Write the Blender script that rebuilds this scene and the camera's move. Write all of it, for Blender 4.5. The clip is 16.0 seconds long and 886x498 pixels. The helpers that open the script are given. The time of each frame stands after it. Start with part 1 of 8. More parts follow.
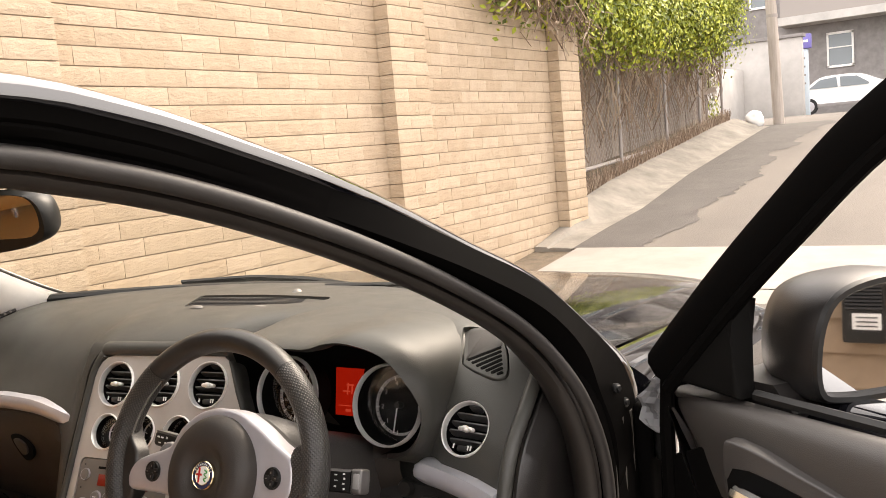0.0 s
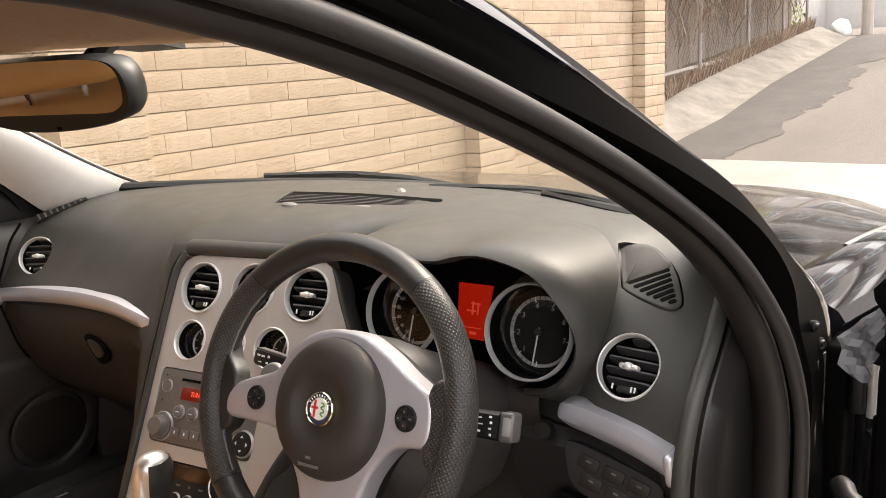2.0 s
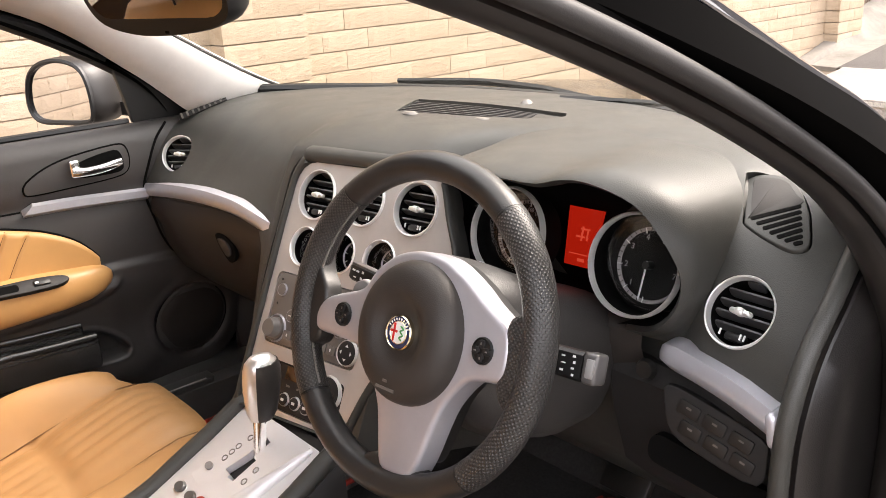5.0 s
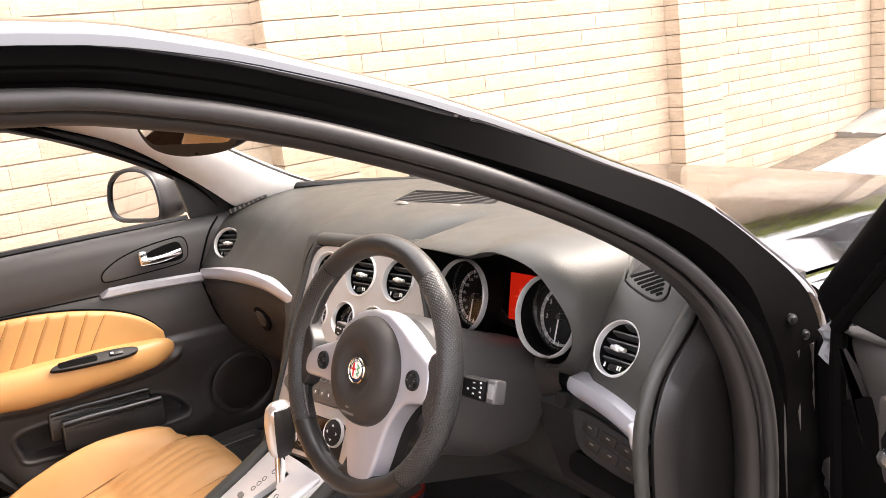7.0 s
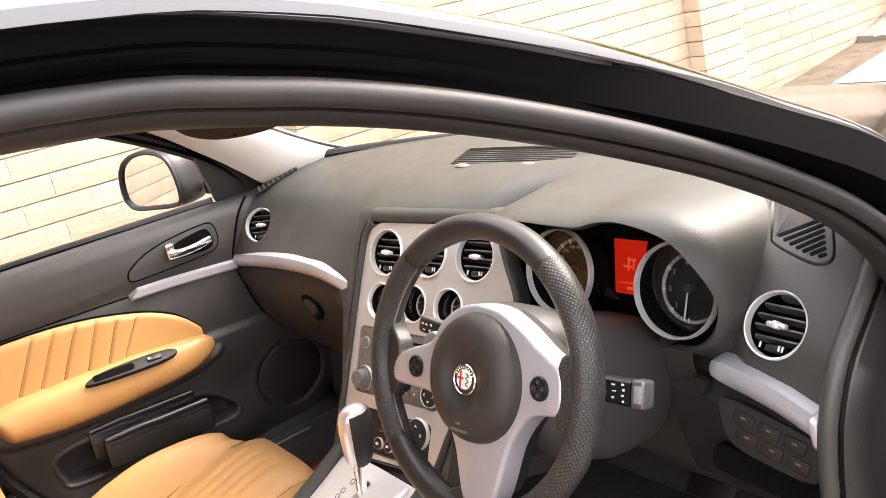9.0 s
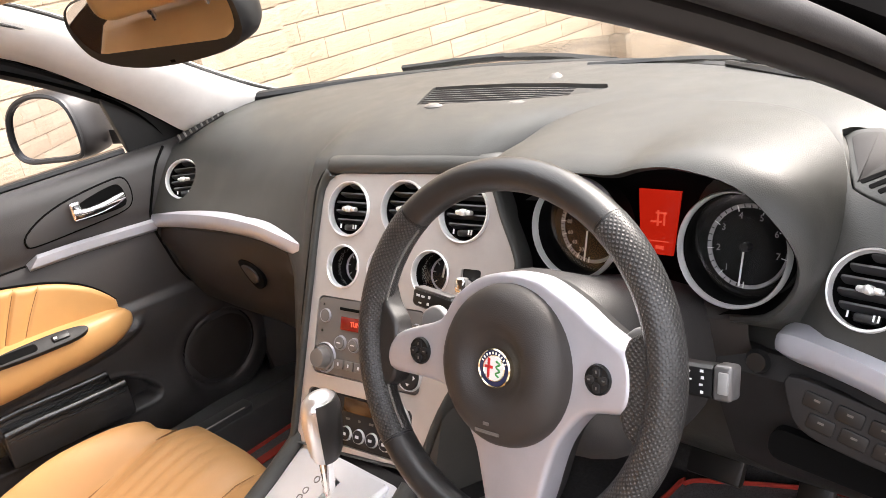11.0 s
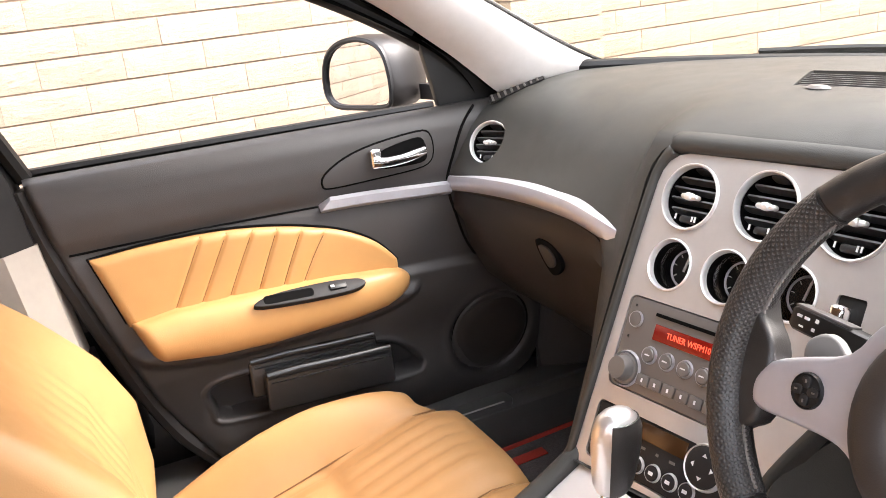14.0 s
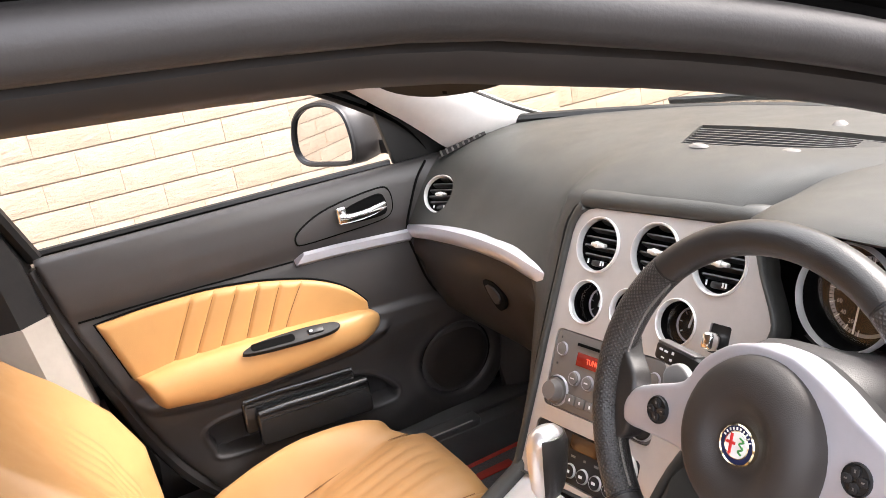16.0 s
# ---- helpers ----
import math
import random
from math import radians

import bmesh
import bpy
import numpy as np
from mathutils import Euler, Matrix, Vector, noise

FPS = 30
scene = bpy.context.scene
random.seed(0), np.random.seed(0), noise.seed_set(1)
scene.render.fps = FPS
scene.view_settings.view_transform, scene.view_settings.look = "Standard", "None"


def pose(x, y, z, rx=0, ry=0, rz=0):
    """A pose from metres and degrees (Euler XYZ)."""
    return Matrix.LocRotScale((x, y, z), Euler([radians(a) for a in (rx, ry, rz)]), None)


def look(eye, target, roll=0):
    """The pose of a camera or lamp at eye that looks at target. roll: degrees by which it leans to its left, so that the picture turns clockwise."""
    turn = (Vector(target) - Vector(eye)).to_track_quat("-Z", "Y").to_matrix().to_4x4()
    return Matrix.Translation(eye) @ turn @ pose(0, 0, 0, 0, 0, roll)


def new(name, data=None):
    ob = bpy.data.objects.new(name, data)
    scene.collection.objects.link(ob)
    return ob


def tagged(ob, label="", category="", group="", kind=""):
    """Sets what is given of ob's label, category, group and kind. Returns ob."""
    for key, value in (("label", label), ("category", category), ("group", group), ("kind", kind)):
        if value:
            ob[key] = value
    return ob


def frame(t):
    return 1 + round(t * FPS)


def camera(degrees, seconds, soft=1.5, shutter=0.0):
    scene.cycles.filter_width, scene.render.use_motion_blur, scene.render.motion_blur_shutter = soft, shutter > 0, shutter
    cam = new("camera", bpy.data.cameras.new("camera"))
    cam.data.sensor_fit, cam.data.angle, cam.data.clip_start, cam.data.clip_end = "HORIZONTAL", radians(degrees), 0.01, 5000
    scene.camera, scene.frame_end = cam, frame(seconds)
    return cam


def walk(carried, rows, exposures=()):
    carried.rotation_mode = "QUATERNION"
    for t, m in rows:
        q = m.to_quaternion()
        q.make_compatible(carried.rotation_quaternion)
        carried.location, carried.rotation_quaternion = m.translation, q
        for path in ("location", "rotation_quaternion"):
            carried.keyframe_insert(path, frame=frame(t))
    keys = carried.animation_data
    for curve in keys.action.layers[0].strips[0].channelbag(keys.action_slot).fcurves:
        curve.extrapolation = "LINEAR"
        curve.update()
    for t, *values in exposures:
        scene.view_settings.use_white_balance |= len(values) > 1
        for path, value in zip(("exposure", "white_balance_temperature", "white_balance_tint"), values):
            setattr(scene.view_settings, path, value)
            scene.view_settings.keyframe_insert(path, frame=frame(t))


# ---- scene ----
cam = camera(54.2, 16.0, 0.8)
PATH = [
    (0, (1.239, -0.938, 1.227), (0.133, 0.712, 0.995), -4.9),
    (0.5, (1.157, -0.895, 1.2), (0.028, 0.738, 0.957), -4.6),
    (1, (1.098, -0.874, 1.182), (-0.042, 0.735, 0.855), -4.2),
    (1.5, (1.049, -0.85, 1.18), (-0.111, 0.725, 0.765), -3.7),
    (2, (1.014, -0.834, 1.199), (-0.176, 0.712, 0.759), -3.1),
    (2.5, (0.985, -0.807, 1.205), (-0.243, 0.693, 0.714), -2.6),
    (3, (0.957, -0.737, 1.209), (-0.355, 0.656, 0.628), -1.3),
    (3.5, (0.951, -0.671, 1.208), (-0.452, 0.590, 0.543), -0.3),
    (3.7, (0.956, -0.660, 1.210), (-0.481, 0.553, 0.530), -1.3),
    (5.8, (1.15, -0.784, 1.197), (-0.296, 0.478, 0.634), -4.0),
    (6, (1.193, -0.785, 1.204), (-0.286, 0.462, 0.695), -4.5),
    (6.5, (1.306, -0.789, 1.227), (-0.241, 0.412, 0.823), -5.8),
    (7, (1.362, -0.787, 1.25), (-0.224, 0.348, 0.807), -6.5),
    (7.5, (1.322, -0.765, 1.27), (-0.292, 0.299, 0.756), -9.1),
    (8, (1.265, -0.773, 1.275), (-0.345, 0.255, 0.68), -12.0),
    (8.5, (1.2, -0.774, 1.271), (-0.393, 0.294, 0.706), -11.8),
    (8.7, (1.171, -0.769, 1.268), (-0.416, 0.31, 0.705), -11.9),
    (10.8, (0.915, -0.727, 1.237), (-0.506, 0.512, 0.569), -11.2),
    (11, (0.894, -0.721, 1.225), (-0.516, 0.509, 0.518), -11.1),
    (11.5, (0.848, -0.692, 1.174), (-0.574, 0.486, 0.407), -10.9),
    (12, (0.802, -0.671, 1.131), (-0.64, 0.468, 0.341), -10.3),
    (12.5, (0.755, -0.655, 1.108), (-0.743, 0.446, 0.369), -8.4),
    (13, (0.714, -0.668, 1.129), (-0.885, 0.331, 0.463), -6.2),
    (13.5, (0.689, -0.678, 1.136), (-1.01, 0.177, 0.519), -5.4),
    (14, (0.694, -0.692, 1.145), (-1.05, 0.074, 0.537), -6.3),
    (14.5, (0.698, -0.694, 1.147), (-1.049, 0.063, 0.537), -6.6),
    (15, (0.741, -0.694, 1.178), (-0.994, 0.058, 0.527), -7.8),
    (15.5, (0.803, -0.699, 1.218), (-0.926, 0.074, 0.577), -8.9),
    (16, (0.88, -0.711, 1.251), (-0.858, 0.088, 0.666), -10.0),
]
EXPOSURE = [(0, 1.87, 7350, 14), (3.5, 2.03, 6750, 13), (7, 2.60, 6750, 17), (8.5, 2.65, 6750, 16), (11, 2.64, 6450, 14), (13.5, 2.78, 6350, 14.5), (14.5, 2.72, 6350, 15), (16, 2.66, 6300, 14.5)]
walk(cam, [(t, look(eye, target, roll)) for t, eye, target, roll in PATH], EXPOSURE)

# ---- light ----
world = bpy.data.worlds.new("sky")
world.use_nodes = True
scene.world = world
wn, wl = world.node_tree.nodes, world.node_tree.links
sky = wn.new("ShaderNodeTexSky")
sky.sky_type, sky.sun_disc = "NISHITA", False
sky.sun_elevation, sky.sun_rotation = radians(46), radians(14)
sky.air_density, sky.dust_density, sky.ozone_density = 1.0, 8.0, 1.0
veil = wn.new("ShaderNodeMix")  # thin bright cloud over the whole sky
veil.data_type = "RGBA"
veil.inputs["Factor"].default_value = 0.8
veil.inputs["B"].default_value = (6.4, 6.5, 6.75, 1)
wl.new(sky.outputs[0], veil.inputs["A"])
wl.new(veil.outputs["Result"], wn["Background"].inputs[0])
wn["Background"].inputs[1].default_value = 0.15
sun_data = bpy.data.lights.new("sun", "SUN")
sun_data.energy, sun_data.angle, sun_data.color = 1.5, radians(32), (1.0, 0.94, 0.86)
sun = new("sun", sun_data)
SUN_DIR = Vector((math.sin(radians(14)) * math.cos(radians(46)), math.cos(radians(14)) * math.cos(radians(46)), math.sin(radians(46))))
sun.matrix_world = look(SUN_DIR * 30, (0, 0, 0))

# ---- materials ----
def material(name, color, rough=0.5, metal=0.0, coat=0.0, spec=0.5):
    m = bpy.data.materials.new(name)
    m.use_nodes = True
    b = m.node_tree.nodes["Principled BSDF"]
    b.inputs["Base Color"].default_value = (*color, 1)
    b.inputs["Roughness"].default_value = rough
    b.inputs["Metallic"].default_value = metal
    b.inputs["Coat Weight"].default_value = coat
    b.inputs["Coat Roughness"].default_value = 0.03
    b.inputs["Specular IOR Level"].default_value = spec
    return m


def nodes_of(m):
    t = m.node_tree
    return t.nodes, t.links, t.nodes["Principled BSDF"]


def coords(m, scale=(1, 1, 1)):
    n, l, _ = nodes_of(m)
    tc = n.new("ShaderNodeTexCoord")
    mp = n.new("ShaderNodeMapping")
    mp.inputs["Scale"].default_value = scale
    l.new(tc.outputs["Object"], mp.inputs["Vector"])
    return mp.outputs[0]


def noise_tex(m, scale, detail=4.0, rough=0.6, stretch=(1, 1, 1)):
    n, l, _ = nodes_of(m)
    t = n.new("ShaderNodeTexNoise")
    t.inputs["Scale"].default_value, t.inputs["Detail"].default_value, t.inputs["Roughness"].default_value = scale, detail, rough
    l.new(coords(m, stretch), t.inputs["Vector"])
    return t.outputs["Fac"]


def ramp(m, fac, stops):
    n, l, _ = nodes_of(m)
    r = n.new("ShaderNodeValToRGB")
    e = r.color_ramp.elements
    while len(e) < len(stops):
        e.new(0.5)
    for el, (p, c) in zip(e, stops):
        el.position, el.color = p, (*c, 1)
    l.new(fac, r.inputs[0])
    return r.outputs[0]


def bump(m, height, strength=0.2, distance=0.001, base=None):
    n, l, b = nodes_of(m)
    k = n.new("ShaderNodeBump")
    k.inputs["Strength"].default_value, k.inputs["Distance"].default_value = strength, distance
    l.new(height, k.inputs["Height"])
    if base:
        l.new(base, k.inputs["Normal"])
    l.new(k.outputs[0], b.inputs["Normal"])
    return k.outputs[0]


def vary(m, color, amount, scale, detail=5.0, stretch=(1, 1, 1)):
    """Mottled base colour round the given one, at one scale."""
    n, l, b = nodes_of(m)
    lo = tuple(c * (1 - amount) for c in color)
    hi = tuple(min(1, c * (1 + amount)) for c in color)
    out = ramp(m, noise_tex(m, scale, detail, 0.65, stretch), [(0.3, lo), (0.7, hi)])
    l.new(out, b.inputs["Base Color"])
    return out


def rough_vary(m, lo, hi, scale):
    n, l, b = nodes_of(m)
    mr = n.new("ShaderNodeMapRange")
    mr.inputs["To Min"].default_value, mr.inputs["To Max"].default_value = lo, hi
    mr.inputs["From Min"].default_value, mr.inputs["From Max"].default_value = 0.3, 0.7
    l.new(noise_tex(m, scale), mr.inputs[0])
    l.new(mr.outputs[0], b.inputs["Roughness"])


def cell(m, scale, feature="F1"):
    n, l, _ = nodes_of(m)
    v = n.new("ShaderNodeTexVoronoi")
    v.feature = feature
    v.inputs["Scale"].default_value = scale
    l.new(coords(m), v.inputs["Vector"])
    return v.outputs["Distance"]


def by_random(m, stops, noise_scale=0.0, noise_amount=0.15, island=False):
    """Base colour by the piece's own random number, mottled by noise."""
    n, l, b = nodes_of(m)
    src = n.new("ShaderNodeNewGeometry").outputs["Random Per Island"] if island else n.new("ShaderNodeObjectInfo").outputs["Random"]
    out = ramp(m, src, stops)
    if noise_scale:
        mx = n.new("ShaderNodeMix")
        mx.data_type, mx.blend_type = "RGBA", "MULTIPLY"
        mx.inputs["Factor"].default_value = 1.0
        dark = ramp(m, noise_tex(m, noise_scale, 6), [(0.3, (1 - noise_amount,) * 3), (0.7, (1, 1, 1))])
        l.new(out, mx.inputs["A"])
        l.new(dark, mx.inputs["B"])
        out = mx.outputs["Result"]
    l.new(out, b.inputs["Base Color"])


def grain(m, scale=900, strength=0.25, distance=0.0004):
    bump(m, cell(m, scale), strength, distance)


DASH = material("dash_plastic", (0.041, 0.0415, 0.038), 0.50, 0.0, 0.0, 0.40)
vary(DASH, (0.042, 0.0415, 0.0375), 0.14, 9)
rough_vary(DASH, 0.40, 0.52, 14)
grain(DASH, 850, 0.35, 0.0005)
DOORTRIM = material("door_trim_plastic", (0.036, 0.033, 0.0315), 0.48, 0.0, 0.0, 0.6)
vary(DOORTRIM, (0.036, 0.033, 0.0315), 0.14, 8)
grain(DOORTRIM, 850, 0.35, 0.0005)
DARK = material("dark_plastic", (0.018, 0.017, 0.017), 0.50, 0.0, 0.0, 0.25)
vary(DARK, (0.018, 0.017, 0.017), 0.2, 12)
grain(DARK, 900, 0.25)
GLOVE = material("glovebox_plastic", (0.028, 0.024, 0.022), 0.5, 0.0, 0.0, 0.3)
vary(GLOVE, (0.028, 0.024, 0.022), 0.15, 8)
grain(GLOVE, 850, 0.3)
BLACK = material("black_plastic", (0.006, 0.006, 0.006), 0.45)
# Near-black of hollows, also laid on surfaces to paint in their shade.
CAVITY = material("cavity_black", (0.004, 0.004, 0.004), 0.75, 0.0, 0.0, 0.04)
SLAT = material("vent_slat", (0.050, 0.050, 0.052), 0.36)
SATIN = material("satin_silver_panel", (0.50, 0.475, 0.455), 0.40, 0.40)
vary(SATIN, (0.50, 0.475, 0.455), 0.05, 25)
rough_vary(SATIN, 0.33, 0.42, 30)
TRIM = material("aluminium_trim", (0.58, 0.58, 0.63), 0.33, 0.6)
vary(TRIM, (0.58, 0.58, 0.63), 0.03, 40)
CHROME = material("chrome", (0.86, 0.85, 0.83), 0.10, 1.0)
SATINCHROME = material("satin_chrome", (0.82, 0.81, 0.80), 0.33, 0.85)
DIALBAND = material("dial_band", (0.30, 0.29, 0.29), 0.5)
BRIGHT = material("bright_ring", (0.76, 0.75, 0.74), 0.30, 0.55)
PADDLE = material("grey_paddle_plastic", (0.24, 0.235, 0.23), 0.38, 0.1)
# Lighter than SILVER, standing in for the stronger light on the console.
CONSOLE = material("lightened_satin_console", (0.74, 0.735, 0.75), 0.36, 0.35)
vary(CONSOLE, (0.74, 0.735, 0.75), 0.03, 30)
CAPGREY = material("grey_stalk_end", (0.095, 0.09, 0.088), 0.30, 0.2)
SILVER = material("silver_paint_plastic", (0.45, 0.44, 0.47), 0.33, 0.45)
vary(SILVER, (0.45, 0.44, 0.47), 0.04, 35)
RADIO = material("radio_fascia", (0.155, 0.145, 0.135), 0.42, 0.25)
LEATHER = material("black_leather", (0.022, 0.0205, 0.0195), 0.36)
vary(LEATHER, (0.022, 0.0205, 0.0195), 0.25, 30)
rough_vary(LEATHER, 0.28, 0.42, 60)
bump(LEATHER, cell(LEATHER, 520, "DISTANCE_TO_EDGE"), 0.35, 0.0006)
PERF = material("perforated_leather", (0.030, 0.029, 0.028), 0.38)
STITCH = material("grey_stitching", (0.16, 0.15, 0.14), 0.8)
TAN = material("tan_leather", (0.50, 0.275, 0.100), 0.42)
vary(TAN, (0.50, 0.275, 0.100), 0.08, 7, 4)
rough_vary(TAN, 0.36, 0.50, 22)
bump(TAN, cell(TAN, 330, "DISTANCE_TO_EDGE"), 0.22, 0.0006)
# Same leather as TAN, darkened against the strong light on the seats.
TANSEAT = material("seat_leather_darkened", (0.40, 0.218, 0.086), 0.42, 0.0, 0.0, 0.32)
vary(TANSEAT, (0.40, 0.218, 0.086), 0.08, 6, 4)
rough_vary(TANSEAT, 0.38, 0.52, 18)
bump(TANSEAT, cell(TANSEAT, 330, "DISTANCE_TO_EDGE"), 0.2, 0.0006)
SEAM = material("seam_thread", (0.17, 0.080, 0.026), 0.8)
PILLAR = material("pillar_fabric", (0.57, 0.555, 0.535), 0.85)
vary(PILLAR, (0.57, 0.555, 0.535), 0.04, 40)
bump(PILLAR, noise_tex(PILLAR, 900), 0.3, 0.0005)
CREAMTRIM = material("cream_trim_plastic", (0.40, 0.365, 0.32), 0.6)
vary(CREAMTRIM, (0.40, 0.365, 0.32), 0.05, 30)
LINER = material("headliner_fabric", (0.52, 0.40, 0.29), 0.9)
vary(LINER, (0.52, 0.40, 0.29), 0.08, 60)
bump(LINER, noise_tex(LINER, 800), 0.3, 0.0006)
PAINT = material("black_car_paint", (0.008, 0.0075, 0.008), 0.05, 0.0, 1.0, 1.0)
vary(PAINT, (0.006, 0.006, 0.008), 0.2, 500)
# Door trim plastic again, lightened for sky light on the open door.
DOORCARD = material("door_plastic_lightened", (0.042, 0.038, 0.035), 0.45, 0.0, 0.0, 0.6)
grain(DOORCARD, 800, 0.3)
JAMB = material("jamb_paint", (0.0030, 0.0028, 0.0027), 0.40, 0.0, 0.0, 0.004)
CORNER = material("black_corner_plastic", (0.005, 0.0048, 0.0046), 0.6, 0.0, 0.0, 0.06)
HOUSING = material("matt_mirror_plastic", (0.011, 0.0095, 0.009), 0.42)
HUBMAT = material("airbag_plastic", (0.034, 0.029, 0.026), 0.50, 0.0, 0.0, 0.35)
vary(HUBMAT, (0.034, 0.029, 0.026), 0.12, 20)
grain(HUBMAT, 900, 0.3)
grain(HOUSING, 700, 0.3)
WALLET = material("glossy_black_leather", (0.016, 0.016, 0.016), 0.24, 0.0, 0.0, 0.8)
bump(WALLET, noise_tex(WALLET, 180), 0.3, 0.001)
RUBBER = material("door_seal_rubber", (0.020, 0.018, 0.017), 0.52)
vary(RUBBER, (0.020, 0.018, 0.017), 0.2, 18)
bump(RUBBER, noise_tex(RUBBER, 700), 0.25, 0.0005)
CRUMPLE = material("crumpled_plastic_film", (0.26, 0.26, 0.27), 0.30)
EDGETRIM = material("brown_black_edge_trim", (0.013, 0.0105, 0.009), 0.5)
vary(EDGETRIM, (0.013, 0.0105, 0.009), 0.2, 20)
TYRE = material("tyre_rubber", (0.012, 0.012, 0.012), 0.8)
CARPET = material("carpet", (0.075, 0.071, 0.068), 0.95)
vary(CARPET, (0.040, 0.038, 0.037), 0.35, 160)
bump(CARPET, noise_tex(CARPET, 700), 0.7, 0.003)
# Mat pile lightened to lift the shade of the footwell.
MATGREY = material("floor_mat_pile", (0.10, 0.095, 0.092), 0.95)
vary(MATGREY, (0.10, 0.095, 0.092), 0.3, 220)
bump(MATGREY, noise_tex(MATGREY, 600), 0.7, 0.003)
# Albedo raised to make up for light missing in the left footwell.
KICK = material("moulded_kick_plastic", (0.070, 0.070, 0.068), 0.34, 0.0, 0.0, 0.6)
vary(KICK, (0.070, 0.070, 0.068), 0.15, 10)
grain(KICK, 800, 0.2)
REDPIPE = material("red_piping", (0.42, 0.035, 0.02), 0.7)
WHITE = material("white_marking", (0.75, 0.75, 0.75), 0.5)
RED = material("red_enamel", (0.55, 0.03, 0.03), 0.25)
GREEN = material("green_enamel", (0.06, 0.25, 0.07), 0.25)
BLUE = material("blue_enamel", (0.015, 0.022, 0.07), 0.2)
CREAM = material("white_enamel", (0.80, 0.80, 0.78), 0.15)
GOLD = material("pale_gold_metal", (0.75, 0.66, 0.45), 0.2, 1.0)
WINGMIRROR = material("tinted_mirror_glass", (0.76, 0.75, 0.74), 0.02, 1.0)
MIRROR = material("mirror_glass", (0.86, 0.86, 0.86), 0.02, 1.0)


def emitter(name, color, strength):
    m = bpy.data.materials.new(name)
    m.use_nodes = True
    b = m.node_tree.nodes["Principled BSDF"]
    b.inputs["Base Color"].default_value = (*[c * 0.2 for c in color], 1)
    b.inputs["Roughness"].default_value = 0.25
    b.inputs["Emission Color"].default_value = (*color, 1)
    b.inputs["Emission Strength"].default_value = strength
    return m


LCD = emitter("red_lcd", (1.0, 0.030, 0.009), 0.060)
LCDTEXT = emitter("red_lcd_figures", (1.0, 0.10, 0.05), 0.11)
RADIOLCD = emitter("radio_lcd", (0.45, 0.014, 0.006), 0.040)
RADIOTEXT = emitter("radio_lcd_text", (1.0, 0.09, 0.04), 0.35)
AMBER = material("unlit_climate_display", (0.05, 0.022, 0.008), 0.15)


def glass(name, tint=(1, 1, 1), rough=0.0, gloss=0.05, rise=0.75):
    """A thin pane: mostly clear, with a mirror part that grows towards the edge of sight."""
    m = bpy.data.materials.new(name)
    m.use_nodes = True
    n, l = m.node_tree.nodes, m.node_tree.links
    n.remove(n["Principled BSDF"])
    clear, shine, mix = n.new("ShaderNodeBsdfTransparent"), n.new("ShaderNodeBsdfGlossy"), n.new("ShaderNodeMixShader")
    clear.inputs[0].default_value = (*tint, 1)
    shine.inputs["Roughness"].default_value = rough
    fr, pw, ma = n.new("ShaderNodeLayerWeight"), n.new("ShaderNodeMath"), n.new("ShaderNodeMath")
    fr.inputs[0].default_value = 0.5
    pw.operation, ma.operation = "POWER", "MULTIPLY_ADD"
    pw.inputs[1].default_value = 3.5
    ma.inputs[1].default_value, ma.inputs[2].default_value = rise, gloss
    l.new(fr.outputs["Facing"], pw.inputs[0])
    l.new(pw.outputs[0], ma.inputs[0])
    l.new(ma.outputs[0], mix.inputs[0])
    l.new(clear.outputs[0], mix.inputs[1])
    l.new(shine.outputs[0], mix.inputs[2])
    l.new(mix.outputs[0], n["Material Output"].inputs[0])
    return m


GLASS = glass("windscreen_glass", (0.96, 0.96, 0.91), 0.0, 0.03, 0.45)
LENS = glass("instrument_lens", (0.92, 0.92, 0.92))
LAMPGLASS = glass("lamp_glass", (0.9, 0.9, 0.9))

BRICK = material("cream_brick", (0.62, 0.44, 0.24), 0.85)
by_random(BRICK, [(0.0, (0.425, 0.325, 0.225)), (0.3, (0.45, 0.35, 0.247)), (0.65, (0.465, 0.365, 0.262)), (1.0, (0.49, 0.385, 0.28))], 9, 0.14)
BRICKFAR = material("cream_brick_course", (0.62, 0.44, 0.24), 0.85)
by_random(BRICKFAR, [(0.0, (0.425, 0.325, 0.225)), (0.3, (0.45, 0.35, 0.247)), (0.65, (0.465, 0.365, 0.262)), (1.0, (0.49, 0.385, 0.28))], 9, 0.14, True)
for _m in (BRICK, BRICKFAR):
    k = bump(_m, noise_tex(_m, 60, 4, 0.6, (1, 0.60, 1.3)), 0.6, 0.008)
    bump(_m, noise_tex(_m, 260, 4), 0.35, 0.002, k)
MORTAR = material("mortar", (0.26, 0.20, 0.145), 0.95)
vary(MORTAR, (0.26, 0.20, 0.145), 0.25, 30)
bump(MORTAR, noise_tex(MORTAR, 300), 0.5, 0.003)
CONCRETE = material("pale_concrete", (0.27, 0.245, 0.22), 0.9)
vary(CONCRETE, (0.27, 0.245, 0.22), 0.16, 2.2, 8)
bump(CONCRETE, noise_tex(CONCRETE, 120), 0.3, 0.003)
KERB = material("old_kerb_concrete", (0.205, 0.186, 0.160), 0.95)
vary(KERB, (0.205, 0.186, 0.160), 0.35, 3, 9)
bump(KERB, noise_tex(KERB, 90, 8), 0.5, 0.006)
EASTBRICK = material("brown_board_wall", (0.30, 0.215, 0.14), 0.8)
by_random(EASTBRICK, [(0.0, (0.25, 0.17, 0.11)), (1.0, (0.36, 0.26, 0.175))], 5, 0.25)
ASPHALT = material("asphalt", (0.085, 0.078, 0.072), 0.9)
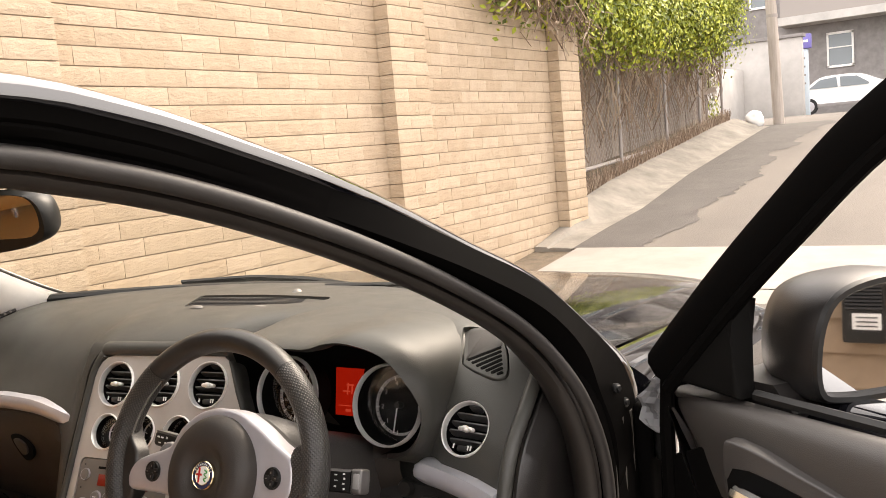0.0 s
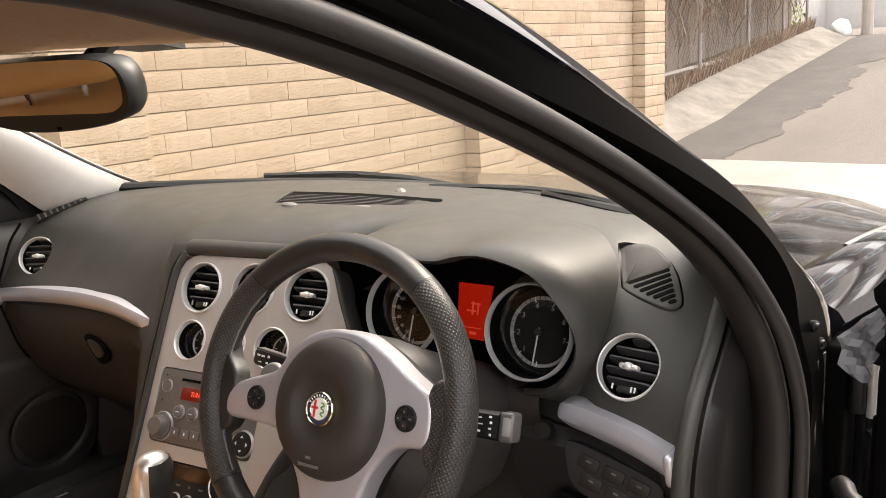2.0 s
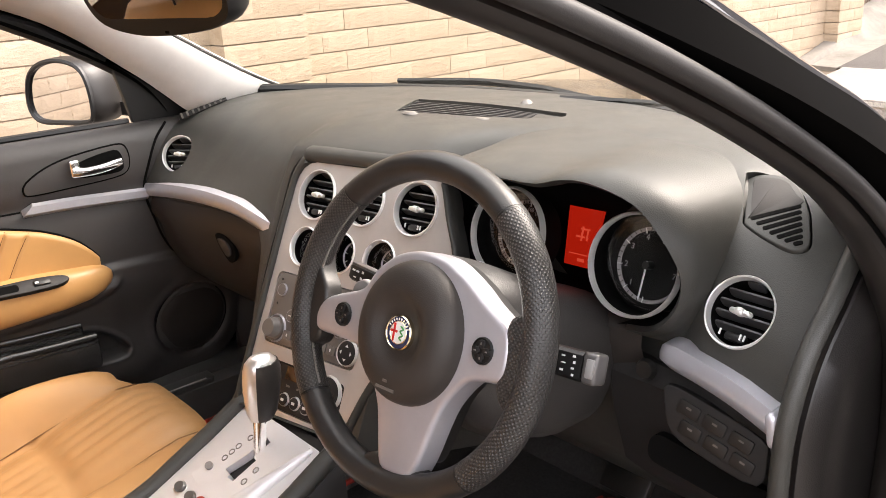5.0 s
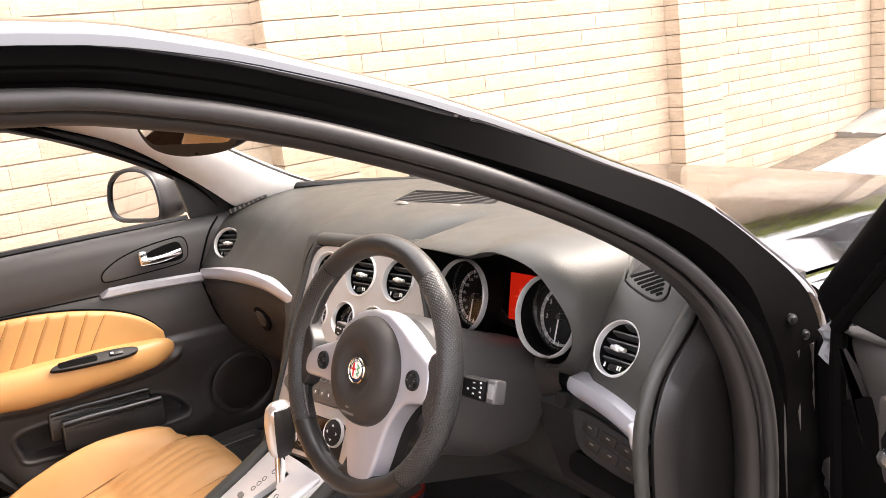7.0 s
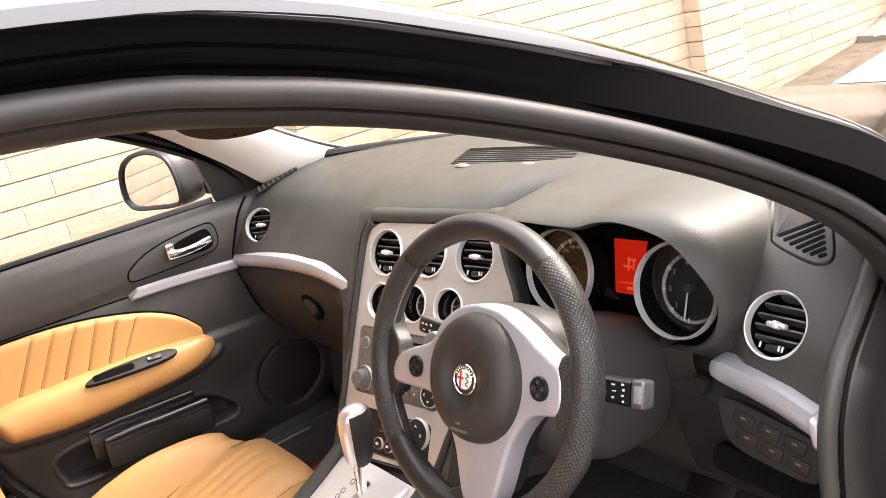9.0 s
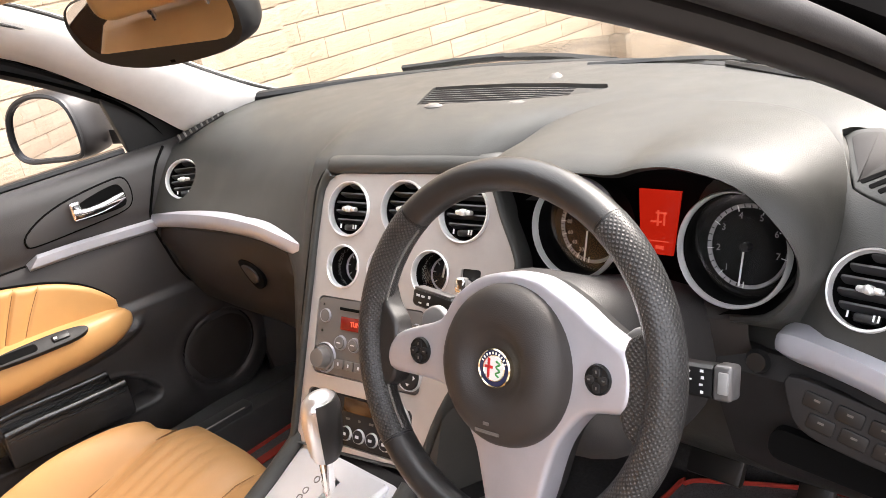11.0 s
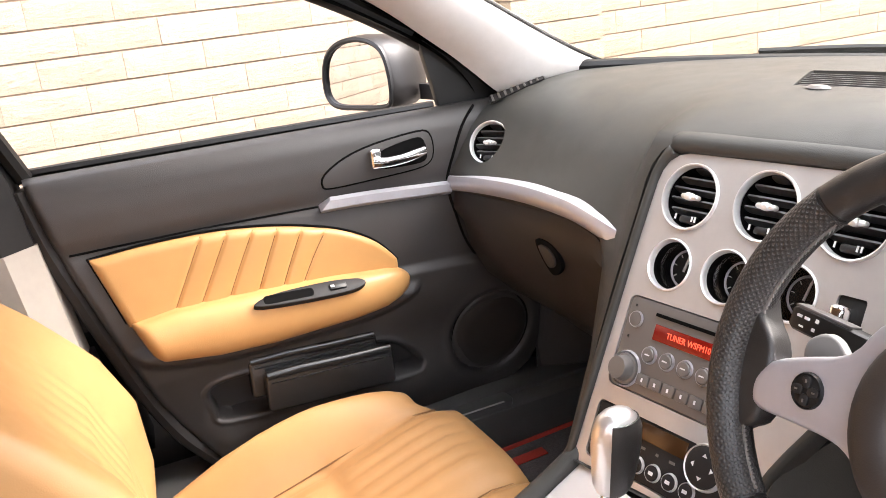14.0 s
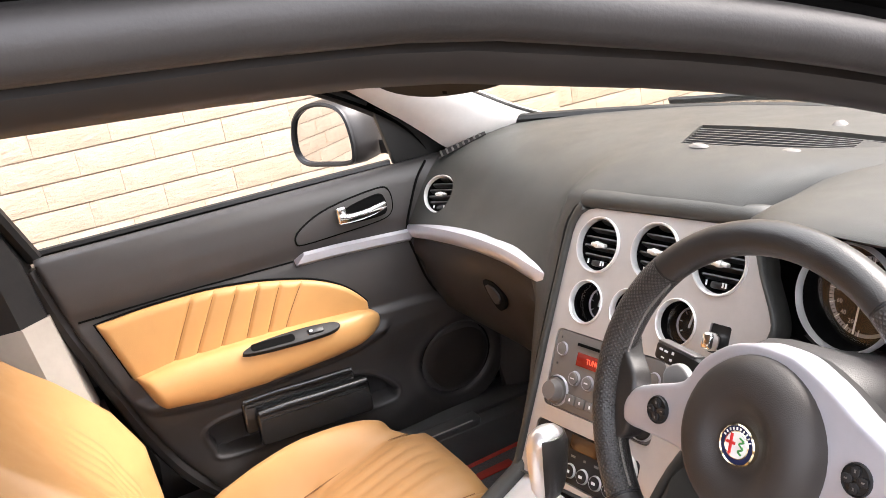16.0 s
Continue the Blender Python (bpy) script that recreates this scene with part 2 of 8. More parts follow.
_c = ramp(ASPHALT, noise_tex(ASPHALT, 0.35, 6, 0.6, (1, 0.5, 1)), [(0.40, (0.105, 0.092, 0.081)), (0.58, (0.140, 0.122, 0.106))])
ASPHALT.node_tree.links.new(_c, ASPHALT.node_tree.nodes["Principled BSDF"].inputs["Base Color"])
bump(ASPHALT, cell(ASPHALT, 90), 0.5, 0.006)
DARKROAD = material("dark_asphalt", (0.075, 0.067, 0.061), 0.9)
vary(DARKROAD, (0.075, 0.067, 0.061), 0.18, 2.5, 7)
bump(DARKROAD, cell(DARKROAD, 90), 0.5, 0.006)
DIRT = material("dry_verge", (0.135, 0.105, 0.074), 0.95)
vary(DIRT, (0.135, 0.105, 0.074), 0.4, 7, 9)
bump(DIRT, noise_tex(DIRT, 60, 8), 0.7, 0.02)
GALV = material("galvanised_steel", (0.33, 0.30, 0.28), 0.6, 0.3)
LEAF = material("ivy_leaf", (0.10, 0.16, 0.025), 0.5)
by_random(LEAF, [(0.0, (0.065, 0.095, 0.008)), (0.35, (0.19, 0.235, 0.014)), (0.75, (0.35, 0.39, 0.028)), (1.0, (0.48, 0.48, 0.06))], 0, 0, True)
LEAF.node_tree.nodes["Principled BSDF"].inputs["Transmission Weight"].default_value = 0.0
TWIG = material("dry_vine", (0.20, 0.135, 0.09), 0.9)
by_random(TWIG, [(0.0, (0.15, 0.105, 0.075)), (0.6, (0.29, 0.21, 0.15)), (1.0, (0.42, 0.34, 0.26))], 0, 0, True)
PALING = material("weathered_paling", (0.20, 0.165, 0.14), 0.95)
by_random(PALING, [(0.0, (0.19, 0.15, 0.12)), (1.0, (0.33, 0.27, 0.22))], 14, 0.3)
TIMBER = material("weathered_pole_timber", (0.40, 0.35, 0.31), 0.9)
vary(TIMBER, (0.40, 0.35, 0.31), 0.25, 3, 6, (6, 6, 0.5))
RENDER_GREY = material("grey_brick_facade", (0.24, 0.225, 0.22), 0.9)
vary(RENDER_GREY, (0.24, 0.225, 0.22), 0.2, 3, 8)
PALEWALL = material("pale_render", (0.46, 0.44, 0.42), 0.9)
vary(PALEWALL, (0.46, 0.44, 0.42), 0.18, 1.2, 6)
WINDOW = material("window_dark_glass", (0.20, 0.23, 0.25), 0.08)
WHITEPAINT = material("white_paint", (0.78, 0.77, 0.75), 0.4)
CARWHITE = material("white_car_paint", (0.78, 0.78, 0.78), 0.25, 0.0, 0.8)
PURPLE = material("violet_sign_board", (0.16, 0.14, 0.42), 0.4)
PALEBLUE = material("pale_blue_board", (0.50, 0.58, 0.64), 0.5)


def perforate(m, base, hole):
    """Small punched holes in a square net, by the surface's own map."""
    n, l, b = nodes_of(m)
    uv = n.new("ShaderNodeTexCoord")
    v = n.new("ShaderNodeTexVoronoi")
    v.inputs["Scale"].default_value, v.inputs["Randomness"].default_value = 1.0, 0.0
    mp = n.new("ShaderNodeMapping")
    mp.inputs["Rotation"].default_value = (0, 0, radians(45))
    l.new(uv.outputs["UV"], mp.inputs[0])
    l.new(mp.outputs[0], v.inputs["Vector"])
    c = ramp(m, v.outputs["Distance"], [(0.22, hole), (0.34, base)])
    l.new(c, b.inputs["Base Color"])
    h = ramp(m, v.outputs["Distance"], [(0.2, (0, 0, 0)), (0.4, (1, 1, 1))])
    bump(m, h, 0.8, 0.0008)


perforate(PERF, (0.022, 0.021, 0.020), (0.050, 0.047, 0.044))

# ---- mesh tools ----
WM = {}


def thing(name, at, label, category, group="", kind=""):
    ob = new(name)
    ob.empty_display_size = 0.05
    ob.matrix_basis = Matrix.Translation(at)
    WM[ob] = Matrix.Translation(at)
    return tagged(ob, label, category, group, kind)


def part(name, bm, mat, parent=None, label="", sharp=38, flat=False):
    """Links a bmesh as one mesh object under a thing or a part."""
    me = bpy.data.meshes.new(name)
    bmesh.ops.recalc_face_normals(bm, faces=bm.faces)
    bm.to_mesh(me)
    bm.free()
    me.materials.append(mat)
    if not flat:
        me.polygons.foreach_set("use_smooth", [True] * len(me.polygons))
        me.set_sharp_from_angle(angle=radians(sharp))
    ob = new(name, me)
    if parent is not None:
        ob.parent = parent
        ob.matrix_parent_inverse = WM[parent].inverted()
    WM[ob] = Matrix.Identity(4)
    return tagged(ob, label)


def single(name, bm, mat, label, category, kind="", group="", sharp=38):
    return tagged(part(name, bm, mat, None, "", sharp), label, category, group, kind)


def axes_at(o, n, up=(0, 0, 1)):
    """A pose at o whose z is n, x to the right as seen from n's side, y up."""
    n = Vector(n).normalized()
    x = Vector(up).cross(n).normalized()
    y = n.cross(x)
    m = Matrix((x, y, n)).transposed().to_4x4()
    m.translation = o
    return m


def smooth_line(pts, per=6, closed=False):
    """A Catmull-Rom line through the points."""
    p = [Vector(q) for q in pts]
    n = len(p)
    out = []
    for i in range(n if closed else n - 1):
        a = p[(i - 1) % n] if closed or i else p[0] * 2 - p[1]
        b, c = p[i], p[(i + 1) % n]
        d = p[(i + 2) % n] if closed or i + 2 < n else p[-1] * 2 - p[-2]
        for k in range(per):
            t = k / per
            out.append(0.5 * (2 * b + (c - a) * t + (2 * a - 5 * b + 4 * c - d) * t * t + (3 * b - a - 3 * c + d) * t ** 3))
    if not closed:
        out.append(p[-1].copy())
    return out


def loft(rings, closed=True, caps=True, loop=False, bm=None):
    bm = bm or bmesh.new()
    vs = [[bm.verts.new(p) for p in r] for r in rings]
    n = len(rings[0])
    rows = list(zip(vs, vs[1:])) + ([(vs[-1], vs[0])] if loop else [])
    for a, b in rows:
        for i in range(n if closed else n - 1):
            j = (i + 1) % n
            bm.faces.new((a[i], a[j], b[j], b[i]))
    if caps and closed and not loop:
        bm.faces.new(vs[0])
        bm.faces.new(list(reversed(vs[-1])))
    return bm


def tube(path, r, segs=8, closed=False, bm=None, flat=1.0):
    """A round bar along the path; r is one radius or one for each point."""
    p = [Vector(q) for q in path]
    n = len(p)
    rs = r if isinstance(r, (list, tuple)) else [r] * n
    tang = [(p[(i + 1) % n] - p[i - 1] if closed else p[min(i + 1, n - 1)] - p[max(i - 1, 0)]).normalized() for i in range(n)]
    side = tang[0].orthogonal().normalized()
    rings = []
    for i in range(n):
        side = (side - tang[i] * side.dot(tang[i])).normalized()
        other = tang[i].cross(side)
        rings.append([p[i] + rs[i] * (math.cos(a) * side + flat * math.sin(a) * other) for a in [2 * math.pi * k / segs for k in range(segs)]])
    return loft(rings, True, not closed, closed, bm)


def lathe(profile, m, segs=32, bm=None, a0=0.0, a1=2 * math.pi, sx=1.0):
    """Turns (radius, height) points round the z of pose m."""
    bm = bm or bmesh.new()
    full = abs(a1 - a0 - 2 * math.pi) < 1e-6
    count = segs if full else segs + 1
    rings = []
    for k in range(count):
        a = a0 + (a1 - a0) * k / segs
        rings.append([m @ Vector((sx * r * math.cos(a), r * math.sin(a), h)) for r, h in profile])
    return loft(rings, False, False, full, bm)


def disc(m, r, h=0.0, segs=32, bm=None, sx=1.0):
    bm = bm or bmesh.new()
    bm.faces.new([bm.verts.new(m @ Vector((sx * r * math.cos(a), r * math.sin(a), h))) for a in [2 * math.pi * k / segs for k in range(segs)]])
    return bm


def prism(poly, m, d0, d1, bevel=0.0, segs=2, bm=None):
    """A flat outline in the plane of pose m, drawn out along its z from d0 to d1, with rounded edges."""
    out = bm
    bm = bmesh.new()
    a = [bm.verts.new((x, y, d0)) for x, y in poly]
    b = [bm.verts.new((x, y, d1)) for x, y in poly]
    n = len(poly)
    bm.faces.new(list(reversed(a)))
    bm.faces.new(b)
    for i in range(n):
        j = (i + 1) % n
        bm.faces.new((a[i], a[j], b[j], b[i]))
    if bevel and n <= 8:
        bmesh.ops.bevel(bm, geom=[e for e in bm.edges if not (e.verts[0] in a) == (e.verts[1] in b)], offset=bevel, segments=segs, affect="EDGES", profile=0.5)
    elif bevel:
        bm.free()
        steps = [(bevel * (1 - math.cos(t)), bevel * math.sin(t) - bevel) for t in [k * math.pi / 2 / (segs + 1) for k in range(segs + 2)]]
        bm = loft([[(x, y, d0) for x, y in poly]] + [[(x, y, d1 + h) for x, y in inset(poly, w)] for w, h in steps])
    bmesh.ops.transform(bm, matrix=m, verts=bm.verts)
    return merge(bm, out)


def inset(poly, w):
    """An outline drawn in by w, whichever way it runs."""
    n = len(poly)
    area = sum(poly[i][0] * poly[(i + 1) % n][1] - poly[(i + 1) % n][0] * poly[i][1] for i in range(n))
    s = 1 if area > 0 else -1
    out = []
    for i in range(n):
        (x0, y0), (x1, y1), (x2, y2) = poly[i - 1], poly[i], poly[(i + 1) % n]
        a, b = math.hypot(x1 - x0, y1 - y0) or 1e-9, math.hypot(x2 - x1, y2 - y1) or 1e-9
        nx = -((y1 - y0) / a + (y2 - y1) / b) * s
        ny = ((x1 - x0) / a + (x2 - x1) / b) * s
        q = math.hypot(nx, ny) or 1e-9
        k = min(1.6, 2 / max(q, 0.5))
        out.append((x1 + nx / q * w * k, y1 + ny / q * w * k))
    return out


def merge(bm, into):
    if into is None:
        return bm
    me = bpy.data.meshes.new("join")
    bm.to_mesh(me)
    bm.free()
    into.from_mesh(me)
    bpy.data.meshes.remove(me)
    return into


def rbox(m, size, bevel=0.0, segs=2, bm=None):
    out = bm
    bm = bmesh.new()
    bmesh.ops.create_cube(bm, size=1.0, matrix=Matrix.Diagonal((*size, 1)))
    if bevel:
        bmesh.ops.bevel(bm, geom=bm.edges[:], offset=bevel, segments=segs, affect="EDGES", profile=0.5)
    bmesh.ops.transform(bm, matrix=m, verts=bm.verts)
    return merge(bm, out)


def at(x, y, z):
    return Matrix.Translation((x, y, z))


def rounded(w, h, r, n=5, cx=0.0, cy=0.0):
    """A rectangle's outline with round corners, counter-clockwise."""
    out = []
    for qx, qy, a0 in ((1, -1, -90), (1, 1, 0), (-1, 1, 90), (-1, -1, 180)):
        for k in range(n + 1):
            a = radians(a0 + 90 * k / n)
            out.append((cx + qx * (w / 2 - r) + r * math.cos(a), cy + qy * (h / 2 - r) + r * math.sin(a)))
    return out


def ellipse(rx, ry, n=32, cx=0.0, cy=0.0):
    return [(cx + rx * math.cos(2 * math.pi * k / n), cy + ry * math.sin(2 * math.pi * k / n)) for k in range(n)]


def outline2(pts, per=5):
    return [(v.x, v.y) for v in smooth_line([(x, y, 0) for x, y in pts], per, True)]


def frame_prism(outer, holes, m, d0, d1, bm=None):
    """A plate with holes: front face filled between the outlines, with walls round all of them."""
    out = bm
    bm = bmesh.new()
    for d in (d1, d0):
        edges = []
        for loop_pts in (outer, *holes):
            vs = [bm.verts.new((x, y, d)) for x, y in loop_pts]
            edges += [bm.edges.new((vs[i], vs[(i + 1) % len(vs)])) for i in range(len(vs))]
        bmesh.ops.triangle_fill(bm, edges=edges, use_beauty=True)
    for loop_pts in (outer, *holes):
        a = [bm.verts.new((x, y, d0)) for x, y in loop_pts]
        b = [bm.verts.new((x, y, d1)) for x, y in loop_pts]
        for i in range(len(a)):
            j = (i + 1) % len(a)
            bm.faces.new((a[i], a[j], b[j], b[i]))
    bmesh.ops.remove_doubles(bm, verts=bm.verts, dist=1e-6)
    bmesh.ops.transform(bm, matrix=m, verts=bm.verts)
    return merge(bm, out)


def text_mesh(s, size, m, d=0.0003):
    """Lettering as a mesh, centred on pose m."""
    cu = bpy.data.curves.new("text", "FONT")
    cu.body, cu.size, cu.align_x, cu.align_y, cu.extrude, cu.resolution_u = s, size, "CENTER", "CENTER", d, 2
    ob = bpy.data.objects.new("text", cu)
    me = ob.to_mesh()
    bm = bmesh.new()
    bm.from_mesh(me)
    ob.to_mesh_clear()
    bpy.data.objects.remove(ob)
    bpy.data.curves.remove(cu)
    bmesh.ops.transform(bm, matrix=m, verts=bm.verts)
    return bm


def cut_out(ob, cutters):
    """Takes the cutters' solid shapes out of a part for good."""
    for bm in cutters:
        me = bpy.data.meshes.new("cutter")
        bmesh.ops.recalc_face_normals(bm, faces=bm.faces)
        bm.to_mesh(me)
        bm.free()
        c = new("cutter", me)
        mod = ob.modifiers.new("cut", "BOOLEAN")
        mod.object, mod.operation, mod.solver = c, "DIFFERENCE", "EXACT"
        bpy.context.view_layer.update()
        made = bpy.data.meshes.new_from_object(ob.evaluated_get(bpy.context.evaluated_depsgraph_get()))
        ob.modifiers.clear()
        made.polygons.foreach_set("use_smooth", [True] * len(made.polygons))
        made.set_sharp_from_angle(angle=radians(38))
        ob.data = made
        bpy.data.objects.remove(c)


def drum(m, r, d0, d1, segs=40):
    return loft([[m @ Vector((r * math.cos(a), r * math.sin(a), d)) for a in [2 * math.pi * k / segs for k in range(segs)]] for d in (d0, d1)])


def lerp(a, b, t):
    return a + (b - a) * t


def through_points(x, table):
    """Linear between the rows (x, values...) of a table."""
    xs = [r[0] for r in table]
    return [float(np.interp(x, xs, [r[k] for r in table])) for k in range(1, len(table[0]))]

# ---- the lane: ground, wall, fence, distance ----
def ground_z(y):
    """Height of the lane along its length: level by the car, then a ramp up to the street."""
    return through_points(y, [(-60, -0.6), (1.2, 0.0), (2.6, 0.055), (5.0, 0.28), (13.0, 1.08), (14.5, 1.18), (18, 1.25), (400, 1.6)])[0]


YS = [-60, -20, -8, -4, -2, 0, 1.2, 1.9, 2.6, 3.4, 4.2, 5.0, 6, 7, 8, 9, 10, 11, 12, 13, 13.5, 14, 14.5, 16, 18, 24, 40, 80, 200, 400]


def sheet(edge_l, edge_r, ys, lift):
    rows = [[Vector((edge_l(y), y, ground_z(y) + lift)), Vector((lerp(edge_l(y), edge_r(y), 0.5), y, ground_z(y) + lift)), Vector((edge_r(y), y, ground_z(y) + lift))] for y in ys]
    return loft(rows, False, False)


single("ground", sheet(lambda y: -260, lambda y: 260, YS, -0.02), DIRT, "pale dry earth and distant ground", "ground", "structure")


def road_edge(y):
    return through_points(y, [(-60, -1.75), (5.0, -1.76), (6.2, -1.78), (7.0, -1.76), (9.0, -1.92), (13.6, -2.04), (15, -6.0), (16.5, -60), (400, -60)])[0]


single("road", sheet(road_edge, lambda y: 9.0 if y < 14 else 60.0, [5.42, 6, 6.4, 7, 8, 9, 9.4, 10, 11, 12, 13, 13.6, 14.2, 15, 15.8, 16.5, 20, 24, 30, 34], 0.004), ASPHALT, "worn pale asphalt lane climbing to the street", "road", "structure")


def repair_edge(y):
    """Ragged edge of the darker asphalt strip."""
    return -1.12 + 0.26 * noise.noise(Vector((0.0, y * 1.6, 0.3))) + 0.09 * noise.noise(Vector((4.0, y * 6.0, 0.0)))


single("asphalt_strip", sheet(lambda y: road_edge(y) + 0.004, repair_edge, [5.425 + 0.05 * k for k in range(168)], 0.0085), DARKROAD, "darker asphalt strip along the kerb", "road", "structure")
apron = single("apron", sheet(lambda y: -1.98, lambda y: 9.0, [-30, -8, -4, -2, 0, 1.2, 1.9, 2.6, 3.4, 4.2, 4.32], 0.012), CONCRETE, "pale sunlit concrete slab under the parked car", "pavement", "structure")
single("crossover", sheet(lambda y: -1.72, lambda y: 9.0, [4.335, 4.8, 5.0, 5.415], 0.014), CONCRETE, "pale concrete strip across the foot of the lane", "pavement", "structure")


def kerb():
    rings = []
    for y in [5.42, 5.7, 6.0, 6.4, 6.7, 7, 8, 9, 9.4, 10.5, 11.5, 12.5, 13.6]:
        e, g = road_edge(y), ground_z(y)
        w = 0.34 + 0.24 * min(1.0, max(0.0, (y - 6.2) / 1.0))
        h = 0.12 + 0.88 * min(1.0, max(0.0, (y - 5.5) / 1.1))
        rings.append([Vector((e - w, y, g - 0.03)), Vector((e - w, y, g + 0.17 * h)), Vector((e - w + 0.08, y, g + 0.165 * h)), Vector((e - w + 0.11, y, g + 0.145 * h)), Vector((e - 0.215, y, g + 0.045 * h)), Vector((e - 0.18, y, g + 0.016)), Vector((e + 0.0, y, g + 0.006)), Vector((e + 0.0, y, g - 0.03))])
    return loft(rings)


single("kerb", kerb(), KERB, "weathered concrete kerb and gutter beside the ramp", "kerb", "structure")


def verge():
    """The bank of dry earth between kerb and fence."""
    rows = []
    for k in range(41):
        y = lerp(6.32, 13.6, k / 40)
        e, g = road_edge(y) - 0.585, ground_z(y)
        top = g + lerp(0.30, 0.18, (y - 6.3) / 7.3)
        rows.append([Vector((lerp(e, fence_x(y) - 0.6, i / 10), y, lerp(g + 0.120, top, min(1.0, i / 3)) + 0.03 * noise.noise(Vector((i * 0.5, y * 2.2, 0))))) for i in range(11)])
    return loft(rows, False, False)

WALL_X, PROUD = -2.12, 0.11
PIERS = [(-4.5, -4.12), (-1.85, -1.47), (0.85, 1.23), (3.52, 3.92), (5.93, 6.33)]
COURSE, LENGTH = 0.086, 0.240
WALL_TOP = 3.1
wall = thing("wall_west", (WALL_X, 2, 0), "long wall of cream textured bricks with projecting piers", "wall", "", "structure")
part("core", rbox(at(WALL_X - 0.0595, -0.84, WALL_TOP / 2 - 0.1), (0.105, 14.32, WALL_TOP + 0.2)), MORTAR, wall, "recessed brown mortar")
for _y0, _y1 in PIERS:
    part("pier_core", rbox(at(WALL_X + PROUD / 2 - 0.003, (_y0 + _y1) / 2, WALL_TOP / 2 - 0.1), (PROUD - 0.012, _y1 - _y0 - 0.02, WALL_TOP + 0.2)), MORTAR, wall)


def fence_x(y):
    return through_points(y, [(6.3, -2.40), (8.4, -2.52), (13.6, -2.74)])[0]


def link_fence():
    f = thing("chain_link_fence", (fence_x(9), 9, ground_z(9)), "rusty chain-link fence on grey posts, choked with dry vine", "fence")
    for y in (8.4, 10.2, 11.9, 13.3):
        x, g = fence_x(y) + 0.03, ground_z(y)
        part("post", tube([(x, y, g), (x - 0.01, y + 0.03, g + 1.0), (x, y + 0.02, g + 1.95)], 0.022, 8), GALV, f)
    part("bottom_rail", tube([(fence_x(y), y, ground_z(y) + lerp(0.42, 0.12, (y - 6.35) / 5)) for y in (6.35, 7.2, 8.4, 9.6, 11)], 0.022, 6), GALV, f)
    part("top_rail", tube([(fence_x(y), y, ground_z(y) + 1.95) for y in (6.35, 8.4, 10.2, 11.9, 13.3)], 0.022, 6), GALV, f)
    bm = bmesh.new()
    for k in range(100):
        for s in (1, -1):
            a = 6.35 + k * 0.095 - (1.5 if s > 0 else 0)
            pts = []
            for h in (0.0, 0.4, 0.8, 1.2, 1.6):
                y = a + (h if s > 0 else 1.6 - h) * 0.95
                if 6.35 <= y <= 13.2:
                    pts.append((fence_x(y) + 0.006 * s + 0.02 * math.sin(3 * y + h * 4), y, ground_z(y) + 0.35 + h))
            if len(pts) > 1:
                tube(pts, 0.0024, 3, False, bm)
    tagged(part("wire_mesh", bm, GALV, f, "grey diamond wire mesh"), kind="stuff")
    return f


link_fence()
single("verge", verge(), DIRT, "dry weedy earth bank below the wire fence", "verge", "structure")


def palings():
    f = thing("paling_fence", (-2.7, 9.5, 0.4), "weathered grey timber paling fence behind the wire", "fence")
    rnd = random.Random(4)
    b = bmesh.new()
    bmesh.ops.create_cube(b, size=1.0, matrix=Matrix.Diagonal((0.018, 0.115, 1.7, 1)))
    first = part("paling", b, PALING, f)
    WM[first] = Matrix.Identity(4)
    first.matrix_basis = at(fence_x(6.4) - 0.28, 6.4, ground_z(6.4) + 0.85)
    for k in range(1, 58):
        y = 6.4 + k * 0.125
        o = new("paling", first.data)
        o.parent, o.matrix_parent_inverse = f, WM[f].inverted()
        o.matrix_basis = at(fence_x(y) - 0.28 + rnd.uniform(-0.006, 0.006), y, ground_z(y) + 0.85 + rnd.uniform(-0.03, 0.03)) @ Matrix.Rotation(rnd.uniform(-0.02, 0.02), 4, "X")
    part("rail", rbox(at(fence_x(9.5) - 0.33, 9.5, 1.45) @ Matrix.Rotation(radians(-5.5), 4, "Z") @ Matrix.Rotation(radians(5.6), 4, "X"), (0.04, 6.2, 0.08)), PALING, f)


palings()


def foliage(name, mat, label, seeds, blob, leaf, count, rnd, cat="creeper", droop=0.0):
    """Many small leaves, thickest at the skin of overlapping clumps."""
    bm = bmesh.new()
    for _ in range(count):
        c, r = rnd.choice(seeds), blob * rnd.uniform(0.55, 1.1)
        d = Vector((rnd.gauss(0, 1), rnd.gauss(0, 1), rnd.gauss(0, 1))).normalized()
        p = Vector(c) + d * r * rnd.uniform(0.55, 1.0) ** 0.5
        p.z -= droop * rnd.random() ** 3
        n = (d + Vector((0.5, rnd.uniform(-0.8, 0.8), rnd.uniform(-0.2, 1.0)))).normalized()
        s = leaf * rnd.uniform(0.6, 1.3)
        m = axes_at(p, n) @ Matrix.Rotation(rnd.uniform(0, 6.3), 4, "Z")
        vs = [bm.verts.new(m @ Vector(q)) for q in ((0, -s, 0), (0.62 * s, -0.1 * s, 0.12 * s), (0, s, -0.05 * s), (-0.62 * s, -0.1 * s, 0.12 * s))]
        bm.faces.new((vs[0], vs[1], vs[2]))
        bm.faces.new((vs[0], vs[2], vs[3]))
    return tagged(part(name, bm, mat, None, "", 10, True), label, cat, "", "stuff")


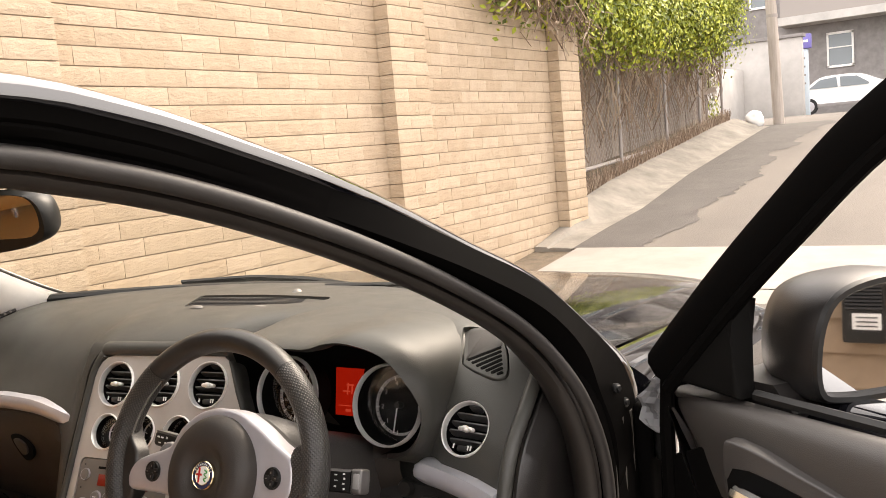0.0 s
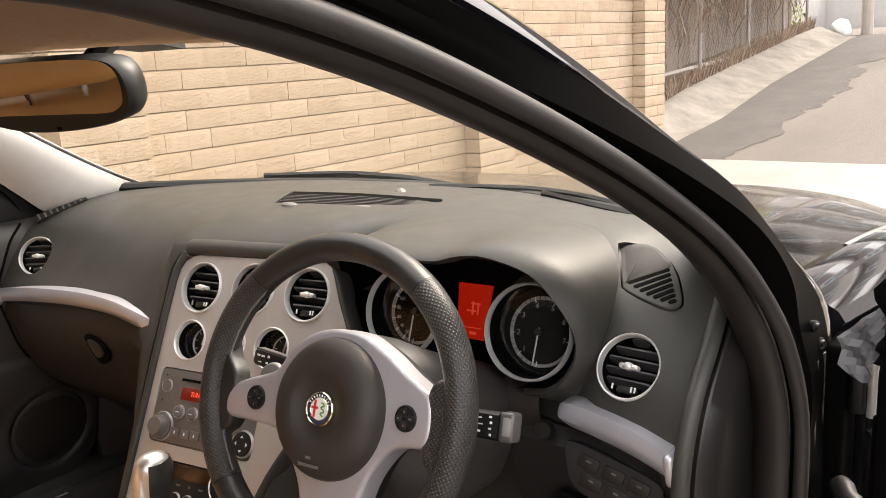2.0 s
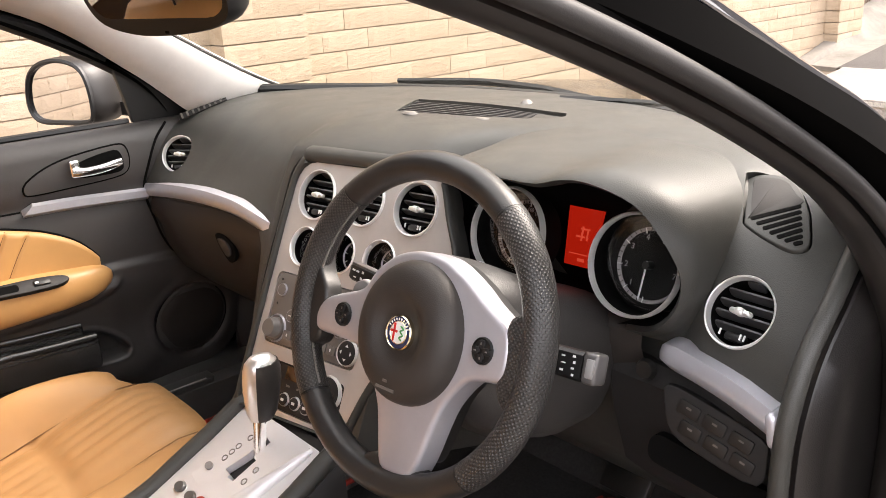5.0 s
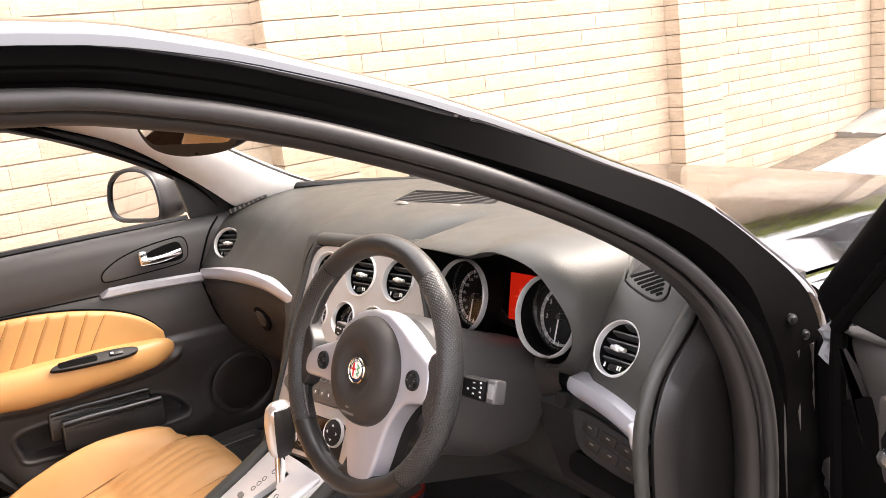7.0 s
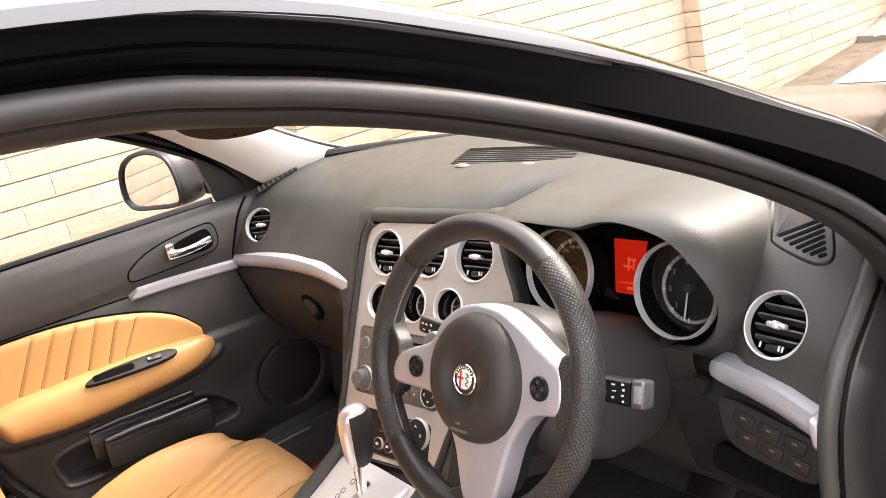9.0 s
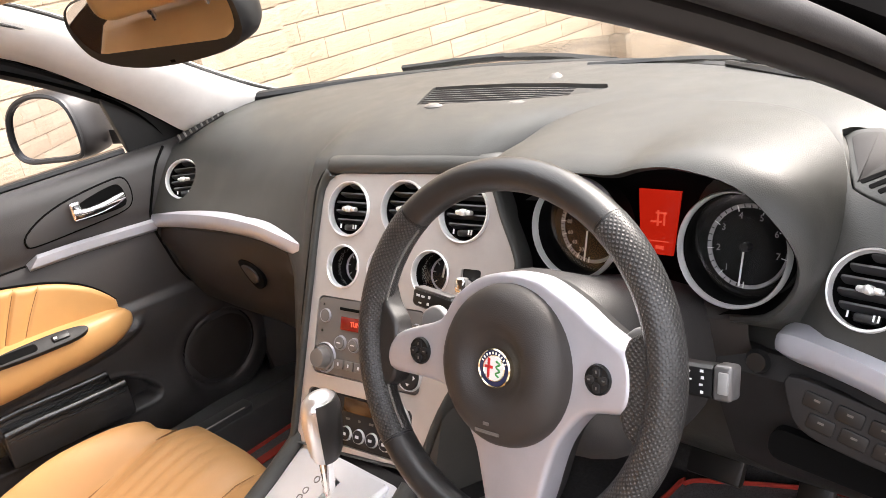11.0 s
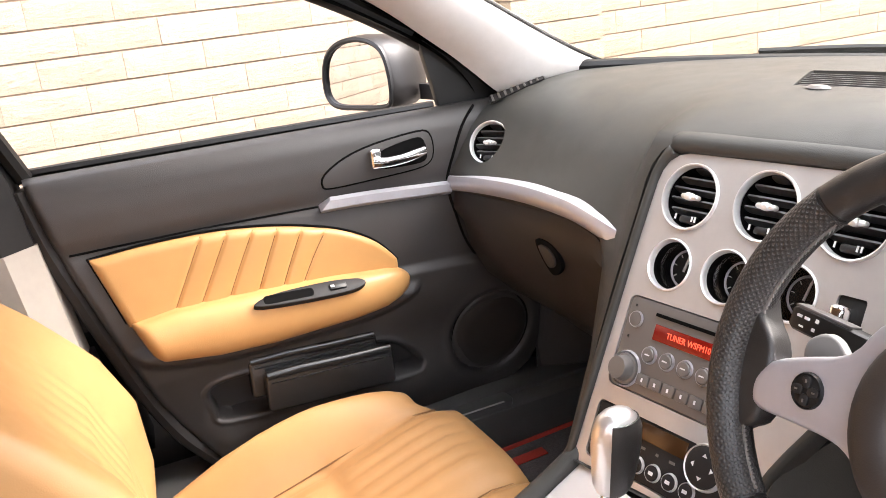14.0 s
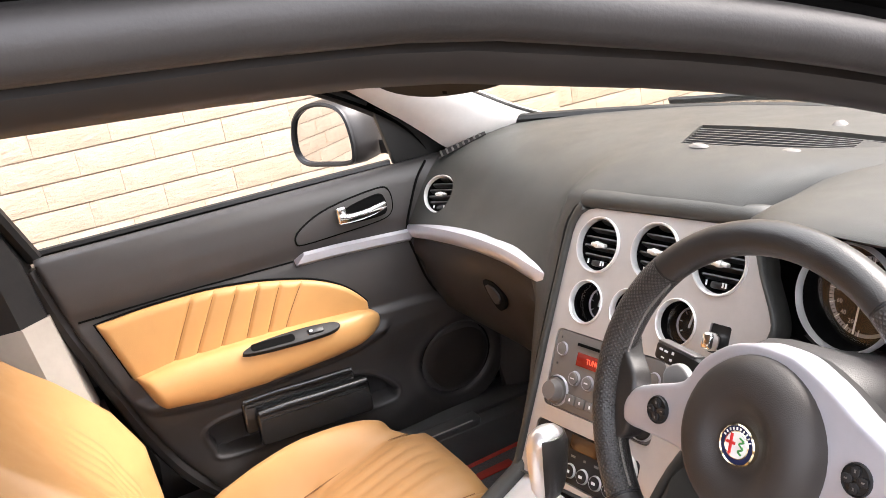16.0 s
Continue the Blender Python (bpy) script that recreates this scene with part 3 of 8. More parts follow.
def ivy():
    rnd = random.Random(11)
    seeds = []
    for k in range(80):
        y = rnd.uniform(6.0, 12.9)
        h = through_points(y, [(5.6, 2.75), (7, 2.62), (9, 2.72), (11, 2.85), (12.9, 3.0)])[0]
        seeds.append((fence_x(y) + rnd.uniform(-0.25, 0.35), y, h + rnd.uniform(-0.32, 0.6)))
    for k in range(9):
        y = rnd.uniform(5.0, 6.2)
        seeds.append((-2.05 + rnd.uniform(-0.15, 0.1), y, 2.75 + rnd.uniform(-0.1, 0.4)))
    foliage("ivy", LEAF, "sunlit yellow-green creeper spilling over the fence top", seeds, 0.46, 0.027, 85000, rnd, droop=0.30)
    bm = bmesh.new()
    for k in range(300):
        y = rnd.uniform(6.4, 12.9)
        top = through_points(y, [(5.6, 2.3), (9, 2.5), (12.9, 2.8)])[0]
        x0 = fence_x(y) + rnd.uniform(-0.12, 0.18)
        low = ground_z(y) + rnd.uniform(0.25, 1.0)
        pts, p = [], Vector((x0, y, top))
        n = rnd.randint(5, 8)
        for i in range(n):
            pts.append(p.copy())
            p = Vector((x0 + rnd.uniform(-0.06, 0.1), p.y + rnd.uniform(-0.14, 0.14), lerp(top, low, (i + 1) / n)))
        tube(pts, rnd.uniform(0.003, 0.008), 3, False, bm)
    for k in range(420):
        y = rnd.uniform(4.85, 6.4)
        z = 2.62 + 0.25 * (5.6 - y) + rnd.uniform(-0.3, 0.3)
        p = Vector((-1.98 + rnd.uniform(-0.1, 0.12), y, z))
        pts = [p.copy()]
        for i in range(4):
            p = p + Vector((rnd.uniform(-0.04, 0.05), rnd.uniform(-0.16, 0.16), rnd.uniform(-0.14, 0.04)))
            pts.append(p.copy())
        tube(pts, rnd.uniform(0.003, 0.008), 3, False, bm)
    tagged(part("dry_vine", bm, TWIG, None, "", 20), "brown leafless vine stems hanging on the fence and wall end", "creeper", "", "stuff")
    bm = bmesh.new()
    for k in range(1500):
        y = rnd.uniform(6.4, 13.5)
        x = lerp(fence_x(y) + 0.1, road_edge(y) - 0.60, rnd.random() ** 1.2)
        g = ground_z(y) + 0.17
        h = rnd.uniform(0.05, 0.20)
        a = rnd.uniform(0, 6.3)
        tube([(x, y, g - 0.02), (x + 0.4 * h * math.cos(a), y + 0.4 * h * math.sin(a), g + h)], [0.006, 0.001], 3, False, bm)
    tagged(part("dry_grass", bm, TWIG, None, "", 20), "dry straw-coloured weeds on the verge", "grass", "", "stuff")


ivy()


def utility_pole():
    g = ground_z(13.9)
    p = thing("utility_pole", (-1.965, 13.9, g), "tall weathered grey timber utility pole at the kerb", "pole")
    part("shaft", tube([(-1.965, 13.9, g - 0.1), (-2.04, 13.9, g + 2.5), (-2.23, 13.9, g + 9)], [0.088, 0.082, 0.07], 14), TIMBER, p)
    part("band", lathe([(0.080, 0.0), (0.091, 0.0), (0.091, 0.05), (0.080, 0.05)], at(-2.015, 13.9, g + 1.7), 14), GALV, p)
    return p


utility_pole()


def street_sign():
    g = ground_z(24)
    s = thing("sign_pillar", (-3.5, 24, g), "pale blue advertising pillar with a violet header board", "sign")
    part("pillar", rbox(at(-3.5, 24, g + 0.87), (0.30, 0.16, 1.75), 0.02), PALEBLUE, s)
    part("header", rbox(at(-3.47, 23.98, g + 1.94), (0.42, 0.20, 0.38), 0.02), PURPLE, s, "violet header board")
    part("lettering_bar", rbox(at(-3.47, 23.87, g + 1.94), (0.30, 0.012, 0.06)), WHITE, s)
    for k in range(4):
        part("lettering_bar", rbox(at(-3.5, 23.915, g + 1.5 - 0.22 * k), (0.18, 0.012, 0.05)), RENDER_GREY, s)


street_sign()


def parked_car(x, y):
    """A far white hatchback, seen side-on."""
    g = ground_z(y)
    c = thing("parked_car", (x, y, g), "white hatchback parked across the top of the lane", "car")
    side = [(-2.0, 0.35), (-2.05, 0.62), (-1.95, 0.9), (-1.5, 1.0), (-0.9, 1.42), (-0.3, 1.5), (0.6, 1.47), (1.25, 1.2), (1.75, 1.0), (2.05, 0.8), (2.08, 0.4), (1.9, 0.3)]
    m = Matrix(((1, 0, 0, x), (0, 0, 1, y), (0, 1, 0, g), (0, 0, 0, 1)))
    part("body", prism(outline2(side, 4), m, -0.85, 0.85, 0.06, 3), CARWHITE, c)
    for poly in ([(-1.3, 1.02), (-0.85, 1.36), (-0.25, 1.42), (-0.2, 1.02)], [(-0.1, 1.02), (-0.12, 1.42), (0.5, 1.39), (0.95, 1.08), (0.9, 1.02)]):
        part("window", prism(poly, m, -0.875, -0.84), WINDOW, c)
    part("sill", rbox(at(x, y - 0.86, g + 0.34), (2.3, 0.05, 0.14), 0.02), RENDER_GREY, c)
    for wx in (-1.3, 1.3):
        w = part("wheel", lathe([(0.0, 0.0), (0.32, 0.0), (0.33, 0.03), (0.33, 0.17), (0.32, 0.2), (0, 0.2)], axes_at((x + wx, y - 0.70, g + 0.325), (0, -1, 0)), 20), TYRE, c)
        part("rim", lathe([(0.0, 0.205), (0.2, 0.205), (0.22, 0.202)], axes_at((x + wx, y - 0.70, g + 0.325), (0, -1, 0)), 20), SILVER, w)


parked_car(-4.5, 38.0)


def apartment_block():
    y, g = 42.0, ground_z(42)
    b = thing("apartment_block", (2, y, g), "grey brick apartment block with balconies, unseen upper storeys added", "building")
    # Upper storeys are unseen, added to darken sky reflections on hood and bonnet.
    part("wall", rbox(at(4, y + 4, g + 9.4), (34, 8, 18.8)), RENDER_GREY, b)
    part("roof", rbox(at(4, y + 3.7, g + 18.95), (34.8, 8.8, 0.3), 0.05), PALEWALL, b)
    for lv in range(6):
        z = g + 1.15 + 3.05 * lv
        for wx in (-11.5, -8.6, -5.3, -2.6, 0.6, 4.4, 7.2):
            w = part("window", rbox(at(wx, y + 0.02, z + 1.65), (0.95, 0.1, 1.4)), WINDOW, b)
            for sx, sz, ox, oz in ((1.11, 0.1, 0, 0.73), (1.11, 0.1, 0, -0.73), (0.08, 1.5, 0.515, 0), (0.08, 1.5, -0.515, 0), (0.95, 0.05, 0, 0.1)):
                part("frame", rbox(at(wx + ox, y - 0.05, z + 1.65 + oz), (sx, 0.08, sz)), WHITEPAINT, w)
        if lv:
            for bx in (-3.9, 5.5):
                bal = part("balcony", rbox(at(bx, y - 0.75, z), (7.4, 1.5, 0.35)), PALEWALL, b, "pale concrete balcony slab")
                part("handrail", rbox(at(bx, y - 1.45, z + 1.2), (7.4, 0.05, 0.05)), GALV, bal)
                part("infill", rbox(at(bx - 1.2, y - 1.45, z + 0.65), (4.8, 0.03, 0.95)), GALV, bal, "grey balcony panel")
                part("infill", rbox(at(bx + 2.5, y - 1.45, z + 0.65), (2.4, 0.03, 0.95)), WHITEPAINT, bal, "white balcony panel")


apartment_block()


def pale_fence():
    g = ground_z(16)
    w = thing("boundary_wall", (-6, 16.5, g), "pale rendered boundary wall beyond the lane", "wall", "", "structure")
    part("panel", rbox(at(-7.3, 22.0, g + 0.95), (8.4, 0.2, 2.0), 0.02), PALEWALL, w)
    part("panel", rbox(at(-4.6, 17.6, g + 0.55), (0.18, 8.6, 1.5), 0.02), PALEWALL, w)
    part("cap", rbox(at(-7.3, 22.0, g + 1.99), (8.5, 0.3, 0.08), 0.01), RENDER_GREY, w)


pale_fence()
_r = random.Random(5)
foliage("shrub", LEAF, "sparse pale green shrub by the boundary wall", [(-3.9 + _r.uniform(-0.4, 0.4), 14.8 + _r.uniform(-0.6, 0.6), ground_z(14.8) + _r.uniform(0.1, 0.9)) for _ in range(12)], 0.3, 0.05, 1100, _r, "shrub")
foliage("planter_shrub", LEAF, "green shrubs in front of the apartment block", [(_r.uniform(-3, 6), 40.5, ground_z(40) + 0.7 + _r.uniform(0, 0.5)) for _ in range(16)], 0.6, 0.12, 1500, _r, "shrub")
b_ = bmesh.new()
bmesh.ops.create_icosphere(b_, subdivisions=4, radius=0.15)
for v in b_.verts:
    v.co += 0.03 * noise.noise(v.co * 9) * v.co.normalized()
    v.co.z = max(v.co.z, -0.11)
bmesh.ops.transform(b_, matrix=at(-2.30, 13.75, ground_z(13.75) + 0.11), verts=b_.verts)
single("rubbish_bag", b_, WHITEPAINT, "white knotted rubbish bag at the foot of the pole", "bag")
# the far side of the lane, behind the camera
east = thing("wall_east", (3.7, -3, 0), "brown weatherboard wall across the lane", "wall", "", "structure")
part("backing", rbox(at(3.80, -3, 0.52), (0.10, 14, 1.3)), EASTBRICK, east)
_b = bmesh.new()
bmesh.ops.create_cube(_b, size=1.0, matrix=Matrix.Rotation(radians(6), 4, "Y") @ Matrix.Diagonal((0.02, 14, 0.15, 1)))
_board = part("board", _b, EASTBRICK, east)
_board.matrix_basis = at(3.73, -3, 0.08)
for k in range(1, 8):
    o = new("board", _board.data)
    o.parent, o.matrix_parent_inverse = east, WM[east].inverted()
    o.matrix_basis = at(3.73, -3, 0.08 + 0.14 * k)
mbox = thing("meter_box", (3.66, -0.16, 0.4), "black louvred meter box with a white label on the boards", "box")
part("case", rbox(at(3.66, -0.16, 0.495), (0.10, 0.155, 0.285), 0.01), BLACK, mbox)
for k in range(9):
    part("louvre", rbox(at(3.606, -0.16, 0.490 + 0.014 * k) @ Matrix.Rotation(radians(25), 4, "Y"), (0.012, 0.125, 0.008)), DARK, mbox)
lab = part("paper_label", rbox(at(3.606, -0.150, 0.440), (0.004, 0.10, 0.062)), WHITEPAINT, mbox, "white printed label")
for k in range(3):
    part("lettering_bar", rbox(at(3.603, -0.150, 0.456 - 0.017 * k), (0.002, 0.075, 0.005)), DARK, lab)

# ---- the car: body shell ----
car = thing("saloon_car", (0, 0, 0.0), "glossy black saloon with its driver's door open", "car")
# rows: the door seal's line (y, z) and the outer edge of the opening (y, z, x)
SEAL = [(-1.75, 1.16, -1.75, 1.20, 0.69), (-1.3, 1.237, -1.3, 1.278, 0.70), (-0.95, 1.260, -0.95, 1.299, 0.70), (-0.66, 1.250, -0.65, 1.292, 0.70), (-0.55, 1.232, -0.53, 1.274, 0.70), (-0.45, 1.204, -0.42, 1.243, 0.70), (-0.35, 1.167, -0.31, 1.207, 0.70), (-0.25, 1.124, -0.20, 1.164, 0.70), (-0.15, 1.074, -0.08, 1.113, 0.70), (-0.05, 1.013, 0.05, 1.053, 0.71), (0.015, 0.952, 0.155, 0.973, 0.730), (0.055, 0.885, 0.213, 0.902, 0.765), (0.080, 0.800, 0.225, 0.835, 0.776), (0.088, 0.700, 0.222, 0.740, 0.782), (0.078, 0.600, 0.222, 0.620, 0.788), (0.055, 0.450, 0.222, 0.450, 0.792), (0.025, 0.330, 0.21, 0.330, 0.79)]


def seal_x(z):
    return 0.778 - 0.25 * (z - 0.85) if z > 0.85 else 0.78


def rail_rows(per=4):
    a = smooth_line([(seal_x(z), y, z) for y, z, *_ in SEAL], per)
    b = smooth_line([(x, y, z - 0.005) for _, _, y, z, x in SEAL], per)
    return a, b


def rail_rings(profile, s):
    a, b = rail_rows()
    rings = []
    for p, q in zip(a, b):
        n = Vector((0, q.y - p.y, q.z - p.z)).normalized()
        rings.append([Vector((s * (lerp(p.x, q.x, g) + dx), lerp(p.y, q.y, f) + n.y * dn, lerp(p.z, q.z, f) + n.z * dn)) for f, g, dx, dn in profile])
    return rings


APERTURE = [(0, 0, -0.035, -0.004), (0, 0, -0.012, 0.004), (0.12, 0.05, 0.0, 0.004), (0.30, 0.12, 0, 0), (0.36, 0.45, 0, 0), (0.50, 0.62, 0, 0), (0.56, 0.60, 0, 0), (0.62, 0.80, 0, 0), (0.92, 0.92, 0, 0), (0.95, 0.5, 0, 0.0), (0.3, -1.0, 0, 0)]
SKIN = [(0.90, 0.92, 0.0, 0), (0.97, 1.0, 0.003, 0), (1, 1, 0.003, 0.001), (1, 1, 0.002, 0.007), (1, 1, -0.004, 0.0125), (1, 1, -0.018, 0.018), (1, 1, -0.05, 0.0235), (1, 1, -0.11, 0.029), (1, 1, -0.11, 0.01), (0.95, 0.6, 0, 0)]
TRIMIN = [(0, 0, -0.010, 0.006), (0, 0, -0.006, -0.011), (0, 0, -0.010, -0.017), (0, 0, -0.018, -0.020), (0, 0, -0.030, -0.019), (0, 0, -0.046, -0.006), (0, 0, -0.056, 0.03), (0.2, 0, -0.03, 0.012)]
for s in (1, -1):
    part("door_aperture", loft(rail_rings(APERTURE, s)), JAMB, car, "black painted door aperture")
    skin = SKIN if s > 0 else [(f, g, max(dx, -0.045), dn) for f, g, dx, dn in SKIN]
    part("side_skin", loft(rail_rings(skin, s)), PAINT, car)
    a_, b_ = rail_rows()
    part("door_seal", tube([(s * (p.x + 0.004), p.y, p.z) for p in a_], 0.0085, 10), RUBBER, car, "dark grey rubber door seal")
part("pillar_trim", loft(rail_rings(TRIMIN, 1)), EDGETRIM, car, "dark inner pillar edge")


def edge_z(y):
    """Height of the roof's edge along its length."""
    return through_points(y, [(-2.4, 1.13), (-1.75, 1.235), (-1.3, 1.31), (-0.95, 1.332), (-0.65, 1.325), (-0.53, 1.306), (-0.42, 1.275), (-0.31, 1.237)])[0]


def roof_grid(y0, y1, lift, half, bow, ny=14, nx=16):
    rows = []
    for j in range(ny + 1):
        row = []
        for i in range(nx + 1):
            u = -1 + 2 * i / nx
            y = lerp(y0, y1, j / ny) - (0.06 * u * u if j == 0 else 0) * 1.0
            row.append(Vector((u * half, y, edge_z(y) - 0.013 + bow * (1 - u * u) + lift)))
        rows.append(row)
    return rows


_b = loft(roof_grid(-0.30, -2.2, 0.0, 0.595, 0.045), False, False)
bmesh.ops.solidify(_b, geom=_b.faces[:], thickness=0.012)
part("roof", _b, PAINT, car)
_b = loft(roof_grid(-0.34, -2.1, -0.045, 0.62, 0.035), False, False)
bmesh.ops.solidify(_b, geom=_b.faces[:], thickness=0.012)
part("headliner", _b, LINER, car, "beige fabric headliner")


def screen_point(u, v):
    x = u * lerp(0.665, 0.60, v)
    y = lerp(0.435 - 0.235 * u * u, -0.30 - 0.06 * u * u, v)
    z = lerp(0.958, 1.288 - 0.05 * u * u, v) + 0.035 * math.sin(math.pi * v) * (1 - 0.4 * u * u)
    return Vector((x, y, z))


_b = loft([[screen_point(-1 + 2 * i / 20, j / 12) for i in range(21)] for j in range(13)], False, False)
_w = part("windscreen", _b, GLASS, car, "clear laminated windscreen, faintly green")
_w.visible_shadow = False
part("screen_band", tube([screen_point(-1 + 2 * i / 24, 0.0) + Vector((0, 0.004, -0.003)) for i in range(25)], 0.011, 8), BLACK, _w, "black ceramic edge")
for s in (-1, 1):
    part("screen_band", tube([screen_point(s, k / 10) + Vector((0, 0.006, 0.004)) for k in range(11)], 0.0035, 6), BLACK, _w)


def bonnet_point(x, y):
    k = (y - 0.42) / 1.15
    z = 0.935 - 0.075 * k - 0.10 * max(k, 0) ** 4
    w = abs(x) / 0.80
    z -= 0.20 * w ** 10 + 0.05 * max(0, k) ** 2 * w * w
    z += 0.004 * math.exp(-((abs(x) - 0.42) / 0.10) ** 2) * (1 - 0.4 * k)
    return Vector((x, y, z))


def bonnet_front(x):
    return 1.57 - 0.42 * (abs(x) / 0.74) ** 2.4


_b = loft([[bonnet_point(x, lerp(0.47 - 0.24 * (x / 0.62) ** 2, bonnet_front(x), j / 14)) for x in [-0.70 + 1.40 * i / 28 for i in range(29)]] for j in range(15)], False, False)
bmesh.ops.solidify(_b, geom=_b.faces[:], thickness=0.012)
part("bonnet", _b, PAINT, car)
for s in (1, -1):
    rows = []
    for j in range(11):
        y = lerp(0.27, 1.42, j / 10)
        p = bonnet_point(0.70, min(y, bonnet_front(0.70)))
        zz = p.z - max(0, y - bonnet_front(0.7)) * 0.5
        rows.append([Vector((s * x, y, z)) for x, z in ((0.706, zz - 0.03), (0.706, zz - 0.002), (0.735, zz - 0.006), (0.775, zz - 0.03), (0.805, zz - 0.075), (0.83, zz - 0.16), (0.84, zz - 0.28), (0.82, zz - 0.45), (0.70, zz - 0.45))])
    part("front_wing", loft(rows), PAINT, car)
    m = axes_at((s * 0.69, 1.31, 0.63), (s * 0.45, 0.80, 0.40))
    lamp = part("headlight", lathe([(0.0, -0.03), (0.10, -0.03), (0.12, 0.0), (0.125, 0.015)], m, 24, None, 0, 2 * math.pi, 1.3), CHROME, car)
    part("lens", lathe([(0.125, 0.016), (0.10, 0.03), (0.05, 0.04), (0.0, 0.042)], m, 24, None, 0, 2 * math.pi, 1.3), LAMPGLASS, lamp)
    wheel = part("wheel", lathe([(0.20, 0.0), (0.315, 0.0), (0.325, 0.03), (0.325, 0.19), (0.315, 0.215), (0.20, 0.215), (0.20, 0.0)], axes_at((s * 0.60, 0.92, 0.325), (s, 0, 0)), 32), TYRE, car)
    part("rim", lathe([(0.0, 0.16), (0.06, 0.19), (0.19, 0.20), (0.205, 0.215)], axes_at((s * 0.60, 0.92, 0.325), (s, 0, 0)), 32), SILVER, wheel)
    part("wheel", lathe([(0.0, 0.0), (0.315, 0.0), (0.325, 0.03), (0.325, 0.19), (0.315, 0.215), (0.0, 0.215)], axes_at((s * 0.60, -1.78, 0.325), (s, 0, 0)), 32), TYRE, car)
    # sills, rear quarter and pillars of the cabin
    part("sill", rbox(at(s * 0.745, -0.55, 0.285), (0.15, 1.7, 0.13), 0.02), JAMB if s > 0 else KICK, car)
    x_ = 0.742 if s > 0 else -0.663
    part("scuff_plate", prism(rounded(0.050, 0.62, 0.014, 5), at(x_, -0.300, 0.352 if s > 0 else 0.340), -0.006, 0.006, 0.002, 2), KICK, car, "glossy black scuff plate")
    # Pale bead stands in for the highlight along the plate's edge.
    part("scuff_highlight", tube([(x_ + 0.020, -0.59, (0.358 if s > 0 else 0.346)), (x_ + 0.020, -0.012, (0.358 if s > 0 else 0.346))], 0.0022, 6), SATIN, car)
part("nose", loft([[Vector((x, y, z)) for x in [-0.66 + 1.32 * i / 12 for i in range(13)] for y, z in [(bonnet_front(x) + dy, z0)]] for dy, z0 in ((0.0, 0.70), (0.03, 0.6), (0.05, 0.45), (0.03, 0.28))], False, False), PAINT, car)
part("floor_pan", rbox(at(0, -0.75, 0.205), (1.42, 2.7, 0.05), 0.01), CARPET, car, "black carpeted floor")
part("bulkhead", rbox(at(0, 0.50, 0.52), (1.30, 0.05, 0.66), 0.01), CAVITY, car)
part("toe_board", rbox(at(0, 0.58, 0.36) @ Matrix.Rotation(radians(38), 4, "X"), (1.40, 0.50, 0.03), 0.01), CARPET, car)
part("cowl", loft([[Vector((x, lerp(0.43 - 0.235 * (x / 0.66) ** 2, 0.50 - 0.24 * (x / 0.62) ** 2, t), z)) for x in [-0.66 + 1.32 * i / 20 for i in range(21)]] for t, z in ((0.0, 0.945), (0.3, 0.935), (0.7, 0.920), (1.0, 0.915))], False, False), BLACK, car, "black scuttle panel")
part("sill_cover", loft([[Vector((x, y, z)) for x, z in ((-0.76, 0.27), (-0.745, 0.333), (-0.70, 0.338), (-0.645, 0.338), (-0.635, 0.332), (-0.631, 0.320), (-0.631, 0.24))] for y in (-0.75, -0.4, -0.1, 0.10, 0.20, 0.36)]), KICK, car, "moulded black sill cover")
part("kick_panel", loft([[Vector((x, y, z)) for x, z in ((-0.725, 0.30), (-0.690 + k, 0.30), (-0.682 + k, 0.40), (-0.690 + k, 0.52), (-0.725, 0.60))] for y, k in ((0.115, -0.045), (0.14, -0.030), (0.17, -0.012), (0.22, 0.004), (0.34, 0.020), (0.46, 0.02))]), DOORTRIM, car, "moulded kick panel beside the footwell")
part("rear_wall", rbox(at(0, -2.25, 0.70), (1.5, 0.06, 0.65), 0.02), CAVITY, car)


def rear_body():
    """Rear doors, boot lid, tail and rear screen, which close the shell behind the seats."""
    for s in (1, -1):
        part("rear_door", loft([[Vector((s * x, y, z)) for x, z in ((0.74, 0.90), (0.80, 0.895), (0.835, 0.80), (0.845, 0.60), (0.83, 0.42), (0.80, 0.33), (0.74, 0.33))] for y in (-1.50, -1.30, -1.05, -0.82)]), PAINT, car, "glossy black rear door panel")
        part("rear_flank", loft([[Vector((s * x * k, y, z)) for x, z in ((0.70, 0.93), (0.78, 0.91), (0.835, 0.80), (0.845, 0.66), (0.80, 0.665))] for y, k in ((-1.52, 1.0), (-1.8, 1.0), (-2.2, 0.97), (-2.55, 0.92), (-2.78, 0.85))]), PAINT, car)
    rows = []
    for y, z, w in ((-2.50, 0.965, 0.66), (-2.62, 0.972, 0.67), (-2.78, 0.965, 0.66), (-2.84, 0.93, 0.65), (-2.87, 0.80, 0.66), (-2.90, 0.62, 0.70), (-2.90, 0.42, 0.72), (-2.82, 0.30, 0.70)):
        rows.append([Vector((w * u, y + 0.10 * u * u, z - 0.03 * u * u)) for u in [-1 + k / 8 for k in range(17)]])
    part("boot_lid", loft(rows, False, False), PAINT, car, "glossy black boot lid and tail")
    rows = [[Vector((lerp(0.60, 0.66, v) * u, lerp(-2.19, -2.50, v) + 0.04 * u * u, lerp(1.185, 0.967, v) - 0.03 * u * u)) for u in [-1 + k / 8 for k in range(17)]] for v in (0.0, 0.25, 0.5, 0.75, 1.0)]
    part("rear_screen", loft(rows, False, False), GLASS, car, "clear rear screen").visible_shadow = False


rear_body()


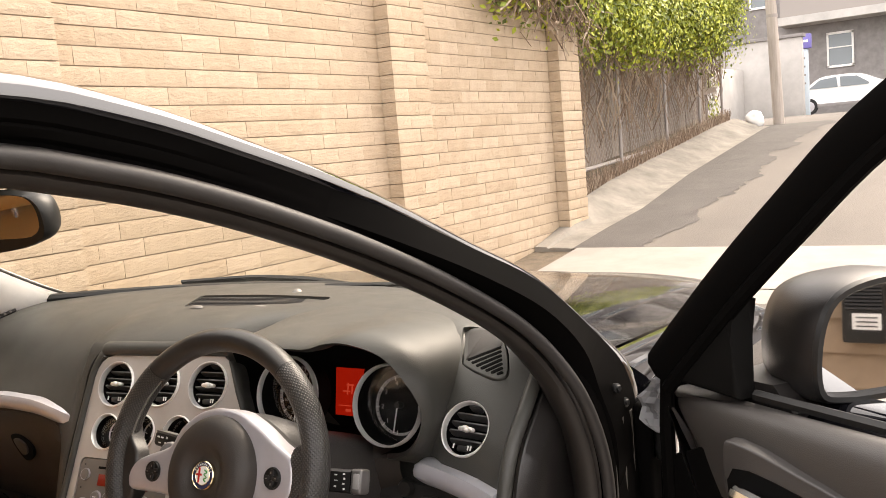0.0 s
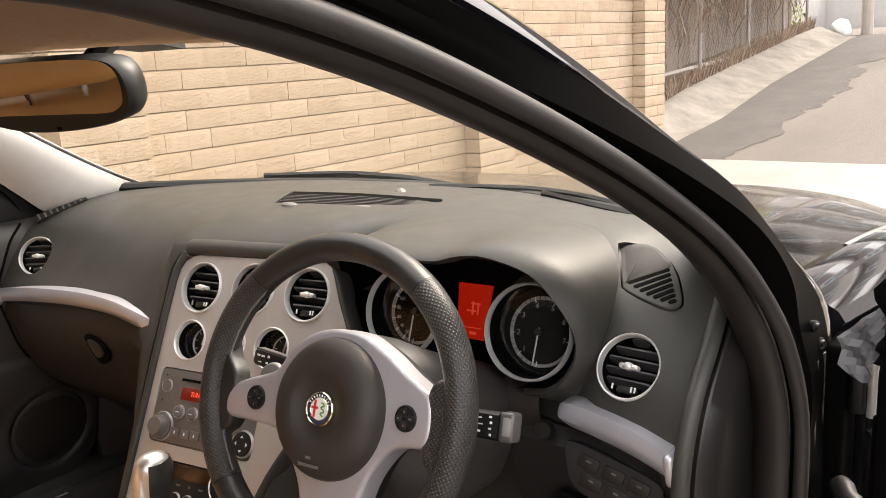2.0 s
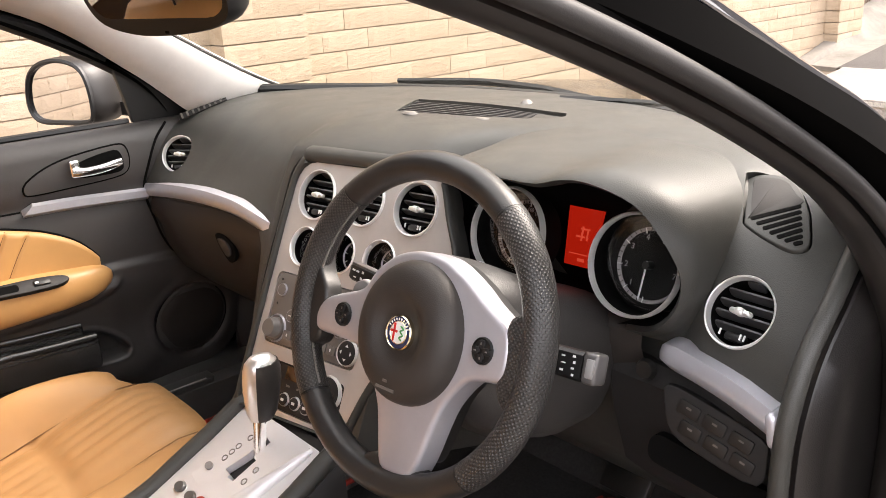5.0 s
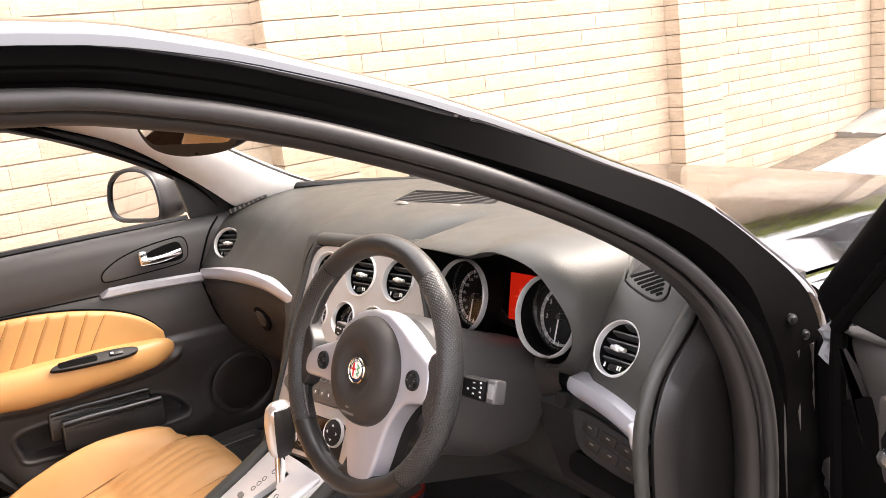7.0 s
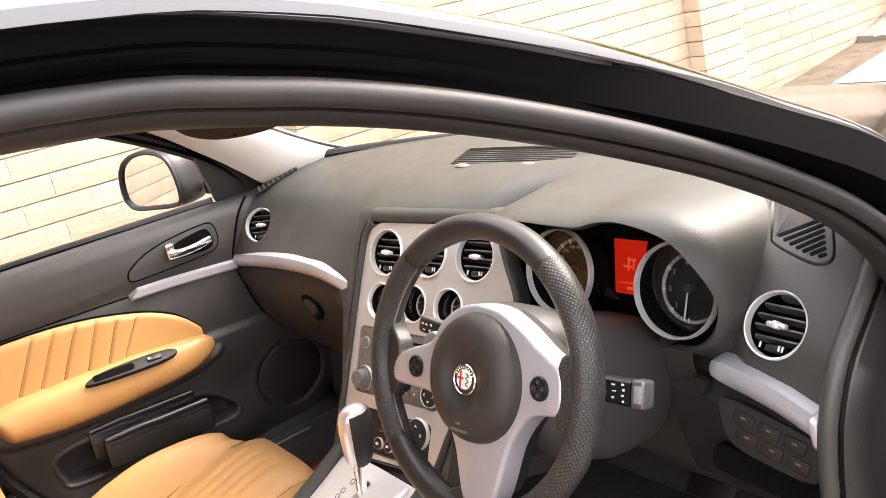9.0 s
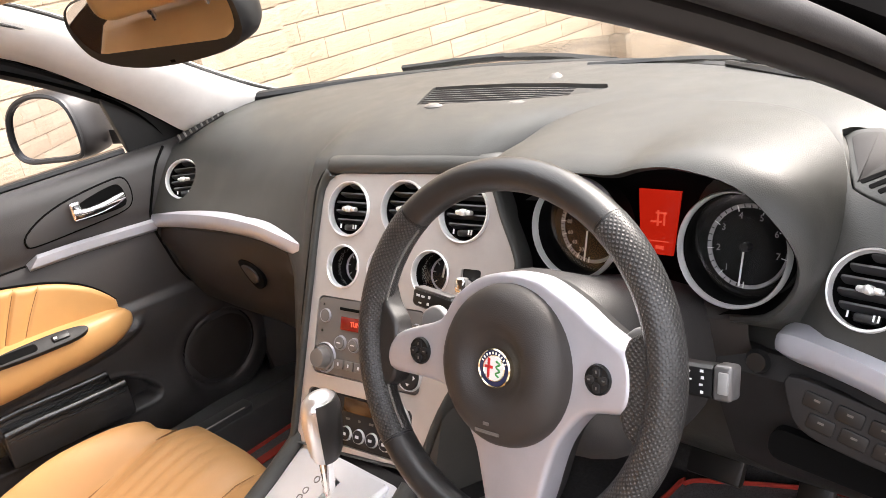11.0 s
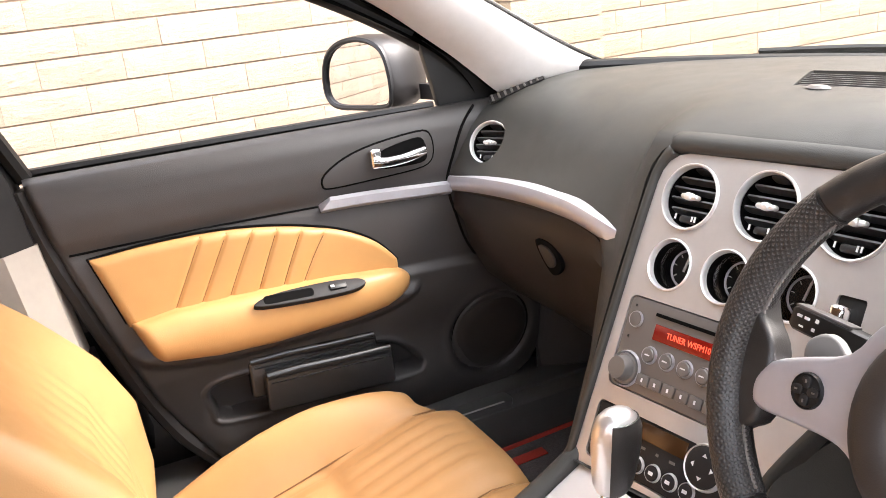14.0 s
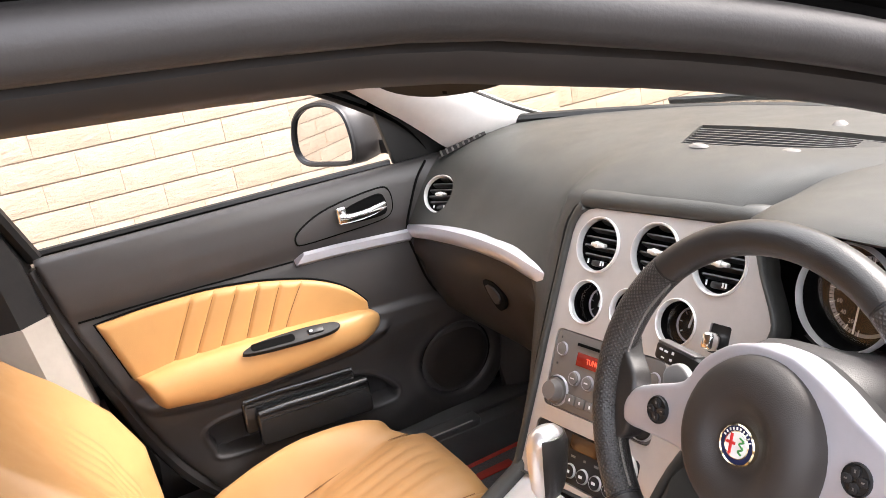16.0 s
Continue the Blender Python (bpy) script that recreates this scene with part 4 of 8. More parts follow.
def jamb_details():
    """What shows in the gap of the open door: dark filler, hinges, strap, boot and bolts."""
    # Dark box added to cover the bright edge of the side skin.
    part("gap_filler", rbox(at(0.787, 0.238, 0.59), (0.028, 0.075, 0.50), 0.010, 3), JAMB, car, "dark filler over the bright edge behind the hinges")
    for z in (0.785, 0.50):
        hg = part("hinge", rbox(at(0.812, 0.235, z), (0.020, 0.045, 0.060), 0.006, 3), BLACK, car, "black door hinge")
        part("hinge_pin", lathe([(0.0, 0.036), (0.006, 0.036), (0.007, 0.032), (0.007, -0.032), (0.0, -0.034)], at(0.828, 0.222, z), 12), BRIGHT, hg)
    # Ribs paler than the jamb stand in for streaks reflected there.
    for y0, y1 in ((0.118, 0.132), (0.150, 0.166), (0.186, 0.196)):
        part("streak_rib", loft([[Vector((0.776 + dx, lerp(y0, y1, f), z)) for f, dx in ((-0.6, -0.004), (0.0, 0.003), (0.5, 0.005), (1.0, 0.003), (1.6, -0.004))] for z in (0.46, 0.60, 0.72, 0.80, 0.835)]), RUBBER, car, "rounded jamb rib, paler for its streaked reflections")
    part("check_strap", rbox(at(0.82, 0.17, 0.62), (0.010, 0.11, 0.026), 0.004), JAMB, car)
    part("wiring_boot", tube(smooth_line([(0.80, 0.20, 0.67), (0.83, 0.16, 0.66), (0.87, 0.12, 0.67)], 4), [0.012, 0.015, 0.012, 0.015, 0.012, 0.015, 0.012, 0.015, 0.012], 10), RUBBER, car)
    for y, z in ((0.151, 0.878), (0.178, 0.850)):
        part("bolt", lathe([(0.0, 0.005), (0.0035, 0.005), (0.0045, 0.002), (0.007, 0.001), (0.007, -0.010)], axes_at((0.7775, y, z), (0.92, -0.36, 0.12)), 12), BLACK, car, "black bolt")


jamb_details()

# left pillar, inside, pale fabric
LW = smooth_line([(-0.655, 0.262, 0.952), (-0.64, 0.19, 0.985), (-0.63, 0.10, 1.035), (-0.62, 0.0, 1.095), (-0.615, -0.155, 1.189), (-0.60, -0.30, 1.250), (-0.59, -0.40, 1.272)], 5)
LS = smooth_line([(-0.725, 0.120, 0.905), (-0.70, 0.065, 0.925), (-0.695, 0.01, 0.972), (-0.69, -0.055, 1.025), (-0.685, -0.2, 1.127), (-0.68, -0.40, 1.203), (-0.672, -0.56, 1.232)], 5)
_rows = []
for p, q in zip(LW, LS):
    n = Vector((0.75, -0.3, -0.1))
    _rows.append([lerp(p, q, t) + n * 0.030 * math.sin(math.pi * t) ** 0.7 * 1.0 for t in (0, 0.12, 0.28, 0.45, 0.62, 0.8, 1.0)] + [q + Vector((-0.02, 0.02, 0.0)), p + Vector((-0.03, 0.03, 0.0))])
part("pillar_cover", loft(_rows), PILLAR, car, "pale grey fabric windscreen pillar cover")
part("screen_edge", tube([p + Vector((-0.004, 0.006, 0.003)) for p in LW], 0.0035, 6), BLACK, car, "black edge of the windscreen")
_rows = []
for p, q in zip(LW, LS):
    _rows.append([lerp(p, q, t) * 1.0 + Vector((-0.045 - 0.02 * math.sin(math.pi * t), 0.0, 0.0)) for t in (0, 0.3, 0.7, 1.0)] + [q + Vector((-0.012, 0.01, -0.002)), p + Vector((-0.010, 0.002, 0.0))])
part("pillar_outer", loft(_rows), PAINT, car)
part("b_pillar", loft([[Vector((x, y + dy, z)) for x, y in ((-0.66, -0.80), (-0.70, -0.755), (-0.76, -0.745), (-0.77, -0.93), (-0.68, -0.95))] for z, dy in ((0.58, 0.048), (0.66, 0.036), (0.74, 0.025), (0.82, 0.015))]), CREAMTRIM, car, "cream plastic centre pillar trim")
part("upper_pillar", loft([[Vector((x, y + dy, z)) for x, y in ((-0.662, -0.80), (-0.70, -0.757), (-0.76, -0.747), (-0.77, -0.93), (-0.68, -0.95))] for z, dy in ((0.815, 0.014), (0.92, 0.0), (1.08, -0.05), (1.22, -0.12))]), DARK, car, "black upper pillar trim")
part("belt_anchor", rbox(at(-0.655, -0.83, 0.93), (0.02, 0.05, 0.09), 0.006), BLACK, car)
part("lower_pillar", loft([[Vector((x, y + dy, z)) for x, y in ((-0.655, -0.80), (-0.695, -0.75), (-0.76, -0.74), (-0.77, -0.93), (-0.67, -0.95))] for z, dy in ((0.30, 0.10), (0.50, 0.062), (0.62, 0.044))]), DARK, car, "black lower pillar trim")


def wiper(x0, x1, y0, y1):
    w = thing("wiper", (x0, y0, 0.93), "black windscreen wiper parked on the scuttle", "wiper", "wipers")
    part("pivot", lathe([(0, 0.03), (0.014, 0.028), (0.018, 0.0), (0.018, -0.03)], at(x0, y0, 0.925), 12), BLACK, w)
    part("arm", tube(smooth_line([(x0, y0, 0.950), (lerp(x0, x1, 0.2), y0 - 0.0, 0.962), (lerp(x0, x1, 0.5), lerp(y0, y1, 0.5), 0.966)], 5), [0.011, 0.010, 0.009, 0.008, 0.007, 0.007, 0.007, 0.007, 0.007, 0.006, 0.006], 6), BLACK, w)
    part("blade", tube(smooth_line([(x0, y0 + 0.02, 0.948), (lerp(x0, x1, 0.5), lerp(y0, y1, 0.62) + 0.01, 0.964), (x1, y1 - 0.05, 0.960)], 6), 0.006, 6, False, None, 1.6), BLACK, w)


wiper(0.03, -0.42, 0.475, 0.465)
wiper(0.54, 0.04, 0.315, 0.455)

# ---- dashboard ----
dash = thing("dashboard", (0, 0.1, 0.5), "dark grey grained dashboard with round air vents", "dashboard")
# each row: x, then y and z of the section's points from the screen to the footwell
DASH_ROWS = [
    (-0.715, [(0.22, 0.944), (0.15, 0.938), (0.080, 0.924), (0.025, 0.897), (-0.012, 0.862), (-0.036, 0.822), (-0.050, 0.786), (-0.040, 0.765), (-0.010, 0.66), (0.09, 0.54), (0.30, 0.44), (0.30, 0.80)]),
    (-0.66, [(0.23, 0.950), (0.16, 0.946), (0.090, 0.933), (0.036, 0.905), (-0.002, 0.864), (-0.030, 0.825), (-0.052, 0.793), (-0.044, 0.770), (-0.014, 0.66), (0.085, 0.535), (0.30, 0.44), (0.32, 0.80)]),
    (-0.50, [(0.30, 0.958), (0.20, 0.957), (0.11, 0.945), (0.05, 0.918), (0.006, 0.876), (-0.028, 0.837), (-0.056, 0.808), (-0.050, 0.786), (-0.022, 0.66), (0.07, 0.53), (0.30, 0.43), (0.38, 0.80)]),
    (-0.33, [(0.375, 0.962), (0.24, 0.964), (0.13, 0.957), (0.055, 0.935), (0.004, 0.895), (-0.032, 0.855), (-0.062, 0.823), (-0.055, 0.800), (-0.03, 0.67), (0.06, 0.53), (0.30, 0.43), (0.44, 0.80)]),
    (-0.225, [(0.405, 0.963), (0.26, 0.966), (0.14, 0.962), (0.06, 0.945), (0.005, 0.910), (-0.035, 0.862), (-0.066, 0.812), (-0.06, 0.79), (-0.035, 0.67), (0.05, 0.53), (0.30, 0.43), (0.46, 0.80)]),
    (-0.185, [(0.412, 0.963), (0.26, 0.967), (0.14, 0.964), (0.062, 0.951), (0.004, 0.918), (-0.036, 0.862), (-0.074, 0.790), (-0.10, 0.73), (-0.13, 0.66), (-0.19, 0.53), (0.20, 0.43), (0.46, 0.80)]),
    (-0.150, [(0.418, 0.963), (0.26, 0.968), (0.14, 0.966), (0.060, 0.957), (-0.004, 0.938), (-0.032, 0.912), (-0.070, 0.820), (-0.112, 0.735), (-0.155, 0.645), (-0.206, 0.535), (0.20, 0.43), (0.46, 0.80)]),
    (0.00, [(0.43, 0.964), (0.27, 0.970), (0.15, 0.969), (0.07, 0.962), (0.018, 0.945), (-0.008, 0.918), (-0.048, 0.825), (-0.090, 0.735), (-0.135, 0.645), (-0.185, 0.535), (0.20, 0.43), (0.47, 0.80)]),
    (0.14, [(0.42, 0.964), (0.27, 0.971), (0.16, 0.971), (0.08, 0.965), (0.038, 0.948), (0.012, 0.920), (-0.028, 0.825), (-0.068, 0.735), (-0.115, 0.645), (-0.165, 0.535), (0.20, 0.43), (0.46, 0.80)]),
    (0.185, [(0.41, 0.964), (0.27, 0.972), (0.18, 0.972), (0.13, 0.966), (0.10, 0.950), (0.09, 0.92), (0.085, 0.86), (0.08, 0.78), (0.03, 0.69), (0.02, 0.60), (0.20, 0.45), (0.45, 0.80)]),
    (0.38, [(0.36, 0.962), (0.25, 0.970), (0.19, 0.972), (0.14, 0.965), (0.11, 0.950), (0.10, 0.92), (0.095, 0.86), (0.09, 0.78), (0.04, 0.70), (0.06, 0.60), (0.20, 0.45), (0.42, 0.80)]),
    (0.545, [(0.285, 0.956), (0.22, 0.962), (0.16, 0.962), (0.12, 0.955), (0.085, 0.935), (0.065, 0.905), (0.03, 0.850), (0.012, 0.790), (0.020, 0.74), (0.05, 0.60), (0.20, 0.45), (0.36, 0.80)]),
    (0.585, [(0.265, 0.953), (0.21, 0.955), (0.15, 0.948), (0.098, 0.933), (0.050, 0.910), (0.016, 0.875), (-0.006, 0.830), (-0.012, 0.785), (0.010, 0.74), (0.05, 0.60), (0.20, 0.45), (0.34, 0.80)]),
    (0.65, [(0.235, 0.947), (0.18, 0.946), (0.125, 0.937), (0.072, 0.919), (0.030, 0.893), (-0.002, 0.852), (-0.022, 0.810), (-0.030, 0.775), (0.000, 0.74), (0.045, 0.60), (0.20, 0.45), (0.32, 0.80)]),
    (0.695, [(0.215, 0.942), (0.165, 0.940), (0.115, 0.930), (0.070, 0.912), (0.030, 0.884), (-0.010, 0.838), (-0.035, 0.800), (-0.045, 0.765), (-0.03, 0.72), (0.02, 0.60), (0.20, 0.45), (0.30, 0.80)]),
]


def slim(p):
    """Draws the passenger's side of the stack in towards its foot."""
    w = max(0.0, min(1.0, (p.x + 0.30) / 0.08)) * max(0.0, min(1.0, (-0.10 - p.x) / 0.04))
    return p + Vector((0.040 * w * max(0.0, min(1.0, (0.84 - p.z) / 0.28)), 0, 0))


def dash_mesh():
    rings = []
    for (x0, a), (x1, b) in zip(DASH_ROWS, DASH_ROWS[1:]):
        n = max(2, int((x1 - x0) / 0.03))
        for k in range(n):
            t = k / n
            s = t * t * (3 - 2 * t) if x1 - x0 < 0.05 else t
            pts = [(lerp(x0, x1, t), lerp(p[0], q[0], s), lerp(p[1], q[1], s)) for p, q in zip(a, b)]
            rings.append([slim(p) for p in smooth_line(pts[:8], 4) + [Vector(p) for p in pts[8:]]])
    x, a = DASH_ROWS[-1]
    pts = [(x, *p) for p in a]
    rings.append(smooth_line(pts[:8], 4) + [Vector(p) for p in pts[8:]])
    return loft(rings)


moulding = part("moulding", dash_mesh(), DASH, dash)


def dash_point(x, k):
    xs = [r[0] for r in DASH_ROWS]
    return Vector((x, float(np.interp(x, xs, [r[1][k][0] for r in DASH_ROWS])), float(np.interp(x, xs, [r[1][k][1] for r in DASH_ROWS]))))


# stack of controls: pose with its origin on the left vent's centre
STACK = Matrix(((0.990, -0.0606, 0.127, -0.072), (0.141, 0.4257, -0.894, -0.037), (0.0, 0.903, 0.430, 0.867), (0, 0, 0, 1)))


def on_stack(a, b, d=0.0):
    return STACK @ at(a, b, d)


PANEL = [(-0.018, 0.0500), (-0.032, 0.0462), (-0.0435, 0.0380), (-0.0505, 0.0255), (-0.0535, 0.010), (-0.0565, -0.05), (-0.0605, -0.2), (-0.0640, -0.335), (-0.058, -0.344), (0.150, -0.336), (0.166, -0.322), (0.192, -0.25), (0.235, -0.17), (0.272, -0.10), (0.288, -0.062), (0.284, -0.040), (0.262, 0.0), (0.240, 0.045), (0.225, 0.055)]
VENTS = [(0.0, 0.0), (0.1015, 0.005), (0.202, 0.006)]
DIALS = [(-0.002, -0.082), (0.076, -0.079), (0.156, -0.077)]
holes = [ellipse(0.0375, 0.0375, 36, a, b) for a, b in VENTS] + [ellipse(0.0295, 0.0295, 32, a, b) for a, b in DIALS]
holes += [rounded(0.030, 0.036, 0.003, 3, 0.222, -0.083)]
RADIO_BOX = (0.0555, -0.183, 0.201, 0.112)
CLIMATE_BOX = (0.050, -0.2965, 0.196, 0.072)
holes += [rounded(RADIO_BOX[2], RADIO_BOX[3], 0.010, 4, RADIO_BOX[0], RADIO_BOX[1]), rounded(CLIMATE_BOX[2], CLIMATE_BOX[3], 0.008, 4, CLIMATE_BOX[0], CLIMATE_BOX[1])]
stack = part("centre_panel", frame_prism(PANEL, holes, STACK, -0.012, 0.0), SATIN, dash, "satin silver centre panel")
cut_out(moulding, [prism([(-0.024, 0.066), (-0.042, 0.060), (-0.056, 0.048), (-0.066, 0.030), (-0.070, 0.012), (-0.075, -0.05), (-0.080, -0.2), (-0.085, -0.362), (0.158, -0.345), (0.178, -0.328), (0.202, -0.25), (0.242, -0.17), (0.279, -0.10), (0.294, -0.062), (0.289, -0.036), (0.269, 0.004), (0.249, 0.057), (0.232, 0.067)][::-1], STACK, -0.055, 0.10)])
# the moulded lip round the panel: a deep brow above, a narrow edge at the sides
def panel_lip():
    pts = outline2(PANEL, 4)
    n = len(pts)
    rows = []
    for i, (px, py) in enumerate(pts):
        (x0, y0), (x1, y1) = pts[i - 2], pts[(i + 2) % n]
        q = math.hypot(x1 - x0, y1 - y0)
        nx, ny = -(y1 - y0) / q, (x1 - x0) / q
        if (px - 0.08) * nx + (py + 0.15) * ny < 0:
            nx, ny = -nx, -ny
        up = max(0.0, ny) ** 3 if py > 0.0 else 0.0
        w = lerp(0.017 if nx < 0 else 0.010, 0.031, up) * (0.25 if ny < -0.8 else 1.0)
        back = lerp(0.016, 0.026, up)
        rows.append([STACK @ Vector((px + nx * w * f, py + ny * w * f, d)) for f, d in ((0.0, -0.012), (0.02, 0.0035), (0.08, 0.0060), (0.3, 0.0068 + 0.002 * up), (0.6, 0.0055 + 0.002 * up), (0.85, -0.001), (1.0, -back * 0.55), (1.08, -back * 1.3))])
    return loft(rows, False, False, True)


part("panel_lip", panel_lip(), DASH, dash, "soft moulded lip round the centre panel", 70)


def air_vent(m, r, knob_dy=0.0, roll=0.0, parent=None):
    """A round vent: barrel, bright ring, slats, a chrome slider and a thumb wheel."""
    m = m @ Matrix.Rotation(roll, 4, "Z")
    v = part("air_vent", lathe([(r * 0.955, -0.006), (r * 0.945, -0.016), (r * 0.92, -0.035), (0, -0.036)], m, 44), CAVITY, parent, "round air vent with a bright ring")
    part("ring", lathe([(r * 0.957, -0.005), (r * 0.968, 0.0005), (r * 0.99, 0.0036), (r * 1.03, 0.0042), (r * 1.055, 0.003), (r * 1.065, -0.001)], m, 44), BRIGHT, v)
    for k in range(5):
        b = (-0.46 + 0.33 * k) * r
        w = math.sqrt(max(0.0, (0.90 * r) ** 2 - b * b))
        s = m @ at(0, b, -0.013) @ Matrix.Rotation(radians(-20), 4, "X")
        part("slat", prism(rounded(2 * w, 0.015, 0.004, 2), s @ Matrix.Rotation(radians(90), 4, "X"), -0.0011, 0.0011), SLAT, v)
    kn = rbox(m @ at(0.0, knob_dy, -0.001), (0.66 * r, 0.17 * r, 0.010), 0.0028, 3)
    rbox(m @ at(0.0, knob_dy, 0.001), (0.30 * r, 0.25 * r, 0.012), 0.004, 3, kn)
    part("slider", kn, BRIGHT, v)
    part("thumb_wheel", rbox(m @ at(0, -0.70 * r, -0.010), (0.62 * r, 0.24 * r, 0.012), 0.003), BLACK, v)
    for dx in (-0.42, 0.22, 0.34):
        part("mark", rbox(m @ at(dx * r, -0.66 * r, -0.003), (0.035 * r, 0.17 * r, 0.002)), WHITE, v)
    return v


for a, b in VENTS:
    air_vent(on_stack(a, b, 0.0), 0.0375, 0.0, 0.0, dash)


def small_dial(m, r):
    d = part("dial", lathe([(r, 0.0), (r * 0.95, -0.03), (r * 0.9, -0.040), (0, -0.041)], m, 32), CAVITY, dash, "recessed round auxiliary gauge")
    part("ring", lathe([(r * 0.95, -0.006), (r * 0.97, 0.001), (r * 1.02, 0.0028), (r * 1.06, 0.002), (r * 1.07, -0.001)], m, 40), BRIGHT, d)
    m2 = m @ at(0.002, 0, -0.030)
    part("scale_ring", lathe([(r * 0.70, 0.0), (r * 0.76, 0.002), (r * 0.80, 0.0)], m2, 32), SILVER, d)
    part("face", disc(m2, r * 0.72, -0.002), BLACK, d)
    for k in range(7):
        a = radians(215 - 42 * k)
        part("tick", rbox(m2 @ Matrix.Rotation(a, 4, "Z") @ at(r * 0.6, 0, 0.0), (r * 0.14, r * 0.03, 0.001)), WHITE, d)
    part("needle", rbox(m2 @ Matrix.Rotation(radians(80), 4, "Z") @ at(r * 0.22, 0, 0.004), (r * 0.72, r * 0.075, 0.002)), WHITE, d)
    lens = part("lens", disc(m @ at(0, 0, -0.012), r * 0.95), LENS, d)
    lens.visible_shadow = False


for a, b in DIALS:
    small_dial(on_stack(a, b), 0.0295)
_k = part("key_slot", rbox(on_stack(0.222, -0.083, -0.012), (0.031, 0.037, 0.018), 0.002), BLACK, dash)
part("key", rbox(on_stack(0.221, -0.086, 0.008), (0.016, 0.022, 0.03), 0.005, 3), CHROME, _k, "chrome ignition key fob")

# radio
rx, ry, rw, rh = RADIO_BOX
radio = thing("car_radio", STACK @ Vector((rx, ry, 0)), "grey car radio with a red lit display", "radio")
part("fascia", prism(rounded(rw - 0.002, rh - 0.002, 0.010, 4), on_stack(rx, ry), -0.02, -0.001, 0.002), RADIO, radio)
part("disc_slot", rbox(on_stack(rx + 0.004, ry + 0.041, -0.0005), (0.118, 0.004, 0.003)), CAVITY, radio)
part("display", rbox(on_stack(rx + 0.004, ry + 0.021, -0.0005), (0.112, 0.019, 0.003), 0.001), RADIOLCD, radio, "lit red display")
part("display_text", text_mesh("TUNER WSFM1017", 0.0088, on_stack(rx + 0.004, ry + 0.0212, 0.0014) @ Matrix.Diagonal((1.0, 1.15, 1, 1))), RADIOTEXT, radio)
for kx, kr in ((-0.078, 0.0165),):
    kn = part("knob", lathe([(kr * 1.15, -0.001), (kr * 1.12, 0.003), (kr * 0.95, 0.004), (kr * 0.86, 0.014), (kr * 0.78, 0.0165), (0, 0.0165)], on_stack(rx + kx, ry - 0.032), 28), RADIO, radio)
    part("trim_ring", lathe([(kr * 1.15, -0.001), (kr * 1.25, 0.002), (kr * 1.35, -0.001)], on_stack(rx + kx, ry - 0.032), 28), SILVER, kn)
pad4 = part("direction_pad", lathe([(0.0175, -0.001), (0.0175, 0.003), (0.016, 0.0045), (0, 0.0045)], on_stack(rx + 0.083, ry - 0.033), 30), DARK, radio, "round four-way key")
part("trim_ring", lathe([(0.0172, 0.002), (0.0186, 0.0045), (0.0198, -0.001)], on_stack(rx + 0.083, ry - 0.033), 34), BRIGHT, pad4)
for k in range(4):
    part("arrow", prism([(-0.003, 0), (0.003, 0), (0, 0.0036)], on_stack(rx + 0.083, ry - 0.033, 0.0046) @ Matrix.Rotation(k * math.pi / 2, 4, "Z") @ at(0, 0.0085, 0), 0, 0.0005), WHITE, pad4)
for k in range(5):
    bt = part("button", lathe([(0.0088, -0.001), (0.0088, 0.003), (0.0075, 0.0042), (0, 0.0045)], on_stack(rx - 0.049 + 0.0265 * k, ry - 0.007), 20), RADIO, radio)
    part("button_ring", lathe([(0.0085, 0.0015), (0.0098, 0.0025), (0.0108, -0.001)], on_stack(rx - 0.049 + 0.0265 * k, ry - 0.007), 20), SILVER, bt)
    part("legend", rbox(on_stack(rx - 0.049 + 0.0265 * k, ry - 0.007, 0.0046), (0.007, 0.0016, 0.0004)), WHITE, bt)
for k in range(6):
    bt = part("preset_key", rbox(on_stack(rx - 0.048 + 0.0195 * k, ry - 0.037, 0.0005), (0.0178, 0.013, 0.004), 0.0012), RADIO, radio)
    part("legend", rbox(on_stack(rx - 0.048 + 0.0195 * k, ry - 0.037, 0.0027), (0.0025, 0.0045, 0.0004)), WHITE, bt)
for kx in (-0.083, 0.086):
    bt = part("button", lathe([(0.0085, -0.001), (0.0085, 0.002), (0, 0.003)], on_stack(rx + kx, ry + 0.028), 20), RADIO, radio)
    part("button_ring", lathe([(0.0082, 0.001), (0.0094, 0.002), (0.0102, -0.001)], on_stack(rx + kx, ry + 0.028), 20), SILVER, bt)
for kx, ky in ((-0.088, 0.044), (-0.088, 0.006)):
    part("indicator", rbox(on_stack(rx + kx, ry + ky, 0), (0.002, 0.003, 0.001)), BLACK, radio)

# climate panel
cx, cy, cw, ch = CLIMATE_BOX
clim = thing("climate_panel", STACK @ Vector((cx, cy, 0)), "dark climate control panel with ringed buttons", "control panel")
part("fascia", prism(rounded(cw - 0.002, ch - 0.002, 0.008, 4), on_stack(cx, cy), -0.02, -0.001, 0.002), DARK, clim)
part("display", rbox(on_stack(cx + 0.008, cy + 0.023, -0.0005), (0.068, 0.020, 0.003), 0.001), AMBER, clim, "unlit amber display")
for k in range(5):
    part("legend", rbox(on_stack(cx - 0.038 + 0.022 * k, cy + 0.004, 0.0002), (0.008 if k % 2 else 0.004, 0.003, 0.0006)), RADIO, clim)
